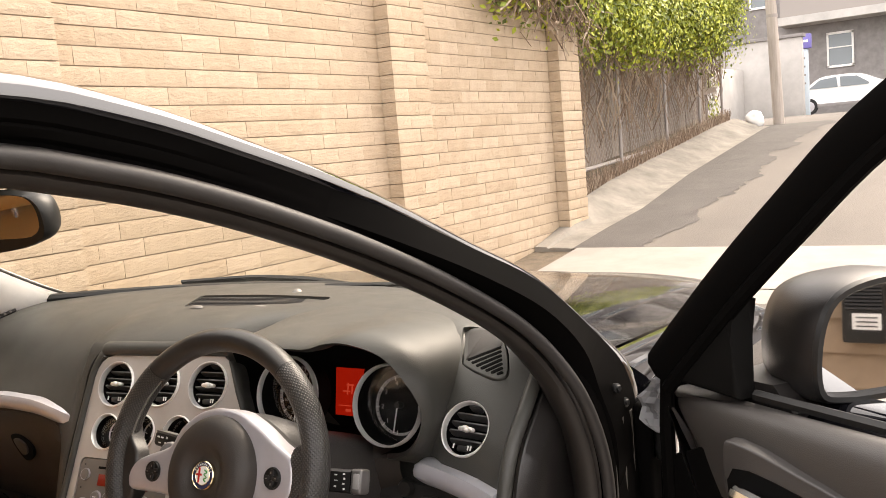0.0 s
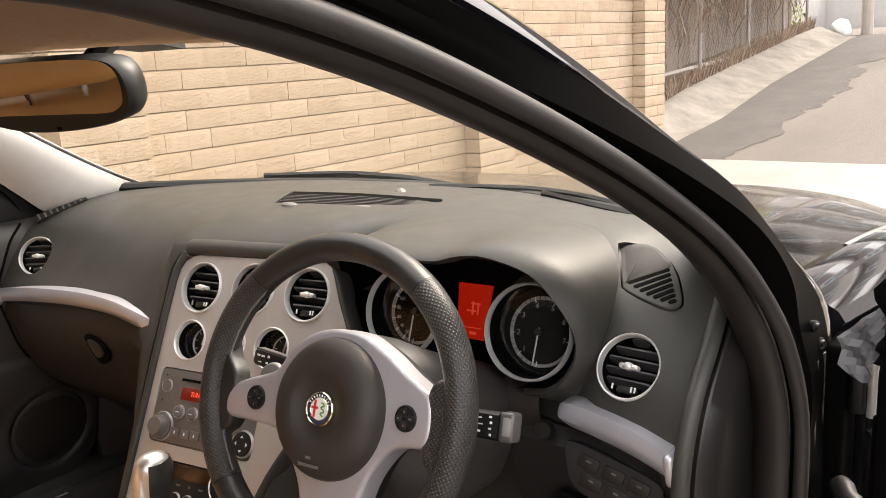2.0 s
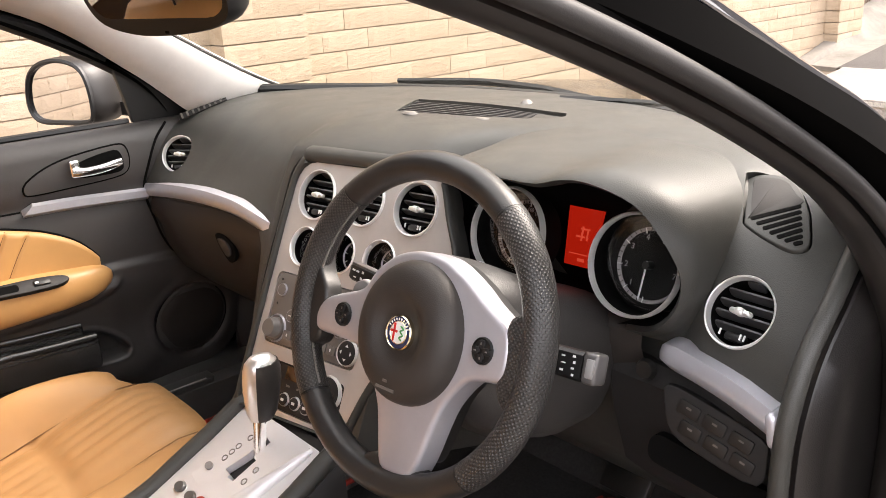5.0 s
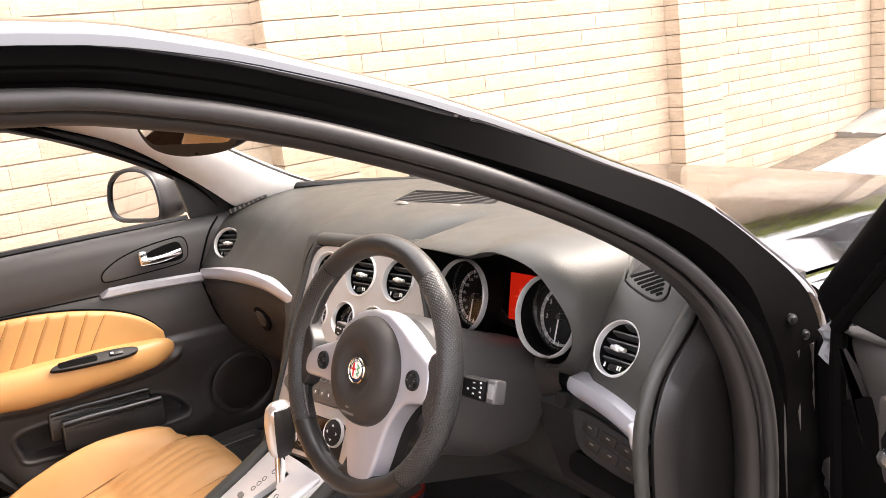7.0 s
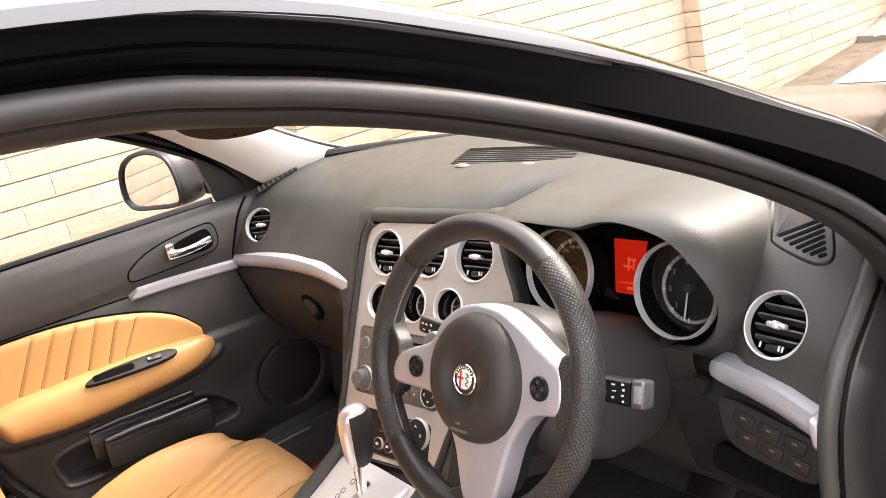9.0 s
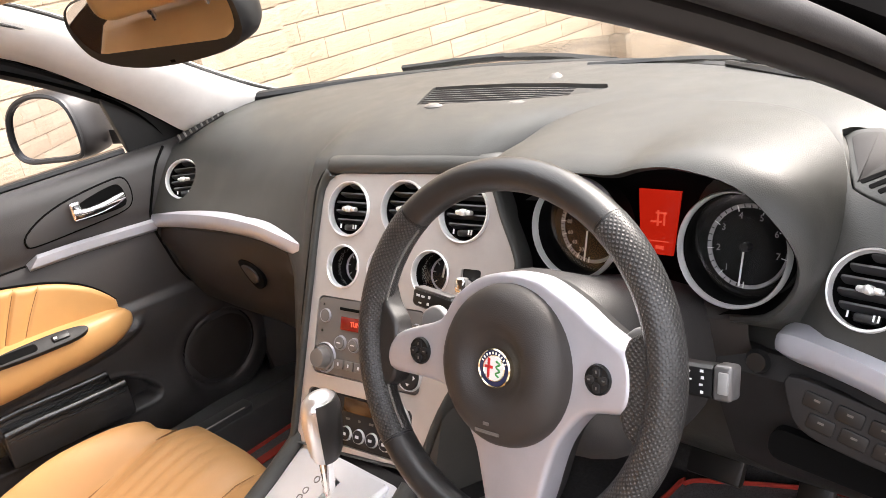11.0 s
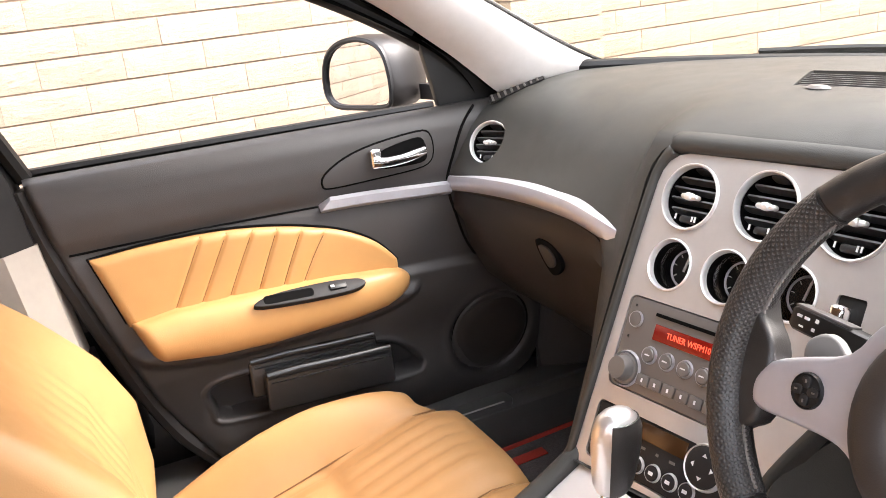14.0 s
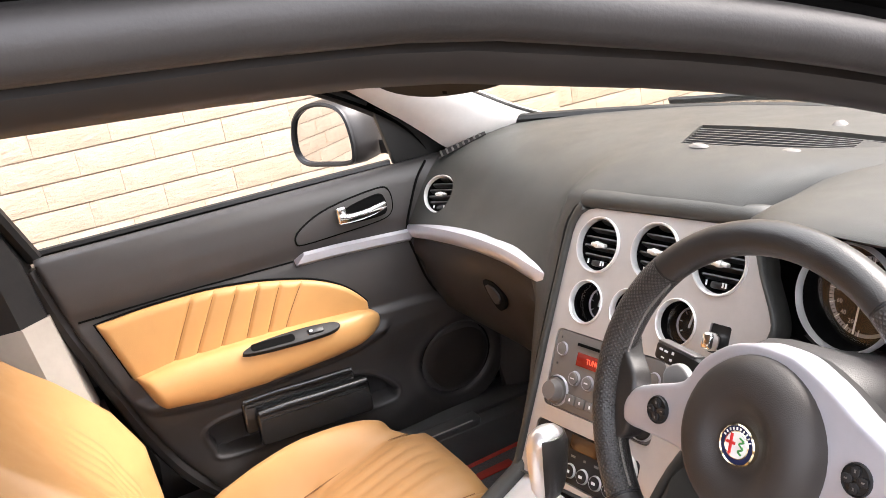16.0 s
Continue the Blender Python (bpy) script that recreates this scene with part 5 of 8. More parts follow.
for k in range(5):
    bt = part("button", lathe([(0.0088, -0.001), (0.0088, 0.003), (0, 0.004)], on_stack(cx - 0.042 + 0.0245 * k, cy - 0.017), 20), DARK, clim)
    part("button_ring", lathe([(0.0085, 0.0015), (0.0096, 0.0026), (0.0106, -0.001)], on_stack(cx - 0.042 + 0.0245 * k, cy - 0.017), 20), BRIGHT, bt)
    part("legend", rbox(on_stack(cx - 0.042 + 0.0245 * k, cy - 0.017, 0.0042), (0.0065, 0.004, 0.0004)), WHITE, bt)
kn = part("rotary_pad", lathe([(0.023, -0.001), (0.023, 0.004), (0.020, 0.006), (0, 0.006)], on_stack(cx + 0.0695, cy + 0.0165), 32), DARK, clim)
part("trim_ring", lathe([(0.0225, 0.003), (0.0245, 0.005), (0.0265, -0.001)], on_stack(cx + 0.0695, cy + 0.0165), 36), BRIGHT, kn)
for k in range(4):
    part("arrow", prism([(-0.003, 0), (0.003, 0), (0, 0.004)], on_stack(cx + 0.0695, cy + 0.0165, 0.006) @ Matrix.Rotation(k * math.pi / 2, 4, "Z") @ at(0, 0.011, 0), 0, 0.0006), WHITE, kn)

# vents at the two ends
for _m in (axes_at((0.620, 0.004, 0.850), (-0.05, -0.83, 0.55)), axes_at((-0.619, -0.006, 0.856), (0.45, -0.77, 0.46))):
    cut_out(moulding, [drum(_m, 0.0385, -0.045, 0.08)])
    air_vent(_m, 0.0365, 0.0, 0.0, dash)


def dash_slots():
    """The long demister slot in the dash top, with its fins."""
    poly = [(-0.096, 0.147), (0.0, 0.156), (0.08, 0.171), (0.15, 0.188), (0.190, 0.206), (0.198, 0.232), (0.182, 0.252), (0.10, 0.261), (0.0, 0.263), (-0.09, 0.256), (-0.155, 0.246), (-0.152, 0.236)]
    cut_out(moulding, [prism(poly, at(0, 0, 0), 0.9595, 1.0)])
    sl = part("demister_slot", prism(poly, at(0, 0, 0), 0.957, 0.9605), CAVITY, dash, "black slatted demister outlet")
    for k in range(1, 8):
        t = k / 8
        line = smooth_line([(lerp(-0.096, -0.155, t), lerp(0.147, 0.246, t), 0.9660), (lerp(0.05, 0.01, t), lerp(0.164, 0.263, t), 0.9670), (lerp(0.193, 0.182, t), lerp(0.207, 0.252, t), 0.9670)], 6)
        part("fin", loft([[p + Vector((0, -0.0013, 0)), p + Vector((0, 0.0013, 0.0)), p + Vector((0, 0.0013, -0.004)), p + Vector((0, -0.0013, -0.004))] for p in line]), SLAT, sl)
    for x, y in ((-0.050, 0.138), (0.095, 0.160)):
        part("clip", lathe([(0, 0.003), (0.006, 0.003), (0.009, 0)], at(x, y, 0.9685), 14, None, 0, 2 * math.pi, 2.0), RADIO, sl)
    part("sun_sensor", lathe([(0, 0.006), (0.006, 0.005), (0.009, 0.002), (0.011, 0)], at(0.05, 0.305, 0.9695), 16), RADIO, dash)
    a, b = Vector((-0.682, 0.035, 0.9165)), Vector((-0.640, 0.125, 0.946))
    d, n = (b - a).normalized(), Vector((0.30, -0.35, 0.89)).normalized()
    e = n.cross(d).normalized()
    sd = part("side_demister", loft([[a + e * w + n * h, b + e * w * 0.4 + n * h] for w, h in ((-0.011, 0.0), (-0.011, 0.003), (0.011, 0.003), (0.011, 0.0))], False, False), DARK, dash, "small slatted side outlet")
    for k in range(8):
        p = lerp(a, b, (k + 0.5) / 8.5) + n * 0.003
        part("fin", rbox(Matrix(((d.x, e.x, n.x, p.x), (d.y, e.y, n.y, p.y), (d.z, e.z, n.z, p.z), (0, 0, 0, 1))), (0.004, 0.020 - 0.0014 * k, 0.004), 0.001), RADIO, sd)


dash_slots()

# aluminium strips and glovebox
strip_l = [Vector(p) for p in ((-0.714, -0.050, 0.777), (-0.66, -0.053, 0.785), (-0.58, -0.058, 0.797), (-0.48, -0.062, 0.808), (-0.38, -0.067, 0.816), (-0.28, -0.070, 0.817), (-0.22, -0.069, 0.808), (-0.185, -0.063, 0.797), (-0.160, -0.052, 0.787), (-0.146, -0.020, 0.781))]


def strip_mesh(line, h, d, taper=0.0, lead=0.0):
    rows = []
    full = h
    for k, p in enumerate(line):
        h = full * (1 - taper * max(0, k / (len(line) - 1) - 0.6) / 0.4) * (1 - lead * max(0, 0.35 - k / (len(line) - 1)) / 0.35)
        rows.append([p + Vector((0, 0.02, h * 0.55)), p + Vector((0, -d * 0.5, h * 0.52)), p + Vector((0, -d, h * 0.2)), p + Vector((0, -d, -h * 0.2)), p + Vector((0, -d * 0.3, -h * 0.5)), p + Vector((0, 0.02, -h * 0.5))])
    return loft(rows)


part("trim_strip", strip_mesh(smooth_line(strip_l, 4), 0.026, 0.008), TRIM, dash, "brushed aluminium trim strip")
strip_r = [Vector(p) for p in ((0.530, 0.012, 0.775), (0.545, -0.010, 0.786), (0.59, -0.022, 0.786), (0.64, -0.035, 0.782), (0.690, -0.050, 0.774))]
part("trim_strip", strip_mesh(smooth_line(strip_r, 4), 0.029, 0.010, 0.0, 0.65), TRIM, dash, "brushed aluminium trim strip")
part("strip_end", rbox(at(0.694, -0.049, 0.771) @ Matrix.Rotation(radians(-8), 4, "Y"), (0.013, 0.03, 0.036), 0.006, 4), TRIM, dash)


def glovebox():
    g = thing("glovebox", (-0.45, 0.0, 0.66), "closed dark plastic glovebox lid below the strip", "glovebox")
    rows = []
    for x in (-0.70, -0.66, -0.58, -0.48, -0.38, -0.30, -0.24, -0.205):
        e = 0.02 if x in (-0.70, -0.205) else 0.0
        top = dash_point(x, 6)
        pts = [(top.y + 0.006, top.z - 0.026), (top.y - 0.002, top.z - 0.05), (-0.050 + e, 0.715), (-0.040 + e, 0.665), (-0.012 + e, 0.610), (0.04 + e, 0.560), (0.10, 0.535), (0.14, 0.60), (0.10, 0.72)]
        rows.append([Vector((x, y, z)) for y, z in pts])
    lid = part("lid", loft(rows), GLOVE, g)
    # Raised black plate paints in the shade of the handle's recess.
    h = part("handle_recess", prism(outline2([(-0.036, 0.016), (0.0, 0.018), (0.030, 0.004), (0.034, -0.014), (0.010, -0.026), (-0.024, -0.004)], 4), axes_at((-0.36, -0.058, 0.728), (0.05, -0.99, 0.02)) @ Matrix.Diagonal((0.9, 1.1, 1, 1)), -0.004, 0.0025, 0.001), CAVITY, g, "black plate for the shade of the handle recess")
    part("pull", prism(outline2([(-0.022, 0.010), (0.0, 0.011), (0.020, 0.002), (0.023, -0.010), (0.006, -0.016), (-0.014, -0.002)], 4), axes_at((-0.361, -0.061, 0.7285), (0.05, -0.99, 0.02)) @ Matrix.Diagonal((0.9, 1.1, 1, 1)), -0.004, 0.003, 0.002), GLOVE, h, "dark grey pull")
    return g


glovebox()

# ---- instrument cluster ----
RIM = smooth_line([(0.160, 0.020, 0.905), (0.180, -0.005, 0.938), (0.225, -0.035, 0.953), (0.30, -0.047, 0.961), (0.36, -0.050, 0.963), (0.40, -0.050, 0.965), (0.435, -0.051, 0.974), (0.475, -0.051, 0.976), (0.53, -0.046, 0.960), (0.563, -0.040, 0.925), (0.578, -0.030, 0.885), (0.568, -0.022, 0.845), (0.535, -0.012, 0.808), (0.49, -0.002, 0.792)], 4)


def hood():
    """The cowl over the gauges: a skin from the dash top out to its rear lip."""
    rows = []
    n = len(RIM) - 1
    for i, p in enumerate(RIM):
        s = i / n
        if p.z > 0.95 or s < 0.5:
            root = Vector((lerp(0.15, 0.56, min(1, s / 0.62)), 0.225 - 0.06 * s, 0.9735 - 0.010 * s - 0.012 * min(1, max(0, (s - 0.42) / 0.2))))
        else:
            k = (s - 0.62) / 0.38
            root = Vector((lerp(0.56, 0.575, min(1, k * 2)) + 0.012 * math.sin(math.pi * min(1, k)), lerp(0.185, 0.02, min(1, k * 1.2)), lerp(0.954, 0.785, min(1, k * 1.05))))
        b = math.exp(-((s - 0.70) / 0.13) ** 2)
        roll = min(1.0, max(0.0, (s - 0.38) / 0.16)) * min(1.0, max(0.0, (0.98 - s) / 0.2))
        mid = lerp(root, p, lerp(0.5, 0.86, roll)) + Vector((0.004 * roll, 0.0, 0.013 * roll)) + Vector((0.010 * min(1, max(0, (s - 0.5) / 0.2)) + 0.012 * b, 0.0, 0.012 * min(1, max(0, (0.85 - s) / 0.2)) + 0.006 * b))
        q = [lerp(lerp(root, mid, t), lerp(mid, p, t), t) for t in (0, 0.2, 0.4, 0.58, 0.72, 0.86, 1.0)]
        c = Vector((0.40, p.y, 0.88))
        inward = (c - p).normalized()
        lip = [p + Vector((0, -0.004, 0)) + inward * 0.004, p + inward * 0.010 + Vector((0, 0.004, 0)), p + inward * 0.013 + Vector((0, 0.03, 0))]
        rows.append(q + lip)
    # round the shoulder where the cowl meets the pod
    for _ in range(26):
        for j, w in enumerate((0.5, 0.5, 0.46, 0.30, 0.15)):
            col = [r[j].copy() for r in rows]
            for i in range(1, n):
                rows[i][j] = lerp(col[i], (col[i - 1] + col[i + 1]) / 2, w)
    return loft(rows, False, False)


part("instrument_hood", hood(), DASH, dash, "arched hood over the gauges", 75)


def binnacle():
    lower = [Vector(p) for p in ((0.44, 0.002, 0.785), (0.38, 0.004, 0.784), (0.30, 0.004, 0.788), (0.22, 0.008, 0.80), (0.175, 0.014, 0.835), (0.160, 0.018, 0.87))]
    ring = [p + (Vector((0.40, p.y, 0.88)) - p).normalized() * 0.010 + Vector((0, 0.003, 0)) for p in RIM] + lower
    back = [Vector((lerp(p.x, 0.39, 0.10), 0.088, lerp(p.z, 0.87, 0.10))) for p in ring]
    return loft([ring, [lerp(a, b, 0.5) for a, b in zip(ring, back)], back], True, False), back


_bm, _back = binnacle()
_bm.faces.new([_bm.verts.new(p) for p in _back])
cluster = part("cluster_housing", _bm, CAVITY, dash, "matt black gauge housing")


def gauge(c, r, marks, needle, numbered):
    m = axes_at(c, (0.03, -0.955, 0.29))
    g = part("gauge", lathe([(r * 0.972, -0.004), (r * 0.965, -0.02), (r * 0.95, -0.042)], m, 56), CAVITY, dash, "deep round gauge with a bright rim")
    part("bezel", lathe([(r * 0.985, -0.006), (r * 0.99, 0.003), (r * 1.012, 0.0055), (r * 1.04, 0.003), (r * 1.052, -0.004)], m, 56), BRIGHT, g)
    f = m @ at(0, 0, -0.036)
    part("face", disc(f, r * 0.955), CAVITY, g)
    part("scale_ring", lathe([(r * 0.70, 0.0), (r * 0.705, 0.0015), (r * 0.765, 0.003), (r * 0.775, 0.0)], f, 56), DIALBAND, g, "pale grey scale band")
    step = 40.0 if numbered else 23.0
    for k in range(marks):
        a = radians(268 - step * k / 4)
        part("tick", rbox(f @ Matrix.Rotation(a, 4, "Z") @ at(r * (0.735 if k % 4 else 0.705), 0, 0.0026), (r * (0.06 if k % 4 else 0.12), r * 0.014, 0.0012)), CAVITY if k % 4 else WHITE, g)
        if k % 4 == 0 and k:
            x, y = r * 0.57 * math.cos(a), r * 0.57 * math.sin(a)
            part("numeral", text_mesh(str(k // 4 if numbered else 5 * k), r * (0.17 if numbered else 0.125), f @ at(x, y, 0.001)), DIALBAND, g)
    nd = part("needle", rbox(f @ Matrix.Rotation(radians(needle), 4, "Z") @ at(r * 0.31, 0, 0.010), (r * 0.80, r * 0.030, 0.002), 0.0005), WHITE, g, "white pointer")
    part("hub", lathe([(0, 0.012), (r * 0.08, 0.012), (r * 0.09, 0)], f, 16), BLACK, g)
    lens = part("lens", disc(m @ at(0, 0, -0.016) @ Matrix.Rotation(radians(6), 4, "X"), r * 0.955, 0, 40), LENS, g)
    lens.visible_shadow = False
    return g


gauge((0.302, -0.004, 0.872), 0.0565, 49, 266, False)
gauge((0.492, 0.0, 0.872), 0.0565, 29, 266, True)
m_lcd = axes_at((0.3705, 0.060, 0.8645), (0.05, -0.955, 0.29))
lcd = part("trip_display", prism([(-0.026, 0.036), (0.026, 0.036), (0.020, -0.037), (-0.020, -0.037)][::-1], m_lcd, -0.003, 0.001), LCD, cluster, "lit red trip display")
for w, h, dx, dy in ((0.014, 0.0022, 0.004, 0.010), (0.0022, 0.018, 0.0, 0.004), (0.014, 0.0022, -0.002, 0.000), (0.0022, 0.014, 0.008, 0.003), (0.030, 0.0012, 0, -0.022), (0.010, 0.004, 0.004, -0.029)):
    part("figure", rbox(m_lcd @ at(dx, dy, 0.0014), (w, h, 0.0006)), LCDTEXT, lcd)

_rows = []
for x, y0 in ((0.165, 0.024), (0.22, 0.012), (0.30, 0.004), (0.40, 0.001), (0.46, -0.001), (0.50, 0.012)):
    _rows.append([Vector((x, y, z)) for y, z in ((y0 + 0.03, 0.802), (y0 + 0.006, 0.800), (y0 - 0.004, 0.792), (y0 - 0.006, 0.775), (y0 + 0.002, 0.750), (y0 + 0.02, 0.715), (y0 + 0.06, 0.70))])
part("lower_binnacle", loft(_rows, False, False), GLOVE, dash, "dark trim under the gauges")
# pod at the driver's end: slatted speaker grille, edge trim, side panel, switches
mg = axes_at((0.585, 0.078, 0.924), (0.04, -0.39, 0.92), (0.0, 0.92, 0.39))
TWEET = outline2([(-0.028, 0.073), (-0.0356, 0.0645), (-0.0345, 0.055), (-0.0068, -0.0028), (0.0, -0.0122), (0.022, -0.0225), (0.056, -0.0330), (0.070, -0.030), (0.0725, -0.0175), (0.0575, 0.0135), (0.0451, 0.0341), (0.020, 0.064), (-0.006, 0.078)], 3)
INSERT = outline2([(-0.0219, 0.0677), (-0.0285, 0.0611), (-0.0263, 0.0522), (-0.0035, 0.0046), (0.0, 0.001), (0.0364, 0.0369), (0.0241, 0.0507), (0.008, 0.066), (-0.007, 0.0705)], 3)
cut_out(moulding, [prism(inset(TWEET, -0.0015), mg, -0.04, 0.06)])
gr = part("tweeter_grille", prism(TWEET, mg, -0.030, 0.0012, 0.002), DASH, dash, "slatted tweeter grille")
part("insert", prism(INSERT, mg, -0.002, 0.0018, 0.0004), GLOVE, gr, "smooth dark insert")
for k in range(7):
    a = k / 6
    p = Vector((0.0003 + 0.0585 * a, -0.0021 - 0.0228 * (1 - (1 - a) ** 1.6), 0))
    q = Vector((0.0375 + 0.0281 * a, 0.0343 - 0.0529 * a, 0))
    d = (q - p).normalized()
    mslot = mg @ Matrix(((d.x, -d.y, 0, (p.x + q.x) / 2), (d.y, d.x, 0, (p.y + q.y) / 2), (0, 0, 1, 0.0013), (0, 0, 0, 1)))
    # Flat black bars paint in the shade of the open slots.
    part("slot", prism(rounded((q - p).length, 0.0060, 0.002, 2), mslot, -0.001, 0.0005), CAVITY, gr)
EDGE = smooth_line([(0.690, 0.125, 0.938), (0.699, 0.072, 0.917), (0.705, 0.02, 0.884), (0.708, -0.03, 0.845), (0.708, -0.055, 0.80), (0.706, -0.062, 0.75), (0.704, -0.058, 0.66), (0.70, -0.03, 0.56), (0.70, 0.0, 0.48)], 5)
part("end_bead", tube(EDGE, 0.0095, 10), DASH, dash, "rounded dash end bead")
_rows = []
for p in EDGE:
    _rows.append([p + Vector((0.004, 0.014, -0.006)), p + Vector((0.010, 0.012, -0.004)), p + Vector((0.0125, 0.0135, -0.004)), p + Vector((0.0235, 0.034, -0.014)), p + Vector((0.0255, 0.040, -0.018)), p + Vector((0.027, 0.058, -0.022)), Vector((0.733, max(0.09, p.y + 0.07), min(0.90, p.z - 0.01))), Vector((0.70, max(0.14, p.y + 0.1), p.z - 0.02))])
part("end_panel", loft(_rows, False, False), HOUSING, dash, "black dash end cover")
part("kick_panel", rbox(at(0.715, 0.17, 0.58), (0.03, 0.20, 0.66), 0.01), DARK, dash)
msw = axes_at((0.602, -0.012, 0.716), (0.12, -0.96, 0.22))
sw = part("switch_panel", prism(outline2([(-0.052, 0.036), (0.0, 0.026), (0.056, 0.008), (0.064, -0.010), (0.058, -0.042), (0.0, -0.032), (-0.040, -0.016), (-0.052, 0.010)], 3), msw, -0.006, 0.004, 0.002), DARK, dash, "dark switch panel with faint symbols")
for i in range(2):
    for k in range(3):
        mk = msw @ at(-0.024 + 0.030 * k + 0.004 * i, 0.015 - 0.0085 * k - 0.022 * i, 0.004) @ Matrix.Rotation(radians(-16), 4, "Z")
        bk = part("button", prism(rounded(0.026, 0.016, 0.003, 3), mk, -0.002, 0.002, 0.001), BLACK, sw)
        part("symbol", rbox(mk @ at(0.0, 0.002, 0.0022), (0.006, 0.0022, 0.0005)), RADIO, bk)
part("lower_trim", loft([[Vector((x, y, z)) for y, z in ((0.015 - 0.05 * (x - 0.5), 0.755), (0.00 - 0.05 * (x - 0.5), 0.735), (0.010, 0.68), (0.035, 0.60), (0.12, 0.52), (0.16, 0.60), (0.12, 0.74))] for x in (0.46, 0.50, 0.56, 0.62, 0.66, 0.695)]), DARK, dash, "lower driver's side trim")
# Raised black plate stands for the tray's shaded hollow.
part("coin_tray_shade", prism(rounded(0.17, 0.036, 0.014, 4), axes_at((0.605, 0.008, 0.648), (0.1, -0.95, 0.1)) @ Matrix.Rotation(radians(-10), 4, "Z"), -0.004, 0.008), CAVITY, dash)
part("lock_barrel", lathe([(0.0, 0.006), (0.010, 0.006), (0.013, 0.0)], axes_at((0.512, 0.0, 0.752), (0.1, -0.95, 0.2)), 18), BLACK, dash)

# ---- steering column and wheel ----
WC = Vector((0.392, -0.239, 0.851))
WHEEL = axes_at(WC, (0.077, -0.935, 0.346))
col = thing("steering_column", (0.40, -0.05, 0.76), "dark plastic steering column shroud with stalks", "steering column")
_rows = []
for d, w, zt, zb in ((0.045, 0.060, 0.062, -0.075), (0.075, 0.078, 0.068, -0.098), (0.13, 0.088, 0.060, -0.120), (0.20, 0.092, 0.052, -0.125), (0.27, 0.085, 0.05, -0.11)):
    c = WHEEL @ Vector((0.0, 0.0, -d))
    _rows.append([c + WHEEL.to_3x3() @ Vector((w * x, zt * y if y > 0 else -zb * y, 0)) for x, y in ((-0.6, 1), (0, 1.08), (0.6, 1), (0.95, 0.65), (1.05, 0.0), (1.0, -0.5), (0.8, -0.85), (0.3, -1.0), (-0.3, -1.0), (-0.8, -0.85), (-1.0, -0.5), (-1.05, 0), (-0.95, 0.65))])
part("shroud", loft([smooth_line(r, 2, True) for r in _rows]), DOORTRIM, col)


def stalk_right():
    m = WHEEL @ at(0.146, 0.002, -0.060) @ Matrix.Rotation(radians(2), 4, "Z")
    s = part("stalk", loft([[m @ Vector((x, h * b, d * c)) for b, c in ((-1, -0.7), (-0.8, -1), (0.8, -1), (1, -0.7), (1, 0.7), (0.8, 1), (-0.8, 1), (-1, 0.7))] for x, h, d in ((-0.075, 0.0095, 0.008), (-0.035, 0.011, 0.009), (-0.010, 0.0135, 0.010), (0.031, 0.0140, 0.010))]), BLACK, col, "black control stalk with white symbols")
    cap = part("end_cap", rbox(m @ at(0.0395, 0.0006, 0.0), (0.0165, 0.0300, 0.0215), 0.004, 3), CAPGREY, s, "grey twist end of the stalk")
    part("rocker", rbox(m @ at(0.041, 0.001, 0.0110), (0.0085, 0.018, 0.003), 0.001), PADDLE, cap)
    for k, (a, b, w, h) in enumerate(((0.022, 0.0085, 0.0030, 0.0022), (0.023, 0.0030, 0.0026, 0.0026), (0.022, -0.0030, 0.0032, 0.0018), (0.023, -0.0090, 0.0024, 0.0024), (0.010, 0.0070, 0.0040, 0.0016), (0.011, 0.0005, 0.0050, 0.0012), (0.010, -0.0065, 0.0034, 0.0020), (0.000, -0.002, 0.0028, 0.0022))):
        part("symbol", rbox(m @ at(a, b, 0.0102), (w, h, 0.0008)), WHITE, s)
    part("gaiter", lathe([(0.026, 0.0), (0.024, 0.006), (0.017, 0.010), (0.012, 0.011)], WHEEL @ at(0.090, 0.002, -0.062) @ Matrix.Rotation(radians(90), 4, "Y"), 20), BLACK, s)


def stalk_left():
    m = WHEEL @ at(-0.120, 0.0225, -0.062) @ Matrix.Rotation(radians(-6), 4, "Z")
    s = part("stalk", loft([[m @ Vector((x, h * b, d * c)) for b, c in ((-1, -0.7), (-0.8, -1), (0.8, -1), (1, -0.7), (1, 0.7), (0.8, 1), (-0.8, 1), (-1, 0.7))] for x, h, d in ((0.060, 0.0085, 0.008), (0.015, 0.009, 0.0085), (-0.015, 0.0100, 0.009), (-0.038, 0.0098, 0.009), (-0.0425, 0.0080, 0.007))]), BLACK, col, "black control stalk with white symbols")
    part("top_edge", rbox(m @ at(-0.016, 0.0098, 0.001), (0.050, 0.0028, 0.015), 0.001), CAPGREY, s)
    for a, b, w, h in ((-0.034, 0.003, 0.0045, 0.0022), (-0.027, 0.003, 0.0045, 0.0022), (-0.018, 0.004, 0.0028, 0.0030), (-0.019, -0.0035, 0.0028, 0.0026), (-0.030, -0.0045, 0.004, 0.0014)):
        part("symbol", rbox(m @ at(a, b, 0.0092), (w, h, 0.0008)), WHITE, s)


stalk_right()
stalk_left()
sw_ = thing("steering_wheel", WC, "three-spoke black leather steering wheel with silver spokes", "steering wheel")
RR, RT = 0.1632, 0.0168


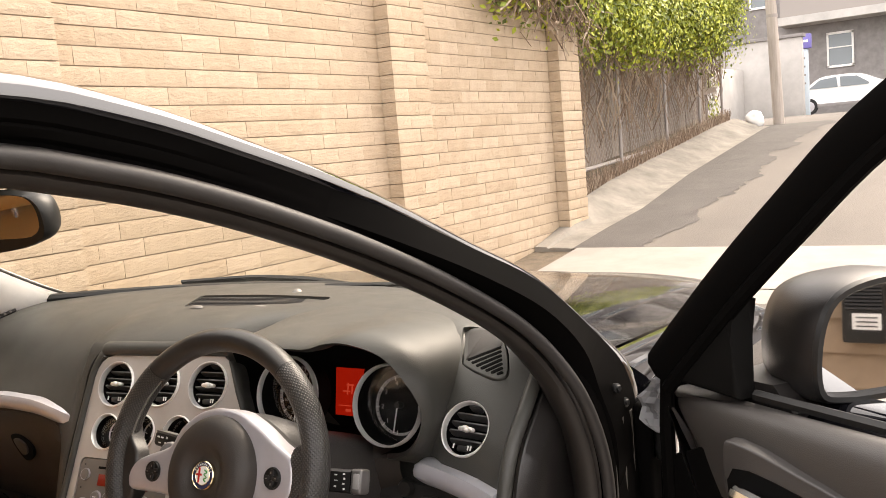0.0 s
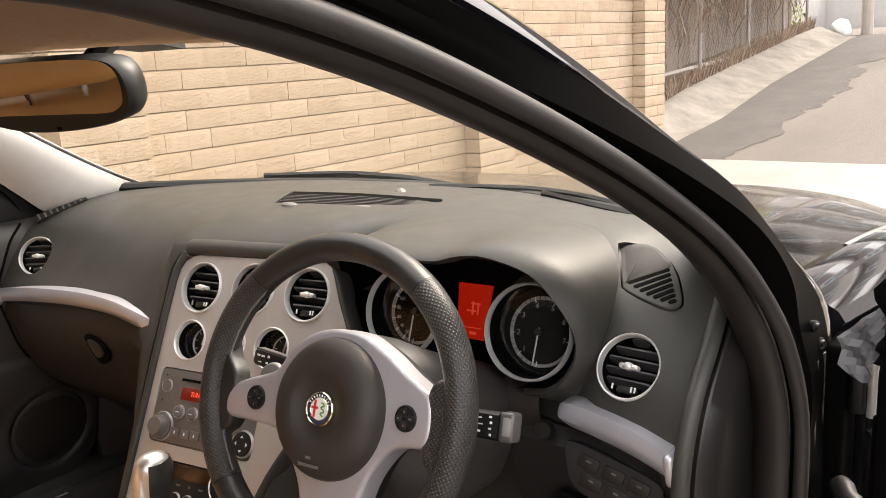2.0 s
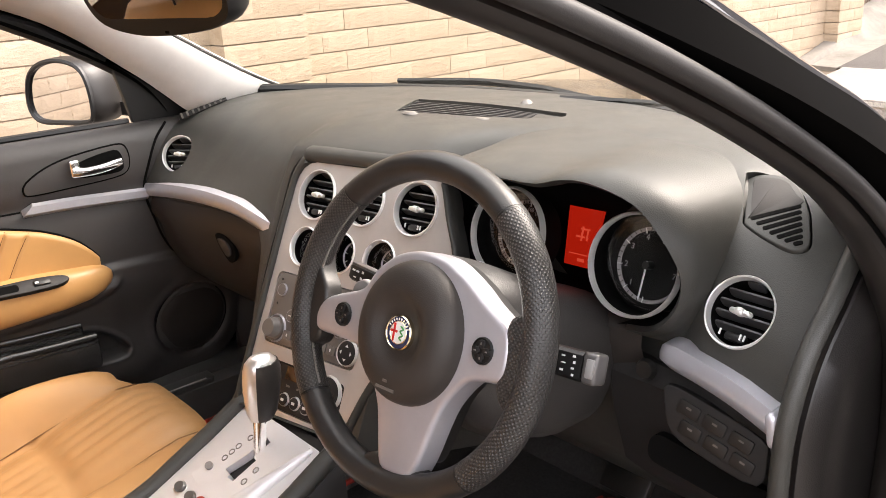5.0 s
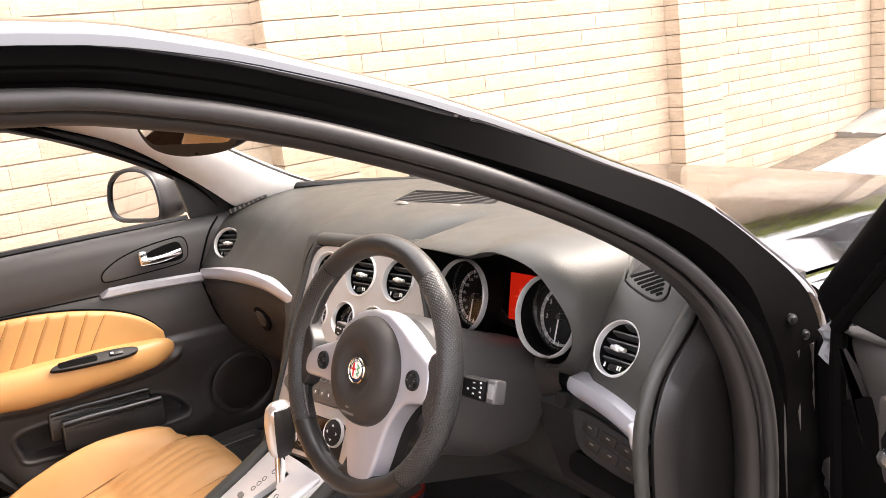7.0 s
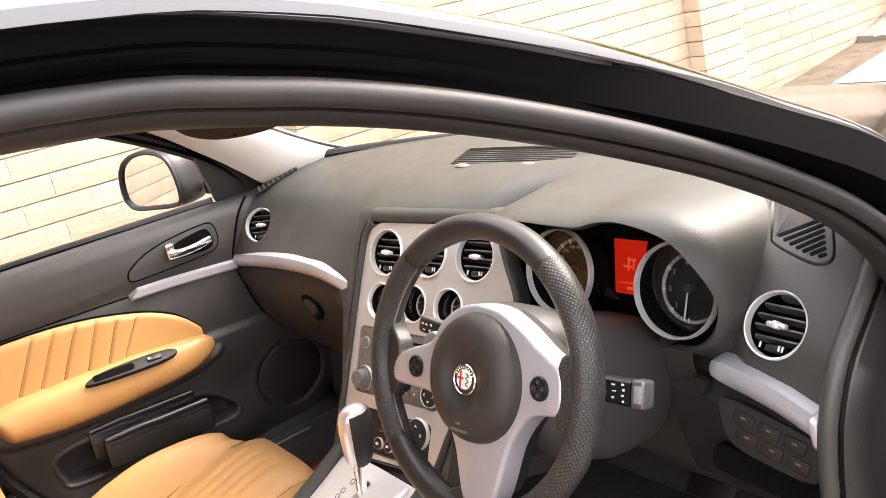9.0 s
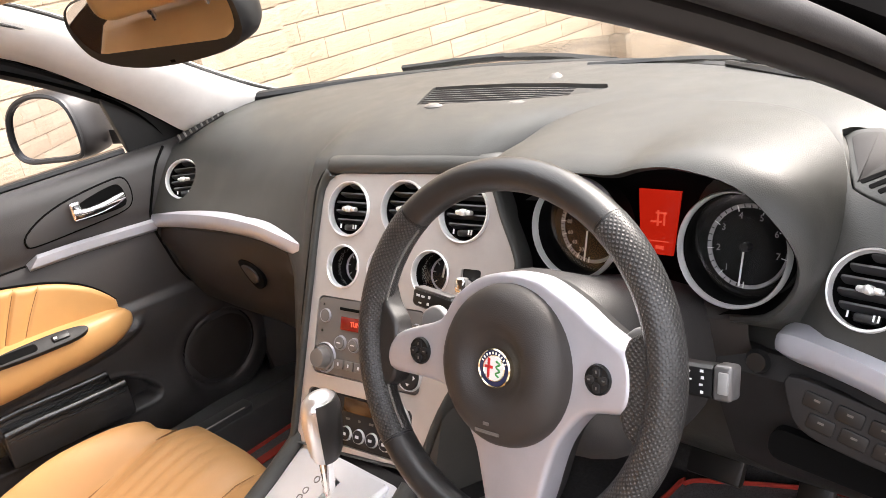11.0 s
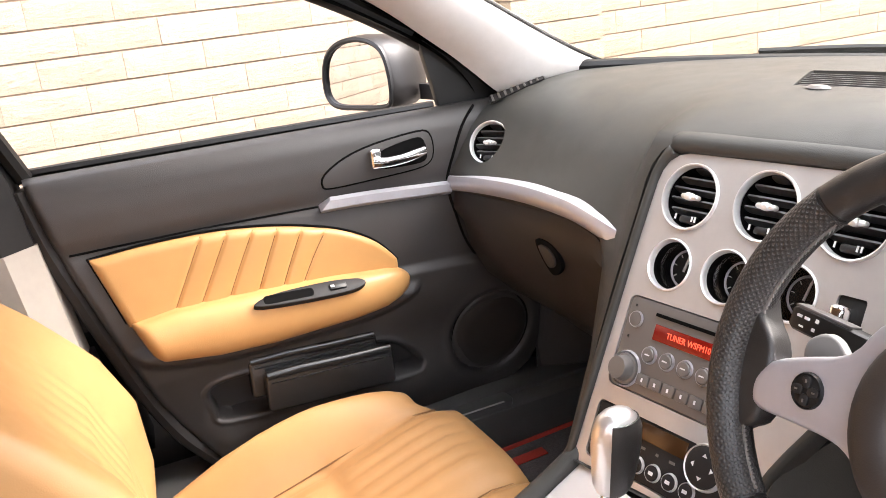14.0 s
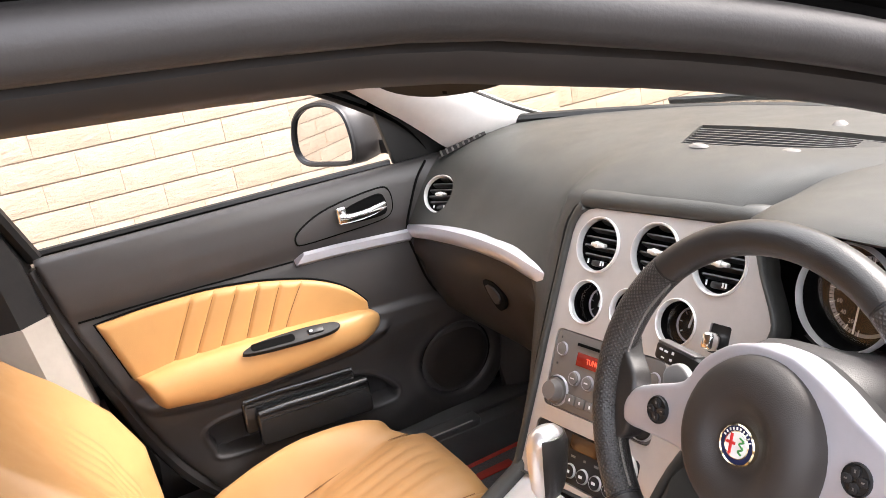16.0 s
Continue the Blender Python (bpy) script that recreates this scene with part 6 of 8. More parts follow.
def rim_piece(a0, a1, r, bm=None, n=None, uv=False):
    n = n or max(2, int(abs(a1 - a0) / 4))
    rings = []
    for k in range(n + 1):
        a = radians(lerp(a0, a1, k / n))
        c = Vector((math.cos(a), math.sin(a), 0))
        rings.append([WHEEL @ (c * (RR + r * 0.92 * math.cos(b)) + Vector((0, 0, r * 1.06 * math.sin(b)))) for b in [2 * math.pi * j / 18 for j in range(18)]])
    return loft(rings, True, True, False, bm)


def rim_uv(ob, n_long, n_round):
    """A square map over a rim piece, one unit for each punched hole."""
    me = ob.data
    lay = me.uv_layers.new(name="map")
    inv = WHEEL.inverted()
    for poly in me.polygons:
        vals = []
        for li in poly.loop_indices:
            p = inv @ me.vertices[me.loops[li].vertex_index].co
            a = math.atan2(p.y, p.x) % (2 * math.pi)
            q = math.hypot(p.x, p.y) - RR
            b = math.atan2(p.z, q) % (2 * math.pi)
            vals.append([li, a, b])
        if max(v[2] for v in vals) - min(v[2] for v in vals) > math.pi:
            for v in vals:
                v[2] += 2 * math.pi if v[2] < math.pi else 0
        if max(v[1] for v in vals) - min(v[1] for v in vals) > math.pi:
            for v in vals:
                v[1] += 2 * math.pi if v[1] < math.pi else 0
        for li, a, b in vals:
            lay.data[li].uv = (a * n_long, b * n_round)


part("rim", rim_piece(52, 133, RT), LEATHER, sw_, "smooth black leather rim")
part("rim", rim_piece(222, 312, RT), LEATHER, sw_, "smooth black leather rim")
for a0, a1 in ((-47, 51), (134, 221)):
    g = part("grip", rim_piece(a0, a1, RT * 1.02), PERF, sw_, "perforated leather grip")
    rim_uv(g, 46, 5.2)
for a in (51.5, 133.5, 221.5, -47.5):
    part("seam", rim_piece(a - 0.35, a + 0.35, RT * 1.0, None, 1), BLACK, sw_)
# stitching along the inside of the smooth part
_bm = bmesh.new()
for k in range(64):
    a = radians(136 + 83 * k / 63)
    c = Vector((math.cos(a), math.sin(a), 0))
    rbox(WHEEL @ Matrix.Translation(c * (RR - RT * 0.93) + Vector((0, 0, 0.004))) @ Matrix.Rotation(a + 0.5, 4, "Z"), (0.0025, 0.0045, 0.0015), 0, 1, _bm)
tagged(part("stitching", _bm, STITCH, sw_, "grey stitches"), kind="stuff")
# the wheel is turned a few degrees, so its arms are not level
OUT = [(0.012, 0.0765), (0.038, 0.0745), (0.060, 0.0655), (0.078, 0.0560), (0.098, 0.0430), (0.117, 0.0330), (0.1285, 0.0255), (0.1345, 0.0140), (0.1365, -0.0040), (0.1345, -0.0175), (0.127, -0.0255), (0.1085, -0.0287), (0.094, -0.0335), (0.081, -0.0480), (0.069, -0.0685), (0.0615, -0.0930), (0.0563, -0.1150), (0.050, -0.1350), (0.042, -0.1470), (0.020, -0.1510), (0.0, -0.1470), (-0.0095, -0.1200), (-0.0190, -0.0890), (-0.034, -0.0650), (-0.050, -0.0460), (-0.067, -0.0385), (-0.100, -0.0378), (-0.1275, -0.0380), (-0.1355, -0.0310), (-0.1360, -0.0160), (-0.1257, -0.0010), (-0.1033, 0.0095), (-0.070, 0.0225), (-0.0545, 0.0460), (-0.030, 0.0660), (-0.006, 0.0745)]
part("spoke_plate", prism(outline2(OUT[::-1], 3), WHEEL, -0.022, 0.008, 0.006, 3), SILVER, sw_, "satin silver three-armed spoke trim")
for ys_, s in ((((0.030, 0.046, 0.066), (-0.030, -0.052, -0.078)), 1), (((0.004, 0.028, 0.056), (-0.044, -0.060, -0.080)), -1)):
    up_, dn_ = ys_
    boss = prism(outline2([(s * x, y) for x, y in ((0.126, up_[0]), (0.142, up_[1]), (0.156, up_[2]), (0.166, 0.0), (0.156, dn_[2]), (0.142, dn_[1]), (0.126, dn_[0]))][::s], 4), WHEEL, -0.016, 0.0068, 0.005, 3)
    ob_ = part("spoke_boss", boss, PERF if s > 0 else LEATHER, sw_, "leather boss where the spoke meets the rim")
    lay_ = ob_.data.uv_layers.new(name="map")
    for l_ in ob_.data.loops:
        q_ = WHEEL.inverted() @ ob_.data.vertices[l_.vertex_index].co
        lay_.data[l_.index].uv = (q_.x / 0.0036, q_.y / 0.0036)
part("spoke_boss", prism(outline2([(x, y) for x, y in ((-0.012, -0.138), (0.050, -0.138), (0.062, -0.152), (0.045, -0.163), (0.018, -0.167), (-0.010, -0.165), (-0.030, -0.156))], 4), WHEEL, -0.016, 0.0062, 0.005, 3), LEATHER, sw_, "leather boss where the spoke meets the rim")
for poly_ in ([(0.080, 0.004), (0.106, 0.034), (0.118, 0.041), (0.127, 0.037), (0.127, 0.022), (0.112, 0.0)], [(-0.090, 0.0), (-0.100, 0.019), (-0.114, 0.025), (-0.128, 0.017), (-0.130, 0.004), (-0.12, -0.012)][::-1]):
    part("shift_paddle", prism(outline2(poly_, 4), WHEEL, -0.042, -0.034, 0.003, 2), PADDLE, sw_, "grey shift paddle behind the spoke")
part("spoke_core", prism(outline2([(x * 0.93, y * 0.93) for x, y in OUT[::-1]], 2), WHEEL, -0.045, -0.018), BLACK, sw_)
HUB = WHEEL @ at(0.0138, -0.0045, -0.003)
hub = part("airbag_cover", lathe([(0.924 * r, h) for r, h in ((0.0795, -0.004), (0.0800, 0.004), (0.0792, 0.012), (0.0765, 0.0195), (0.0715, 0.0260), (0.064, 0.0305), (0.054, 0.0330), (0.046, 0.0333), (0.040, 0.0318), (0.034, 0.0282), (0.028, 0.0250), (0.0225, 0.0240), (0.0, 0.0240))], HUB @ at(0, -0.001, 0.002), 48, None, 0, 2 * math.pi, 0.925), HUBMAT, sw_, "round dark grey airbag cover")
part("airbag_mark", rbox(HUB @ at(-0.002, -0.058, 0.0330), (0.026, 0.0028, 0.002)), RADIO, hub)
part("airbag_mark", rbox(HUB @ at(-0.002, -0.050, 0.0350), (0.006, 0.0026, 0.002)), RADIO, hub)
mb = HUB @ at(0, -0.001, 0.0280) @ Matrix.Diagonal((0.86, 0.86, 1, 1))
badge = part("badge", lathe([(0.0205, -0.002), (0.0205, 0.003), (0.0192, 0.0042), (0.0183, 0.003)], mb, 40), GOLD, hub, "round enamel badge with a pale gold rim")
part("badge_ring", disc(mb @ at(0, 0, 0.0028), 0.0188, 0, 36), BLUE, badge)
part("badge_field", disc(mb @ at(0, 0, 0.0033), 0.0128, 0, 32), CREAM, badge)
part("badge_edge", lathe([(0.0125, 0.0032), (0.0131, 0.0040), (0.0138, 0.0032)], mb, 36), GOLD, badge)
part("badge_bar", rbox(mb @ at(-0.0062, 0, 0.0038), (0.0028, 0.020, 0.0008)), RED, badge)
part("badge_bar", rbox(mb @ at(-0.0062, 0.001, 0.0038), (0.010, 0.0028, 0.0008)), RED, badge)
part("badge_figure", tube(smooth_line([mb @ Vector(p) for p in ((0.003, 0.008, 0.0038), (0.008, 0.005, 0.0038), (0.003, 0.002, 0.0038), (0.008, -0.002, 0.0038), (0.003, -0.005, 0.0038), (0.007, -0.008, 0.0038))], 4), 0.0008, 6), GREEN, badge)
for k in range(10):
    a = radians(25 + 130 * k / 9)
    part("badge_letter", rbox(mb @ Matrix.Rotation(a, 4, "Z") @ at(0.0158, 0, 0.0034), (0.0026, 0.0014, 0.0006)), CREAM, badge)
for px_, py_ in ((0.1063, 0.0005), (-0.0901, -0.0110)):
    mm = WHEEL @ at(px_, py_, 0.008) @ Matrix.Rotation(radians(4), 4, "Z") @ Matrix.Diagonal((0.80, 0.80, 1, 1))
    bt = part("thumb_pad", lathe([(0.0165, -0.002), (0.0165, 0.002), (0.0155, 0.0035), (0.0145, 0.002), (0, 0.003)], mm, 28, None, 0, 2 * math.pi, 0.92), BLACK, sw_, "round black thumb control")
    for k in range(4):
        part("pad_button", prism(rounded(0.0105, 0.0085, 0.003, 3), mm @ Matrix.Rotation(radians(90 * k), 4, "Z") @ at(0.0078, 0, 0.002), 0, 0.0025, 0.0006), DARK, bt)
        part("symbol", rbox(mm @ Matrix.Rotation(radians(90 * k), 4, "Z") @ at(0.0085, 0, 0.0047), (0.003, 0.0016, 0.0004)), RADIO, bt)

# ---- centre console ----
con = thing("centre_console", (0.0, -0.35, 0.25), "silver centre console with an automatic gear selector gate", "console")


def con_z(y):
    return through_points(y, [(-1.1, 0.450), (-0.45, 0.450), (-0.36, 0.470), (-0.25, 0.520), (-0.19, 0.551), (-0.10, 0.60)])[0]


_rows = []
for y in (-1.05, -0.8, -0.6, -0.5, -0.43, -0.36, -0.30, -0.25, -0.21, -0.17):
    w0 = -0.116
    w1 = 0.120
    z = con_z(y)
    _rows.append([Vector((x, y, zz)) for x, zz in ((w0 - 0.02, 0.24), (w0 - 0.014, z - 0.05), (w0 - 0.006, z - 0.014), (w0 + 0.004, z - 0.004), (w0 + 0.012, z - 0.006), (w1 - 0.012, z - 0.006), (w1 - 0.004, z - 0.004), (w1 + 0.006, z - 0.014), (w1 + 0.014, z - 0.05), (w1 + 0.02, 0.24))])
part("tunnel", loft(_rows), DARK, con, "dark console side")
_rows = []
for y in (-0.75, -0.6, -0.5, -0.43, -0.36, -0.30, -0.25, -0.215, -0.188):
    w0, w1 = -0.108, 0.111
    z = con_z(y)
    _rows.append([Vector((x, y, zz)) for x, zz in ((w0, z - 0.012), (w0 + 0.003, z - 0.001), (w0 + 0.012, z + 0.004), (lerp(w0, w1, 0.5), z + 0.006), (w1 - 0.012, z + 0.004), (w1 - 0.003, z - 0.001), (w1, z - 0.012))])
top_plate = part("top_plate", loft(_rows), CONSOLE, con, "satin silver console top")
mgate = axes_at((0.012, -0.262, 0.5165), (0, -0.45, 0.893), (0.12, 0.9, 0.4))
GATE = [(-0.076, -0.058), (0.040, -0.066), (0.064, -0.045), (0.074, 0.082), (0.060, 0.088), (-0.022, 0.073), (-0.050, 0.052)]
SLOT = [(-0.018, 0.056), (-0.020, 0.020), (-0.0285, -0.0165), (-0.012, -0.0165), (-0.012, -0.0215), (0.004, -0.0195), (0.004, 0.004), (0.0035, 0.0235), (-0.006, 0.0235), (-0.006, 0.055)]
gate = part("selector_gate", frame_prism(GATE, [SLOT], mgate, -0.009, 0.005), CONSOLE, con, "stepped satin selector gate plate")
cut_out(top_plate, [prism(inset(SLOT, -0.002), mgate, -0.05, 0.05)])
part("gate_floor", prism(rounded(0.05, 0.10, 0.004, 2, -0.010, 0.018), mgate, -0.024, -0.018), DARK, gate)
part("gate_wing", loft([[mgate @ Vector((x + w * c, y, 0.004 + h * d)) for c, d in ((-1, 0), (-0.75, 0.7), (-0.2, 1), (0.4, 0.85), (0.85, 0.4), (1, 0))] for x, y, w, h in ((0.034, -0.074, 0.020, 0.004), (0.043, -0.050, 0.017, 0.011), (0.053, -0.012, 0.0135, 0.013), (0.061, 0.030, 0.0095, 0.012), (0.067, 0.066, 0.006, 0.009), (0.070, 0.088, 0.003, 0.004))]), CONSOLE, gate, "raised blade beside the gate")
for bx, by, mt in ((-0.063, -0.328, CAPGREY), (-0.029, -0.329, CAPGREY), (-0.003, -0.326, REDPIPE)):
    kb = part("console_button", lathe([(0.0085, -0.002), (0.0085, 0.004), (0.0070, 0.0060), (0, 0.0062)], axes_at((bx, by, con_z(by) + 0.004), (0, -0.45, 0.893), (0, 0.9, 0.45)), 20, None, 0, 2 * math.pi, 1.35), mt, con, "oval console button")
    part("button_ring", lathe([(0.0088, -0.002), (0.0098, 0.0020), (0.0108, -0.002)], axes_at((bx, by, con_z(by) + 0.004), (0, -0.45, 0.893), (0, 0.9, 0.45)), 22, None, 0, 2 * math.pi, 1.35), BRIGHT, kb)
for sgn in (-1, 1):
    line = []
    for y in (-0.78, -0.65, -0.52, -0.43, -0.36, -0.30, -0.25, -0.21, -0.18):
        w = 0.118 if sgn < 0 else 0.122
        line.append((sgn * w, y, con_z(y) + 0.0))
    part("side_bead", tube(smooth_line(line, 4), 0.0145, 12), DASH, con, "padded black console edge")
for k, (dx, dy) in enumerate(((-0.045, 0.039), (-0.049, 0.0185), (-0.0495, 0.006), (-0.050, -0.007), (0.0203, 0.014), (0.0215, -0.008))):
    part("position_mark", lathe([(0.0036, 0.0), (0.0046, 0.0014), (0.0056, 0.0)], mgate @ at(dx, dy, 0.005), 14), RENDER_GREY, gate)
part("release_button", lathe([(0.006, 0.0), (0.006, 0.003), (0, 0.0035)], mgate @ at(-0.059, -0.031, 0.005), 16, None, 0, 6.2832, 1.4), RENDER_GREY, gate)
lev = thing("gear_selector", (-0.004, -0.222, 0.52), "chrome and black automatic gear lever", "gear lever")
part("shaft", tube([(0.002, -0.228, 0.522), (0.002, -0.223, 0.57), (0.004, -0.219, 0.615)], [0.0105, 0.0095, 0.009], 12), CHROME, lev)
KNOB = [(0.0, 0.016, 0.017, 0), (0.010, 0.0205, 0.022, 0.001), (0.030, 0.0225, 0.0255, 0.003), (0.055, 0.0235, 0.028, 0.005), (0.072, 0.0225, 0.0275, 0.006), (0.083, 0.019, 0.024, 0.006), (0.090, 0.013, 0.017, 0.006), (0.0935, 0.006, 0.008, 0.006)]


def knob_ring(h, w, d, oy, grow, a0, a1, n):
    return [Vector((0.003 + 0.09 * h + (w + grow) * math.cos(a), -0.219 + oy + (d + grow) * math.sin(a), 0.585 + 1.08 * h)) for a in [radians(a0 + (a1 - a0) * k / n) for k in range(n + 1)]]


part("knob", loft([knob_ring(*r, 0.0, 0, 350, 35) for r in KNOB]), SATINCHROME, lev, "satin chrome knob shell")
_rows = []
for r in KNOB[:6]:
    _rows.append(knob_ring(*r, 0.0018, -40, 112, 18) + list(reversed(knob_ring(*r, -0.004, -40, 112, 18))))
part("knob_grip", loft(_rows), LEATHER, lev, "black leather grip panel")
part("release_key", rbox(at(0.027, -0.219, 0.655), (0.008, 0.018, 0.020), 0.003), SILVER, lev)


# ---- seats ----
def seat(name, x0, side, y_off, label):
    """A leather bucket seat centred on x0; side is +1 where the door lies towards -x."""
    s = thing(name, (x0, -0.55 + y_off, 0.25), label, "car seat", "front seats")
    hw = 0.225

    def ramp_up(v):
        v = max(0.0, min(1.0, v))
        return v * v * (3 - 2 * v)

    def fwd(y):
        return y + 0.024 * max(0.0, min(1.0, (y + 0.45) / 0.2))

    def across(u, y):
        """Height of the cushion at u from -1 (door side) to 1, and y."""
        w = abs(u)
        fade = max(0.0, min(1.0, (y + 0.44) / 0.20)) if u < 0 else max(0.0, min(1.0, (y + 0.62) / 0.22))
        z = 0.463 + 0.050 * (1 - (0.65 if u < 0 else 0.95) * fade * fade * (3 - 2 * fade)) * math.exp(-((w - 0.83) / 0.17) ** 2) - 0.007 * math.exp(-((w - 0.56) / 0.05) ** 2)
        if w < 0.50:
            z += 0.010 * (1 - (w / 0.5) ** 4)
        if w < 0.36:
            z += 0.0042 * abs(math.sin((u + 0.36) * 5 / 0.72 * math.pi)) ** 0.7 * min(1.0, max(0.0, (-0.235 - y) / 0.06)) * min(1.0, abs(y + 0.425) / 0.03)
        z += 0.020 * math.exp(-((y + 0.28) / 0.09) ** 2) - 1.0 * min(0.0, y + 0.36) ** 2
        hollow = max(0.0, min(1.0, (0.72 - w) / 0.24))
        z -= min(0.030, 0.17 * max(0.0, -0.28 - y)) * hollow * hollow * (3 - 2 * hollow)
        return z

    rows = []
    ys = [-0.80, -0.72, -0.64, -0.56, -0.50, -0.46, -0.435, -0.425, -0.415, -0.40, -0.36, -0.32, -0.28, -0.25, -0.225, -0.208, -0.197, -0.195]
    us = [-1 + 2 * k / 80 for k in range(81)]
    for y in ys:
        drop = 0.0 if y < -0.235 else 0.10 * ((y + 0.235) / 0.040) ** 2.5
        seamdip = 0.007 * math.exp(-((y + 0.425) / 0.010) ** 2)
        top = []
        for u in us:
            inset = 1.0 if y < -0.25 else 1 - 0.05 * ((y + 0.25) / 0.055) ** 2
            edge = 0.06 * max(0, abs(u) - 0.90) / 0.10 * (max(0, abs(u) - 0.90) / 0.10)
            lobe = ramp_up((-u - 0.46) / 0.26) + 0.35 * max(0.0, min(1.0, (u - 0.70) / 0.2))
            pull = 0.050 * lobe * max(0.0, min(1.0, (y + 0.42) / 0.20))
            pull += 0.05 * max(0.0, -u - 0.72) ** 2 / 0.08 * max(0.0, min(1.0, (y + 0.42) / 0.20))
            top.append(Vector((x0 + side * u * hw * inset, fwd(y) + y_off - pull, across(u, y) - drop * (0.6 + 0.4 * (1 - u * u)) - edge - seamdip * (abs(u) < 0.62))))
        rows.append([top[0] + Vector((0, 0, -0.16))] + top + [top[-1] + Vector((0, 0, -0.16))])
    part("cushion", loft(rows, False, False), TANSEAT, s, "tan leather cushion with stitched flutes", 60)
    part("base", rbox(at(x0, -0.50 + y_off, 0.31), (0.42, 0.52, 0.16), 0.03), DARK, s)
    part("front_piping", tube([Vector((x0 + side * u * hw, -0.178 + y_off - 0.050 * ramp_up((-u - 0.46) / 0.26), across(0.3, -0.22) - 0.052 - 0.008 * u * u)) for u in [-0.34 + 0.06 * k for k in range(21)]], 0.003, 6), SEAM, s)
    for u in (-0.56, 0.56):
        part("piping", tube([Vector((x0 + side * u * hw, fwd(y) + y_off, across(u, y) + 0.0002)) for y in ys[1:14]], 0.0013, 6), SEAM, s)
    rows = []
    for k in range(26):
        t = k / 25
        z = lerp(0.44, 0.935, t)
        yb = through_points(z, [(0.42, -0.665), (0.50, -0.652), (0.60, -0.657), (0.68, -0.694), (0.755, -0.758), (0.81, -0.815), (0.90, -0.875), (1.06, -0.96)])[0]
        hw2 = 0.235 * (1 - 0.05 * t - 0.22 * max(0, t - 0.75) ** 1.0 * 2)
        row = []
        for u in us:
            b = 0.5 * (1 + math.tanh((abs(u) - 0.62) * 5.5))
            y = yb - 0.036 * (1 - b) * math.sin(math.pi * min(1, t * 1.15 + 0.12)) - 0.10 * max(0, abs(u) - 0.86) ** 2 / 0.02 * 0.35
            if abs(u) < 0.36 and t < 0.62:
                y += 0.0040 * abs(math.sin((u + 0.36) * 5 / 0.72 * math.pi)) ** 0.7 * min(1, (0.62 - t) / 0.10)
            round_top = 0.05 * max(0, t - 0.88) / 0.12
            row.append(Vector((x0 + side * u * hw2, y + y_off - round_top, z)))
        back = [Vector((p.x, yb - 0.13 + y_off, p.z)) for p in (row[-1], row[40], row[0])]
        rows.append(row + back)
    part("backrest", loft(rows), TANSEAT, s, "tan leather backrest with side bolsters", 60)
    hb = bmesh.new()
    rbox(at(x0, -0.955 + y_off, 1.045) @ Matrix.Rotation(radians(12), 4, "X"), (0.31, 0.095, 0.185), 0.038, 5, hb)
    # Headrest keeps the brighter leather copy, to show bright in the mirror.
    part("headrest", hb, TAN, s, "padded tan leather headrest")
    for dx in (-0.06, 0.06):
        part("headrest_post", tube([(x0 + dx, -0.94 + y_off, 0.90), (x0 + dx, -0.945 + y_off, 1.00)], 0.006, 8), CHROME, s)
    return s


seat("passenger_seat", -0.344, 1, 0.0, "tan leather front passenger seat with fluted cushion")
seat("driver_seat", 0.392, -1, -0.26, "tan leather driver's seat set well back")
rb = thing("rear_bench", (0, -1.75, 0.25), "tan leather rear bench seat", "car seat")
part("cushion", rbox(at(0, -1.62, 0.40), (1.25, 0.50, 0.22), 0.06, 4), TANSEAT, rb)
part("backrest", rbox(at(0, -1.98, 0.78) @ Matrix.Rotation(radians(22), 4, "X"), (1.25, 0.16, 0.66), 0.06, 4), TANSEAT, rb)

# floor mats with red edges
MAT_SHAPES = (rounded(0.430, 0.40, 0.05, 5), outline2([(-0.225, -0.27), (-0.225, 0.16), (-0.215, 0.195), (-0.180, 0.222), (0.0, 0.292), (0.16, 0.300), (0.20, 0.270), (0.21, -0.20), (0.18, -0.28)], 4))
for x0, y0, shape in ((-0.413, 0.02, MAT_SHAPES[0]), (0.41, 0.13, MAT_SHAPES[1])):
    fm = thing("floor_mat", (x0, y0, 0.23), "dark grey car mat edged with red piping", "floor mat", "floor mats")
    tilt = at(x0, y0, 0.250) @ Matrix.Rotation(radians(2), 4, "X")
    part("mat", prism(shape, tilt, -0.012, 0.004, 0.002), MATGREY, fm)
    part("piping", tube([tilt @ Vector((x, y, 0.004)) for x, y in shape], 0.0055, 6, True), REDPIPE, fm)
    part("mark", rbox(tilt @ at(-0.165 if x0 < 0 else 0.0, -0.03, 0.006), (0.026, 0.085, 0.002), 0.0005), REDPIPE, fm)
pd = thing("pedal_set", (0.40, 0.18, 0.25), "black rubber-faced brake and throttle pedals", "pedal")
for px, w in ((0.30, 0.09), (0.45, 0.05)):
    part("pad", rbox(at(px, 0.27, 0.40) @ Matrix.Rotation(radians(-38), 4, "X"), (w, 0.018, 0.09), 0.006), BLACK, pd)
    part("arm", tube([(px, 0.28, 0.40), (px, 0.34, 0.48), (px, 0.36, 0.64)], 0.010, 8), TYRE, pd)

# ---- doors ----
DOOR = Matrix(((0, 0, 1, 0), (1, 0, 0, 0), (0, 1, 0, 0), (0, 0, 0, 1)))


def on_door(y, z, x):
    return DOOR @ at(y, z, x)


pdoor = thing("passenger_door", (-0.74, -0.3, 0.30), "closed front passenger door with a tan leather armrest", "car door")
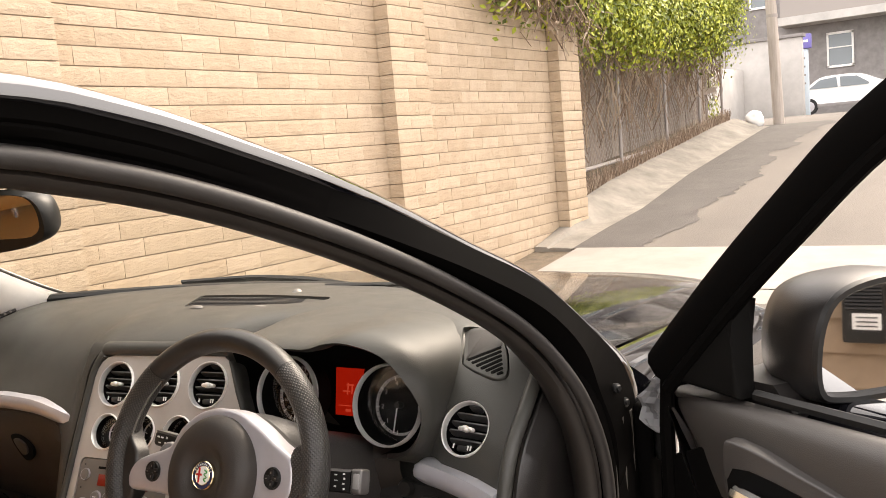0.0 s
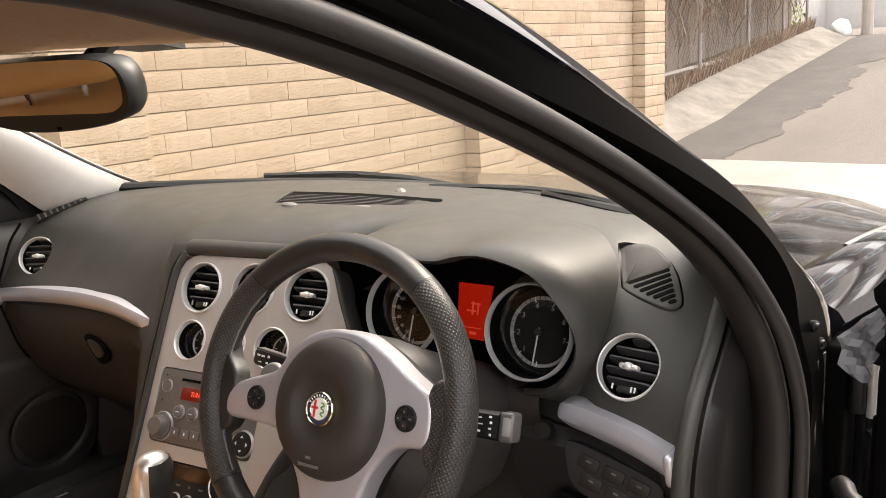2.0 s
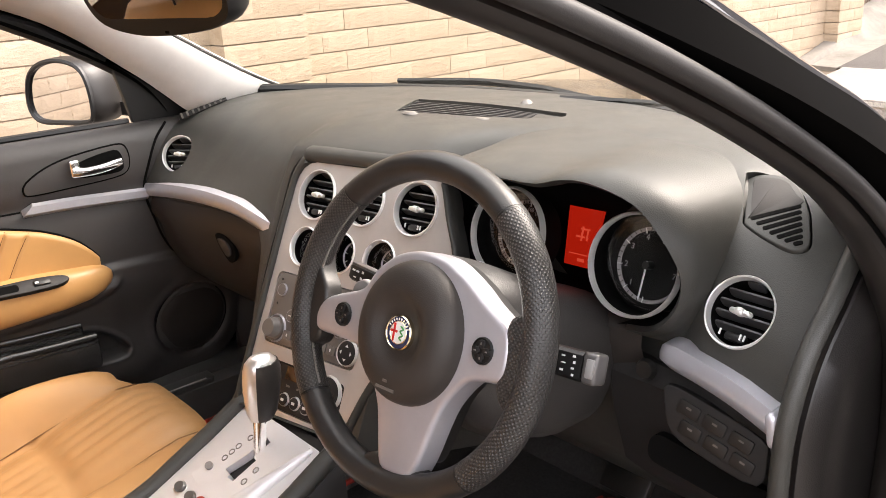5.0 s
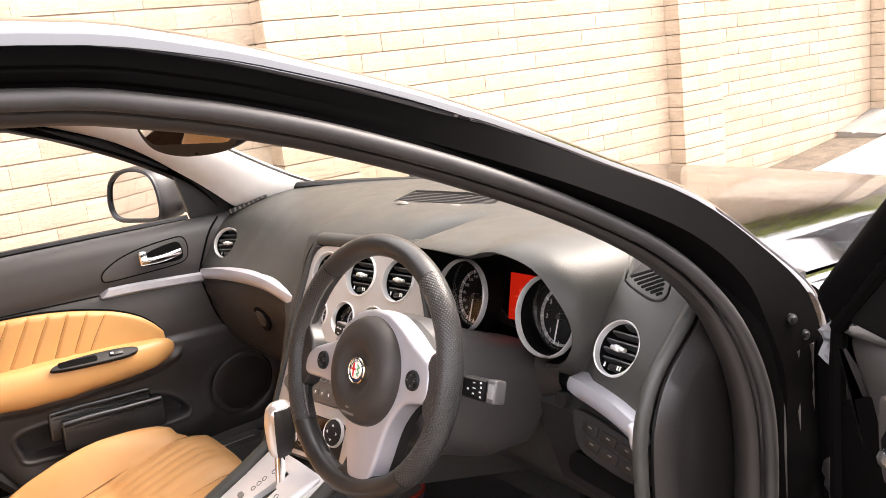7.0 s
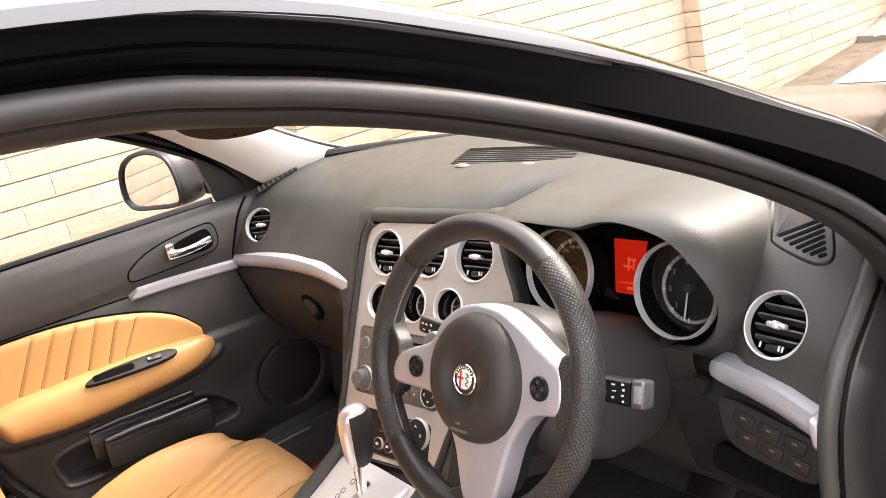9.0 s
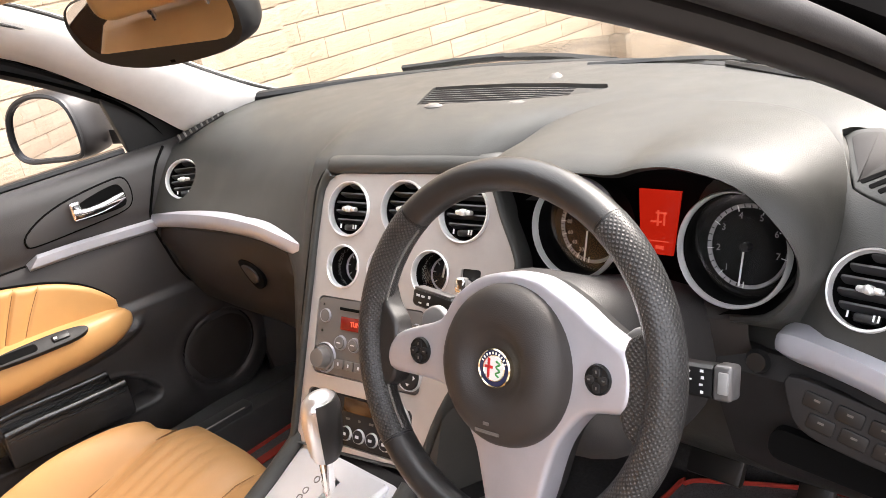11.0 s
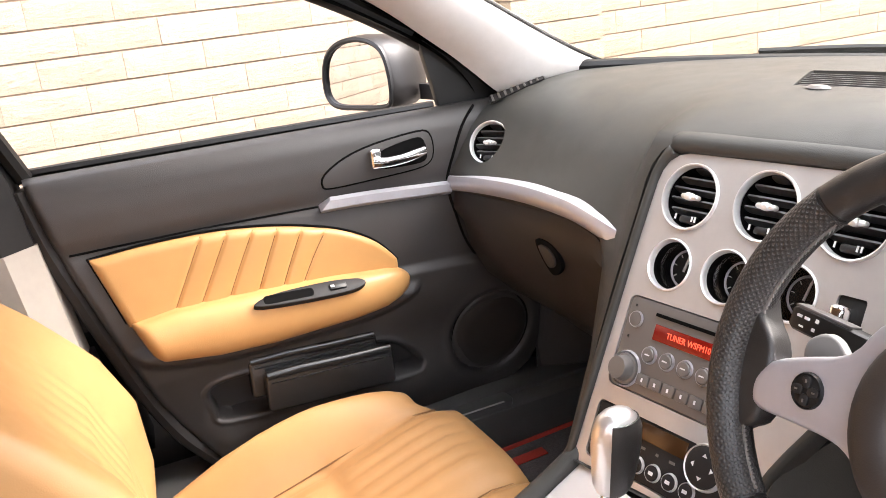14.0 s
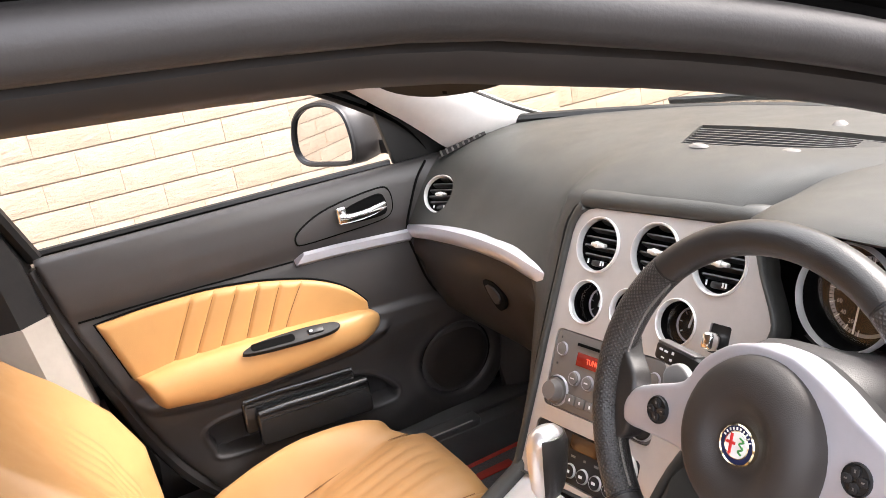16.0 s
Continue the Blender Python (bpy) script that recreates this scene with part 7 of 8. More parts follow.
SECT = [(-0.755, 0.905), (-0.742, 0.914), (-0.722, 0.917), (-0.706, 0.908), (-0.697, 0.885), (-0.694, 0.850), (-0.696, 0.815), (-0.701, 0.796), (-0.706, 0.792), (-0.701, 0.786), (-0.694, 0.74), (-0.690, 0.68), (-0.690, 0.60), (-0.694, 0.55), (-0.702, 0.50), (-0.715, 0.43), (-0.722, 0.36), (-0.724, 0.315), (-0.80, 0.315), (-0.80, 0.60)]


def door_rear(z):
    return through_points(z, [(0.315, -0.455), (0.350, -0.510), (0.388, -0.548), (0.449, -0.590), (0.515, -0.622), (0.586, -0.648), (0.665, -0.674), (0.788, -0.714), (0.88, -0.735), (0.94, -0.745)])[0]


ARMLOW = [(-0.622, 0.612), (-0.600, 0.598), (-0.513, 0.584), (-0.417, 0.580), (-0.272, 0.585), (-0.215, 0.591), (-0.187, 0.600), (-0.166, 0.612), (-0.157, 0.625)]
ARMTOP = [(-0.640, 0.668), (-0.569, 0.677), (-0.449, 0.675), (-0.30, 0.667), (-0.200, 0.657), (-0.178, 0.651), (-0.164, 0.642), (-0.156, 0.630)]
POCKET = [(-0.535, 0.515), (-0.533, 0.470), (-0.510, 0.450), (-0.333, 0.444), (-0.18, 0.436), (-0.150, 0.442), (-0.150, 0.462), (-0.19, 0.500), (-0.25, 0.518), (-0.45, 0.524)]


def away(poly, py, pz):
    """Signed distance from an outline, less than nought inside it."""
    best = np.full(py.shape, 9.0)
    odd = np.zeros(py.shape, bool)
    for k in range(len(poly)):
        (ay, az), (by, bz) = poly[k - 1], poly[k]
        ey, ez = by - ay, bz - az
        t = np.clip(((py - ay) * ey + (pz - az) * ez) / (ey * ey + ez * ez + 1e-12), 0, 1)
        best = np.minimum(best, np.hypot(py - ay - t * ey, pz - az - t * ez))
        hit = ((az > pz) != (bz > pz)) & (py < ey * (pz - az) / (ez if abs(ez) > 1e-12 else 1e-12) + ay)
        odd ^= hit
    return np.where(odd, -best, best)


def ease(v, a, b):
    t = np.clip((v - a) / (b - a), 0, 1)
    return t * t * (3 - 2 * t)


def grid_mesh(px, py, pz):
    """A sheet over arrays of places."""
    bm = bmesh.new()
    vs = [[bm.verts.new((px[i, j], py[i, j], pz[i, j])) for j in range(px.shape[1])] for i in range(px.shape[0])]
    for a, b in zip(vs, vs[1:]):
        for k in range(len(a) - 1):
            bm.faces.new((a[k], a[k + 1], b[k + 1], b[k]))
    return bm


def door_slab():
    """The moulded trim: waist roll, ledge under the armrest, map pocket, speaker ring."""
    zs = np.concatenate([np.linspace(0.885, 0.70, 24), np.linspace(0.697, 0.345, 112)])
    tt = np.linspace(0, 1, 200)
    z, t = np.meshgrid(zs, tt, indexing="ij")
    rear = np.array([door_rear(v) for v in zs])[:, None]
    front = np.array([through_points(v, [(0.345, 0.030), (0.351, 0.058), (0.360, 0.080), (0.373, 0.099), (0.395, 0.115), (0.423, 0.124), (0.472, 0.126), (0.539, 0.128), (0.60, 0.16), (0.9, 0.16)])[0] for v in zs])[:, None]
    y = rear + (front - rear) * t
    face = [(zz, xx) for xx, zz in SECT[4:18]][::-1]
    x = np.interp(z, [f[0] for f in face], [f[1] for f in face])
    arm = outline2(ARMLOW + ARMTOP[::-1], 3)
    d = away(arm, y, z)
    x = x + 0.010 * (1 - ease(d, 0.010, 0.026)) * (1 - ease(z, 0.600, 0.625))
    x = x + 0.012 * (1 - ease(z, 0.632 - 0.05 * (y + 0.16), 0.650 - 0.05 * (y + 0.16))) * ease(y, -0.22, -0.15) * ease(z, 0.50, 0.60)
    p = away(outline2(POCKET, 4), y, z)
    low = np.exp(-((z - 0.405) / 0.055) ** 2) * ease(y, -0.60, -0.52) * (1 - ease(y, -0.15, -0.02))
    x = x + 0.024 * np.where(z < 0.405, np.maximum(low, 0), low)
    x = x - (0.045 - 0.35 * (z - 0.44)) * (1 - ease(p, -0.007, 0.0))
    x = x + 0.003 * np.exp(-((p - 0.005) / 0.004) ** 2)
    r = np.hypot(y - 0.006, z - 0.470)
    x = x - 0.006 * np.exp(-((r - 0.0845) / 0.0028) ** 2) + 0.003 * np.exp(-((r - 0.098) / 0.010) ** 2)
    e = np.minimum((y - rear) / 0.012, 1)
    x = x - 0.014 * (1 - np.sqrt(np.clip(1 - (1 - e) ** 2, 0, 1)))
    f = np.clip((front - y) / 0.016, 0, 1)
    x = x - 0.012 * (1 - np.sqrt(np.clip(1 - (1 - f) ** 2, 0, 1)))
    top = np.array([[sx] * 200 for sx, _ in SECT[:4]])
    topz = np.array([[sz] * 200 for _, sz in SECT[:4]])
    topy = np.array([list(door_rear(0.9) + (0.16 - door_rear(0.9)) * tt) for _ in range(4)])
    x, y, z = np.vstack([top, x]), np.vstack([topy, y]), np.vstack([topz, z])
    x, y, z = np.hstack([np.full((len(x), 1), -0.80), x, np.full((len(x), 1), -0.80)]), np.hstack([y[:, :1], y, y[:, -1:]]), np.hstack([z[:, :1], z, z[:, -1:]])
    return grid_mesh(x, y, z)


part("door_card", door_slab(), DOORTRIM, pdoor, "dark grey moulded door trim with a map pocket", 60)
part("outer_skin", rbox(at(-0.825, -0.31, 0.60), (0.05, 0.90, 0.58), 0.02), PAINT, pdoor)
part("rear_seal", tube(smooth_line([(-0.722, door_rear(z) - 0.010, z) for z in (0.90, 0.80, 0.70, 0.60, 0.52, 0.45, 0.40, 0.36, 0.33)], 3), 0.015, 8), RUBBER, pdoor, "black rubber seal on the door edge")
# Black bar laid on the trim paints in the gap's shade.
part("gap_shade", tube(smooth_line([(-0.7035, 0.012, 0.911), (-0.6955, -0.018, 0.880), (-0.6935, -0.042, 0.832), (-0.699, -0.056, 0.790), (-0.6955, -0.057, 0.760), (-0.6925, -0.050, 0.724), (-0.6905, -0.034, 0.664), (-0.6905, 0.008, 0.597), (-0.692, 0.060, 0.545)], 4), 0.0026, 6), CAVITY, pdoor, "black bar for the shade in the gap between door and dashboard")
part("waist_seal", tube([(-0.748, -0.735, 0.920), (-0.746, -0.4, 0.920), (-0.744, -0.05, 0.918)], 0.007, 6), BLACK, pdoor)
# Black bar fills the groove to darken it like shade.
part("groove", tube([(-0.7025, -0.700, 0.792), (-0.7035, -0.5, 0.792), (-0.703, -0.302, 0.786)], 0.0022, 6), CAVITY, pdoor)
# leather insert: stitched flutes above the armrest
TOPL = [(v.x, v.y) for v in smooth_line([(y, z, 0) for y, z in ((-0.676, 0.782), (-0.58, 0.787), (-0.476, 0.785), (-0.385, 0.773), (-0.312, 0.755), (-0.266, 0.739), (-0.221, 0.714), (-0.190, 0.685), (-0.166, 0.652))], 6)]
SEAMS = [(-0.567, -0.504), (-0.525, -0.462), (-0.479, -0.420), (-0.430, -0.380), (-0.388, -0.339), (-0.353, -0.298)]


def insert_point(u, v):
    yb, yt = -0.640 + 0.464 * u, -0.676 + 0.500 * u
    zb = np.interp(yb, [p[0] for p in ARMTOP], [p[1] for p in ARMTOP]) - 0.006
    zt = np.interp(yt, [p[0] for p in TOPL], [p[1] for p in TOPL])
    return yb + (yt - yb) * v, zb + (zt - zb) * v, zt - zb


def insert_height(y, v, tall):
    rim = np.minimum(np.minimum((1 - v) * tall, np.minimum(y + 0.640 + 0.036 * v, -0.1755 - y) * 0.9), 0.014) / 0.014
    h = 0.011 * np.sqrt(np.clip(1 - (1 - np.clip(rim, 0, 1)) ** 2, 0, 1))
    for k, (b, t) in enumerate(SEAMS):
        d = (y - (b + (t - b) * v)) * 0.87
        h = h - 0.0036 * np.exp(-(d / 0.0026) ** 2) * np.clip(rim, 0, 1)
        if k < 5:
            b2, t2 = SEAMS[k + 1]
            w = (b2 + (t2 - b2) * v - b - (t - b) * v) * 0.87
            h = h + 0.0022 * np.clip(1 - (2 * d / w - 1) ** 2, 0, 1) * np.clip(rim, 0, 1)
    return h


_u, _v = np.meshgrid(np.linspace(0, 1, 300), np.linspace(0, 1, 36), indexing="ij")
_y, _z, _t = insert_point(_u, _v)
part("leather_insert", grid_mesh(-0.6915 + insert_height(_y, _v, _t), _y, _z), TAN, pdoor, "fluted tan leather door insert", 70)
for b, t in SEAMS:
    pts = []
    for v in np.linspace(0.04, 0.97, 9):
        yy = b + (t - b) * v
        uu = (yy + 0.640 + 0.036 * v) / (0.464 + 0.036 * v)
        sy, sz, st = insert_point(uu, v)
        pts.append((-0.6915 + float(insert_height(yy, v, st)) - 0.0002, yy, float(sz)))
    part("seam", tube(pts, 0.0011, 5), SEAM, pdoor)


def armrest():
    u, a = np.meshgrid(np.linspace(0, 1, 90), np.linspace(0, 1, 25), indexing="ij")
    w = (1 - np.cos(np.pi * a)) / 2
    yt, yb = -0.638 + 0.482 * u, -0.616 + 0.459 * u
    y = yt + (yb - yt) * w
    zt = np.interp(yt, [p[0] for p in ARMTOP], [p[1] for p in ARMTOP])
    zb = np.interp(yb, [p[0] for p in ARMLOW], [p[1] for p in ARMLOW])
    d = 0.046 * np.sqrt(np.clip(1 - np.clip((u - 0.72) / 0.28, 0, 1) ** 2.6, 0, 1)) * np.sqrt(np.clip(1 - np.clip((0.05 - u) / 0.05, 0, 1) ** 2, 0, 1))
    x = -0.692 + (d + 0.004) * np.sin(np.pi * np.clip(a, 0, 1)) ** 0.42
    return grid_mesh(x, y, zt + (zb - zt) * w)


part("armrest", armrest(), TAN, pdoor, "padded tan leather armrest", 80)
part("armrest_seam", tube([(-0.6865, y, z - 0.003) for y, z in ARMTOP[:-1]], 0.0016, 5), SEAM, pdoor)
# Black bar round the insert draws the shade of its gap.
_gap = [(-0.6905, -0.642, 0.668), (-0.6905, -0.660, 0.730)] + [(-0.6905, y - 0.001, z + 0.0022) for y, z in TOPL[:-2:2]]
part("insert_shade", tube(_gap, 0.0020, 6), CAVITY, pdoor, "black bar for the shade round the leather insert")
ms = on_door(-0.345, 0.6585, -0.6455) @ Matrix.Rotation(radians(-3.5), 4, "Z") @ Matrix.Rotation(radians(-50), 4, "X")
swp = part("window_switch", prism(outline2([(-0.105, -0.006), (-0.06, -0.013), (0.05, -0.013), (0.088, -0.004), (0.080, 0.010), (0.02, 0.015), (-0.07, 0.010)], 4), ms @ at(0, 0, -0.003), -0.004, 0.006, 0.002), DARK, pdoor, "dark brown window switch plate")
part("rocker", rbox(ms @ at(0.040, 0.001, 0.004), (0.030, 0.012, 0.006), 0.002), BLACK, swp)
# Black plate paints the shade of a grip hollow.
part("grip_shade", prism(rounded(0.085, 0.016, 0.006, 3, -0.045, 0.0), ms, 0.0, 0.0036), CAVITY, swp)
part("symbol", rbox(ms @ at(0.030, 0.001, 0.0073), (0.006, 0.004, 0.0006)), WHITE, swp)
# release handle in its recess
REC = [(-0.290, 0.822), (-0.284, 0.840), (-0.245, 0.862), (-0.19, 0.876), (-0.11, 0.884), (-0.086, 0.878), (-0.080, 0.852), (-0.088, 0.828), (-0.118, 0.819), (-0.20, 0.816), (-0.275, 0.815)]
rec = part("handle_recess", prism(outline2(REC[::-1], 3), on_door(0, 0, -0.697), -0.004, 0.0045, 0.002), DOORTRIM, pdoor)
# Black bar draws the shaded outline of the recess.
part("edge_shade", tube([Vector((-0.6945, y, z)) for y, z in outline2(REC, 3)], 0.0022, 6, True), CAVITY, rec)
# Black plate on the trim, for the shade inside the recess.
part("recess_shade", prism(outline2([(-0.196, 0.834), (-0.185, 0.860), (-0.12, 0.874), (-0.098, 0.868), (-0.095, 0.836), (-0.12, 0.828)][::-1], 3), on_door(0, 0, -0.697), -0.002, 0.0056), CAVITY, rec)
hd = part("door_handle", tube(smooth_line([(-0.687, -0.196, 0.846), (-0.680, -0.175, 0.844), (-0.677, -0.14, 0.846), (-0.680, -0.103, 0.852)], 4), [0.0145, 0.0135, 0.0125, 0.0115, 0.011, 0.011, 0.011, 0.011, 0.011, 0.011, 0.011, 0.0105, 0.009], 10, False, None, 0.85), CHROME, pdoor, "chrome release handle")
part("lock_tab", rbox(on_door(-0.193, 0.853, -0.686), (0.020, 0.034, 0.016), 0.005, 3), CHROME, hd)
_st = [Vector((-0.694, y, z)) for y, z in ((-0.300, 0.789), (-0.22, 0.786), (-0.14, 0.780), (-0.056, 0.773))]
part("trim_strip", loft([[p + Vector((0.0, 0.020 * (k == 0), 0.0125)), p + Vector((0.009, 0.016 * (k == 0), 0.008)), p + Vector((0.009, 0, -0.006)), p + Vector((0.0, 0, -0.0125)), p + Vector((-0.01, 0, 0))] for k, p in enumerate(smooth_line(_st, 3))]), TRIM, pdoor, "brushed aluminium strip")
# speaker
spk = part("speaker_grille", lathe([(0.0, 0.004), (0.050, 0.0035), (0.074, 0.002), (0.082, -0.004)], axes_at((-0.7068, 0.006, 0.470), (0.983, 0.0, -0.18)), 40), GLOVE, pdoor, "round black speaker grille")
# Black ring in the groove paints in its shade.
part("speaker_shade", lathe([(0.0815, -0.0055), (0.083, -0.003), (0.086, -0.003), (0.0875, -0.0055)], axes_at((-0.7068, 0.006, 0.470), (0.983, 0.0, -0.18)), 48), CAVITY, spk)


def wallet(dy, dz, dx, tilt, name_label):
    w = thing("document_wallet", (-0.675, -0.33 + dy, 0.46), name_label, "wallet", "wallets in the door pocket")
    m = on_door(-0.332 + dy, 0.484 + dz, -0.678 + dx) @ Matrix.Rotation(radians(-3.0), 4, "Z") @ Matrix.Rotation(radians(tilt), 4, "X")
    part("cover", prism(rounded(0.235, 0.066, 0.008, 4), m, -0.009, 0.007, 0.005, 3), WALLET, w)
    part("spine", tube([m @ Vector((-0.113, 0.030, 0.0)), m @ Vector((-0.05, 0.0325, 0.001)), m @ Vector((0.02, 0.031, 0.002)), m @ Vector((0.113, 0.030, 0.0))], 0.0095, 10), WALLET, w)
    part("seam", tube([m @ Vector((-0.108, 0.018, 0.0072)), m @ Vector((0.108, 0.018, 0.0072))], 0.0012, 5), BLACK, w)


wallet(0.0, 0.0, 0.006, -8, "black leather document wallet in the door pocket")
wallet(-0.02, 0.024, -0.016, -10, "second black leather wallet behind the first")


def door_mirror(m, sgn, parent):
    """A wing mirror: rounded housing, glass and foot. Local x runs outwards, y up, z towards the glass side."""
    face = [(-0.100, -0.052), (-0.098, 0.010), (-0.075, 0.052), (-0.02, 0.068), (0.045, 0.062), (0.088, 0.036), (0.104, -0.006), (0.100, -0.046), (0.070, -0.066), (0.0, -0.068), (-0.07, -0.066)]
    ring = [Vector((sgn * x, y, 0)) for x, y in outline2(face, 4)]
    rows = []
    for d, k in ((0.004, 0.95), (0.004, 1.0), (-0.004, 1.04), (-0.035, 1.06), (-0.075, 1.02), (-0.11, 0.90), (-0.135, 0.70), (-0.148, 0.42), (-0.152, 0.12)):
        rows.append([m @ Vector((p.x * k, p.y * k, d)) for p in ring])
    mi = part("mirror_housing", loft(rows, True, False), HOUSING, parent, "black wing mirror housing")
    rim = tube([m @ Vector((p.x * 0.955, p.y * 0.955, 0.004)) for p in ring], 0.006, 6, True)
    part("mirror_rim", rim, BLACK, mi)
    b = bmesh.new()
    b.faces.new([b.verts.new(m @ Vector((p.x * 0.93, p.y * 0.93, 0.001))) for p in ring])
    part("mirror_glass", b, WINGMIRROR, mi, "mirror glass")
    return mi


mm = axes_at((-1.045, -0.078, 0.960), (0.42, -0.905, 0.03)) @ Matrix.Diagonal((0.98, 1.08, 1, 1))
door_mirror(mm, -1, pdoor)
part("mirror_foot", loft([[Vector((x, y, z)) for y, z in ((0.03, zc + h), (0.085, zc + h), (0.10, zc), (0.085, zc - h), (0.03, zc - h))] for x, zc, h in ((-0.745, 0.925, 0.014), (-0.80, 0.920, 0.014), (-0.98, 0.912, 0.016))]), HOUSING, pdoor)
part("mirror_sail", prism([(-0.046, 0.916), (0.10, 0.916), (0.02, 0.985), (-0.062, 1.038), (-0.072, 1.032)], on_door(0, 0, -0.742), 0, 0.018, 0.003), BLACK, pdoor, "black mirror corner panel")
part("window_frame", tube([(-0.735, -0.735, 0.915), (-0.722, -0.752, 0.96), (-0.706, -0.775, 1.02), (-0.688, -0.82, 1.12), (-0.668, -0.90, 1.23)], 0.014, 8), BLACK, pdoor)
part("window_frame", tube([(-0.725, -0.085, 1.05), (-0.705, -0.22, 1.125), (-0.69, -0.42, 1.195), (-0.68, -0.6, 1.228), (-0.67, -0.9, 1.24)], 0.012, 8), BLACK, pdoor)

# the driver's door, swung open on its front hinges
PH = radians(62)
DD = Matrix(((math.sin(PH), 0, math.cos(PH) * -1, 0.852), (-math.cos(PH), 0, -math.sin(PH), 0.075), (0, 1, 0, 0), (0, 0, 0, 1)))
ddoor = thing("driver_door", (0.86, 0.07, 0.32), "driver's door swung open, dark trim and black window frame", "car door")


SECT2 = [(-0.050, 0.900), (-0.030, 0.915), (-0.012, 0.918), (0.004, 0.908), (0.012, 0.885), (0.014, 0.845), (0.012, 0.80), (0.008, 0.74), (0.012, 0.66), (0.010, 0.56), (-0.005, 0.44), (-0.015, 0.33), (-0.10, 0.33), (-0.11, 0.60)]
SECT2 = [(v.x, v.y) for v in smooth_line([(d, z, 0) for d, z in SECT2[:12]], 3)] + SECT2[12:]
rows = []
for k in range(31):
    t = (k / 30) ** 1.5
    e = 0.05 * (1 - t) ** 8
    rows.append([DD @ Vector((lerp(through_points(z, [(0.33, 0.14), (0.60, 0.115), (0.75, 0.085), (0.86, 0.04), (0.905, 0.0), (0.92, 0.0)])[0], 1.02, t), z - (0.02 * (1 - t) ** 6 if z > 0.8 else 0), d - e * (d > -0.02))) for d, z in SECT2])
part("door_card", loft(rows), DOORCARD, ddoor, "dark grey door trim", 60)
part("outer_skin", prism(rounded(1.04, 0.60, 0.04, 4, 0.51, 0.61), DD, -0.135, -0.09, 0.02, 3), PAINT, ddoor)
part("corner_panel", prism([(0.008, 0.918), (0.129, 0.914), (0.124, 0.983), (0.121, 1.028), (0.124, 1.050), (0.108, 1.042), (0.050, 0.985)], DD, -0.05, -0.014, 0.010, 3), CORNER, ddoor, "black mirror corner panel")
FR = smooth_line([(0.0, 0.925, -0.02), (0.04, 0.968, -0.02), (0.12, 1.050, -0.02), (0.20, 1.128, -0.025), (0.29, 1.212, -0.035), (0.40, 1.280, -0.05), (0.58, 1.325, -0.06), (0.80, 1.315, -0.06), (0.95, 1.25, -0.055)], 5)
_rows = []
for k, p in enumerate(FR):
    q = FR[min(k + 1, len(FR) - 1)] - FR[max(k - 1, 0)]
    n = Vector((-q.y, q.x, 0)).normalized()
    _rows.append([DD @ (p + n * r + Vector((0, 0, d))) for r, d in ((0.022, -0.030), (0.027, -0.018), (0.026, 0.002), (0.014, 0.010), (-0.006, 0.012), (-0.020, 0.004), (-0.024, -0.012), (-0.016, -0.03))])
part("window_frame", loft(_rows), JAMB, ddoor, "black window frame")
part("frame_seal", tube([DD @ (p + Vector((0.018, -0.018, 0.004))) for p in FR], 0.009, 8), JAMB, ddoor)
_rows = []
for k, p in enumerate(FR):
    q = FR[min(k + 1, len(FR) - 1)] - FR[max(k - 1, 0)]
    n = Vector((-q.y, q.x, 0)).normalized()
    _rows.append([DD @ (p + n * r + Vector((0, 0, d))) for r, d in ((0.026, -0.032), (0.034, -0.026), (0.036, -0.04), (0.028, -0.05))])
part("frame_skin", loft(_rows), PAINT, ddoor)
part("waist_seal", tube([DD @ Vector(p) for p in ((0.14, 0.920, -0.034), (0.5, 0.921, -0.034), (0.95, 0.918, -0.034))], 0.007, 6), BLACK, ddoor)
door_mirror(DD @ at(0.214, 0.977, -0.168) @ Matrix(((0, 0, 1, 0), (0, 1, 0, 0), (-1, 0, 0, 0), (0, 0, 0, 1))) @ Matrix.Rotation(radians(-16), 4, "Y"), 1, ddoor)
part("mirror_foot", loft([[DD @ Vector((a, b, d)) for a, b in ((0.066, 0.910 + h), (0.15, 0.912 + h), (0.178, 0.902), (0.15, 0.890 - h), (0.066, 0.886 - h))] for d, h in ((-0.05, 0.018), (-0.10, 0.014), (-0.17, 0.016))]), HOUSING, ddoor)
rc = part("handle_recess", prism(outline2([(0.135, 0.865), (0.15, 0.880), (0.24, 0.866), (0.33, 0.845), (0.345, 0.815), (0.30, 0.790), (0.16, 0.785), (0.138, 0.81)][::-1], 3), DD, 0.0, 0.0175, 0.003), DOORTRIM, ddoor)
# Black plate again, for the shade inside this door's recess.
part("recess_shade", prism(outline2([(0.15, 0.850), (0.24, 0.846), (0.32, 0.825), (0.30, 0.80), (0.16, 0.797)][::-1], 3), DD, 0.01, 0.0185), CAVITY, rc)
part("door_handle", tube([DD @ Vector(p) for p in ((0.16, 0.826, 0.026), (0.20, 0.827, 0.034), (0.27, 0.822, 0.030))], 0.010, 8), CHROME, ddoor, "chrome release handle")
SAIL = [(-0.112, 0.868), (-0.046, 0.921), (0.009, 0.966), (0.062, 1.013), (0.075, 1.020), (0.078, 0.99), (0.03, 0.93), (-0.03, 0.86), (-0.060, 0.832), (-0.10, 0.832)]
part("sail_skin", prism(SAIL[::-1], DD, -0.104, -0.086, 0.003, 2), PAINT, ddoor, "painted front corner of the door")
_rows = []
_rnd = random.Random(5)
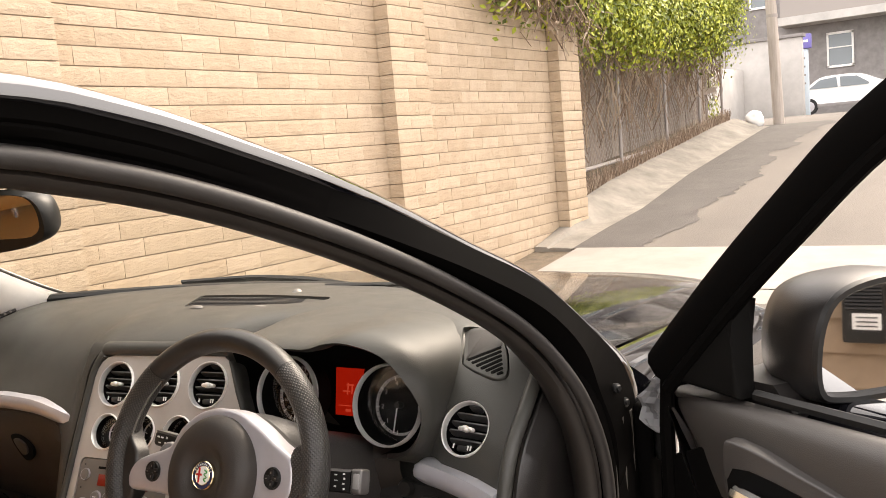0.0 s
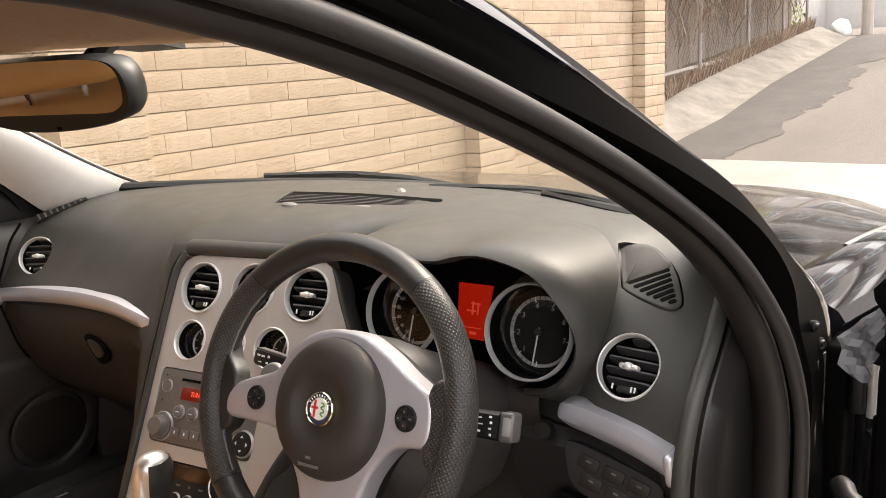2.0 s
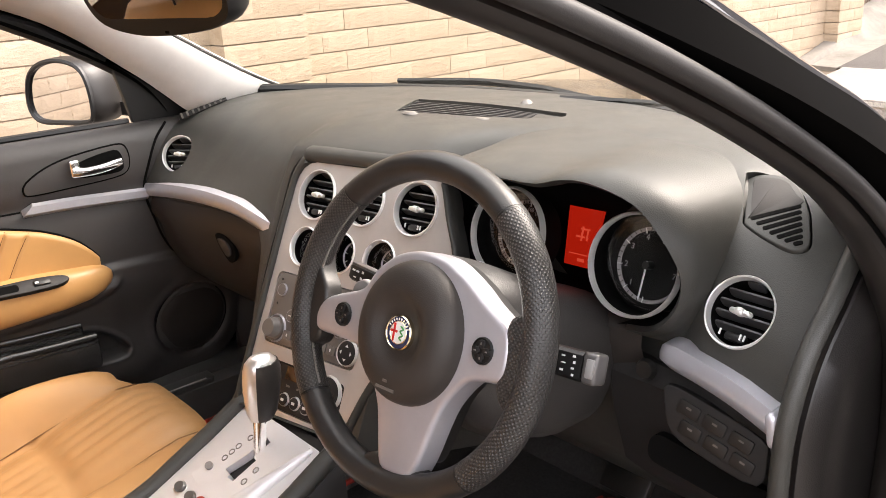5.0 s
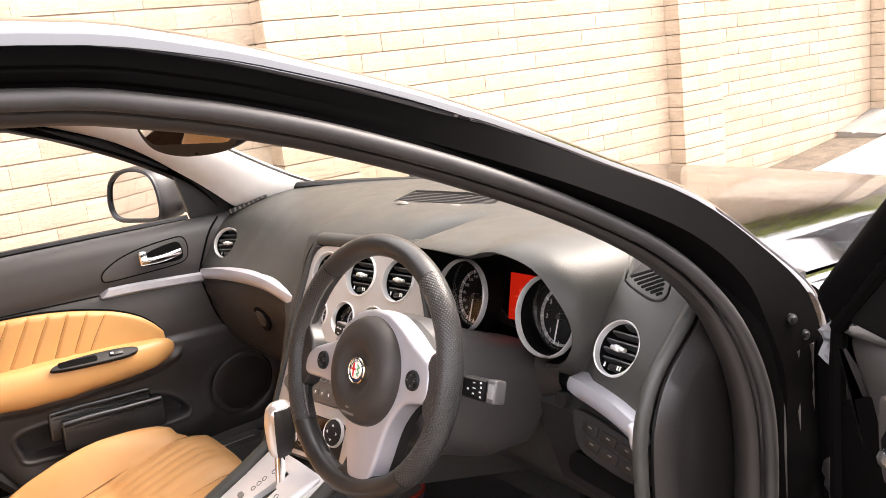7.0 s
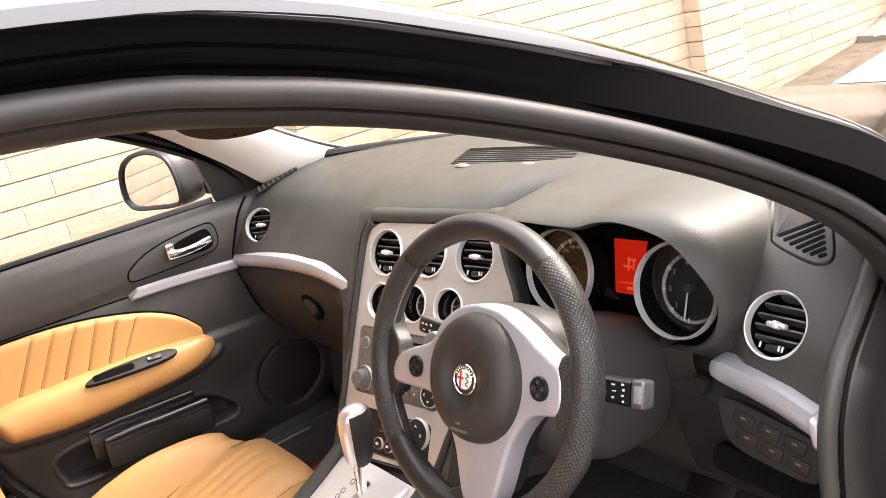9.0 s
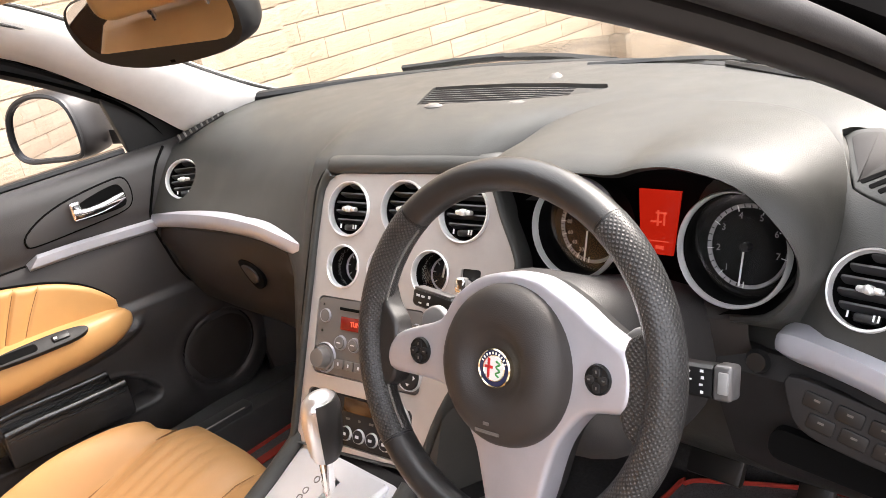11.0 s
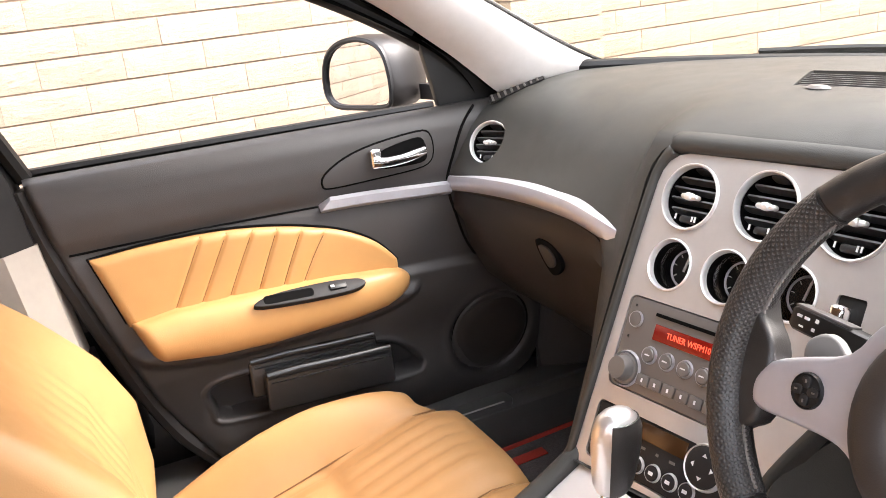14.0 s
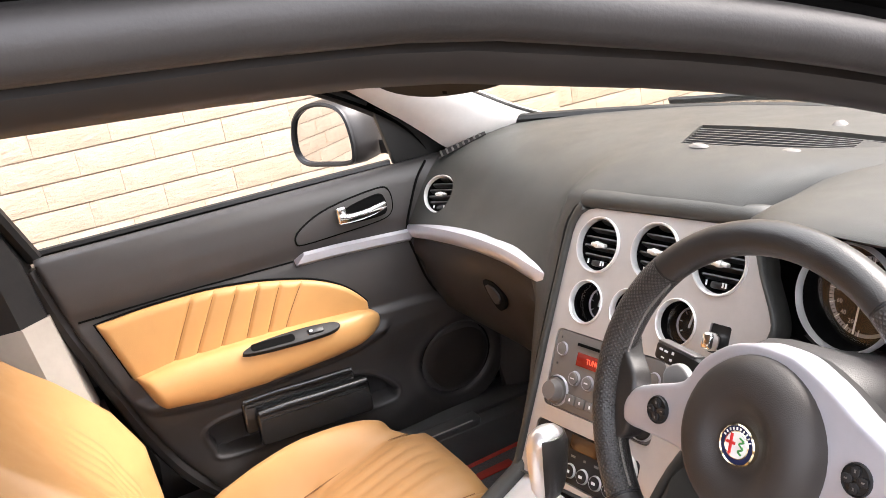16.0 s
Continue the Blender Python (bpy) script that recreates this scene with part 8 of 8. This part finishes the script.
for k in range(16):
    z = lerp(0.814, 0.928, k / 15)
    al = through_points(z, [(0.814, -0.074), (0.828, -0.095), (0.862, -0.101), (0.890, -0.070), (0.928, -0.036)])[0]
    ar = through_points(z, [(0.814, -0.060), (0.872, -0.045), (0.928, -0.016)])[0]
    _rows.append([DD @ Vector((lerp(al, ar, i / 9), z, -0.072 + 0.009 * math.sin(5.1 * i / 9 + 0.9 * k) * math.sin(0.7 * k) + _rnd.uniform(-0.0025, 0.0025))) for i in range(10)])
_b = loft(_rows, False, False)
bmesh.ops.solidify(_b, geom=_b.faces[:], thickness=0.002)
part("edge_cover", _b, CRUMPLE, ddoor, "crumpled grey plastic edge cover", 20)
part("shut_face", prism([(-0.030, 0.36), (0.14, 0.34), (0.125, 0.60), (0.100, 0.75), (0.060, 0.84), (-0.022, 0.80)], DD, -0.10, -0.03, 0.004), JAMB, ddoor, "black painted shut face")
part("front_seal", tube([DD @ Vector(p) for p in ((0.004, 0.93, -0.03), (-0.004, 0.85, -0.03), (-0.004, 0.6, -0.03), (0.01, 0.38, -0.03))], 0.010, 8), JAMB, ddoor)

# ---- rear-view mirror ----
rv = thing("rear_view_mirror", (0.072, -0.27, 1.23), "black-framed interior mirror on a dark windscreen mount", "mirror")
mr = axes_at((0.031, -0.297, 1.176), (0.267, -0.943, -0.20))
ov = outline2([(-0.125, 0.002), (-0.118, 0.030), (-0.08, 0.040), (0.0, 0.042), (0.09, 0.040), (0.121, 0.028), (0.128, 0.0), (0.116, -0.026), (0.06, -0.040), (-0.03, -0.044), (-0.10, -0.030)], 4)
part("shell", loft([[mr @ Vector((x * k, y * k, d)) for x, y in ov] for d, k in ((0.0055, 0.80), (0.0060, 0.965), (0.0, 1.0), (-0.018, 1.0), (-0.035, 0.92), (-0.045, 0.6))], True, True), BLACK, rv)
_b = bmesh.new()
_b.faces.new([_b.verts.new(mr @ Vector((x * 0.915, max(y, -0.032) * 0.84 + 0.005, 0.0062))) for x, y in ov])
part("glass", _b, MIRROR, rv, "mirror glass")
part("sensor_eye", rbox(mr @ at(0.012, -0.0385, 0.004), (0.008, 0.004, 0.004), 0.001), CAVITY, rv)
part("stem", tube([(0.07, -0.275, 1.195), (0.05, -0.23, 1.225), (0.03, -0.19, 1.245)], 0.013, 8), BLACK, rv)
part("mount_cover", loft([[Vector((x + dx, y, z)) for dx, z in ((-0.055 * k, z0), (0.055 * k, z0), (0.05 * k, z0 + 0.03), (-0.05 * k, z0 + 0.03))] for x, y, z0, k in ((0.03, -0.13, 1.222, 0.9), (0.03, -0.20, 1.232, 1.15), (0.03, -0.30, 1.255, 1.3))]), BLACK, rv)
vis = thing("sun_visor", (-0.33, -0.36, 1.24), "beige fabric sun visor folded up", "sun visor")
part("flap", rbox(at(-0.34, -0.385, 1.248) @ Matrix.Rotation(radians(14), 4, "X"), (0.36, 0.13, 0.02), 0.008, 3), LINER, vis)

# ---- bricks of the wall ----
def brick_mesh(name, l, h, d, seed):
    """One split-faced brick: an uneven front with chipped edges."""
    r = random.Random(seed)
    bm = bmesh.new()
    nx, nz = 8, 4
    front = [[bm.verts.new((d / 2 - (0.0012 + r.uniform(0, 0.0012) if i in (0, nx) or j in (0, nz) else r.uniform(-0.0012, 0.0008)), -l / 2 + l * i / nx, -h / 2 + h * j / nz)) for i in range(nx + 1)] for j in range(nz + 1)]
    for j in range(nz):
        for i in range(nx):
            bm.faces.new((front[j][i], front[j][i + 1], front[j + 1][i + 1], front[j + 1][i]))
    edge = [front[0][i] for i in range(nx + 1)] + [front[j][nx] for j in range(1, nz + 1)] + [front[nz][i] for i in range(nx - 1, -1, -1)] + [front[j][0] for j in range(nz - 1, 0, -1)]
    back = [bm.verts.new((-d / 2, v.co.y, v.co.z)) for v in edge]
    for k in range(len(edge)):
        q = (k + 1) % len(edge)
        bm.faces.new((edge[q], edge[k], back[k], back[q]))
    me = bpy.data.meshes.new(name)
    bm.to_mesh(me)
    bm.free()
    me.materials.append(BRICK)
    return me


GAP, PERP = 0.0056, 0.0012
FULL = [brick_mesh("brick", LENGTH - PERP, COURSE - GAP, 0.06, 30 + k) for k in range(5)]
END = [brick_mesh("brick", LENGTH * 0.58 - PERP, COURSE - GAP, 0.06, 60 + k) for k in range(2)]
SIDE = [brick_mesh("brick", PROUD - 0.005, COURSE - GAP, 0.06, 70 + k) for k in range(2)]
rnd = random.Random(21)
spots = []
for c in range(int(WALL_TOP / COURSE)):
    z = -0.012 + (c + 0.5) * COURSE
    for k in range(-33, 28):
        y0 = k * LENGTH + (LENGTH / 2 if c % 2 else 0) - 0.07
        y1 = y0 + LENGTH
        y0, y1 = max(y0, -8.0), min(y1, 6.33)
        if y1 - y0 < 0.06 or any(a - 0.02 < y0 and y1 < b + 0.02 for a, b in PIERS):
            continue
        spots.append((WALL_X - 0.03, (y0 + y1) / 2, z, y1 - y0, 0))
    for a, b in PIERS:
        w = b - a
        cut = 0.62 * w if c % 2 else 0.38 * w
        for s0, s1 in ((a, a + cut), (a + cut, b)):
            spots.append((WALL_X + PROUD - 0.03, (s0 + s1) / 2, z, s1 - s0, 0))
        spots.append((WALL_X + PROUD / 2 - 0.004, a + 0.03, z, PROUD, 1))
        spots.append((WALL_X + PROUD / 2 - 0.004, b - 0.03, z, PROUD, 2))
near = sorted(spots, key=lambda s: abs(s[1] - 0.5) * 1.0 + abs(s[2] - 1.15) * 2.2)[:290]
nearset = set(near)
joined_v, joined_f = [], []
for s in spots:
    x, y, z, l, face = s
    lib = SIDE if face else (END if l < LENGTH * 0.8 else FULL)
    me = lib[rnd.randrange(len(lib))]
    ln = (PROUD - 0.005) if face else (LENGTH * 0.58 - PERP if lib is END else LENGTH - PERP)
    m = at(x + rnd.uniform(-0.0015, 0.0015), y, z) @ Matrix.Rotation(radians({0: 0, 1: -90, 2: 90}[face]), 4, "Z") @ Matrix.Diagonal((1, (l - (PERP if not face else 0.005)) / ln, 1, 1))
    if s in nearset:
        o = new("brick", me)
        o.parent, o.matrix_parent_inverse, o.matrix_basis = wall, WM[wall].inverted(), m
    else:
        base = len(joined_v)
        joined_v += [m @ v.co for v in me.vertices]
        joined_f += [[base + i for i in p.vertices] for p in me.polygons]
jm = bpy.data.meshes.new("brickwork")
jm.from_pydata([tuple(v) for v in joined_v], [], joined_f)
jm.materials.append(BRICKFAR)
jo = new("brickwork", jm)
jo.parent, jo.matrix_parent_inverse = wall, WM[wall].inverted()
tagged(jo, "", "", "", "stuff")
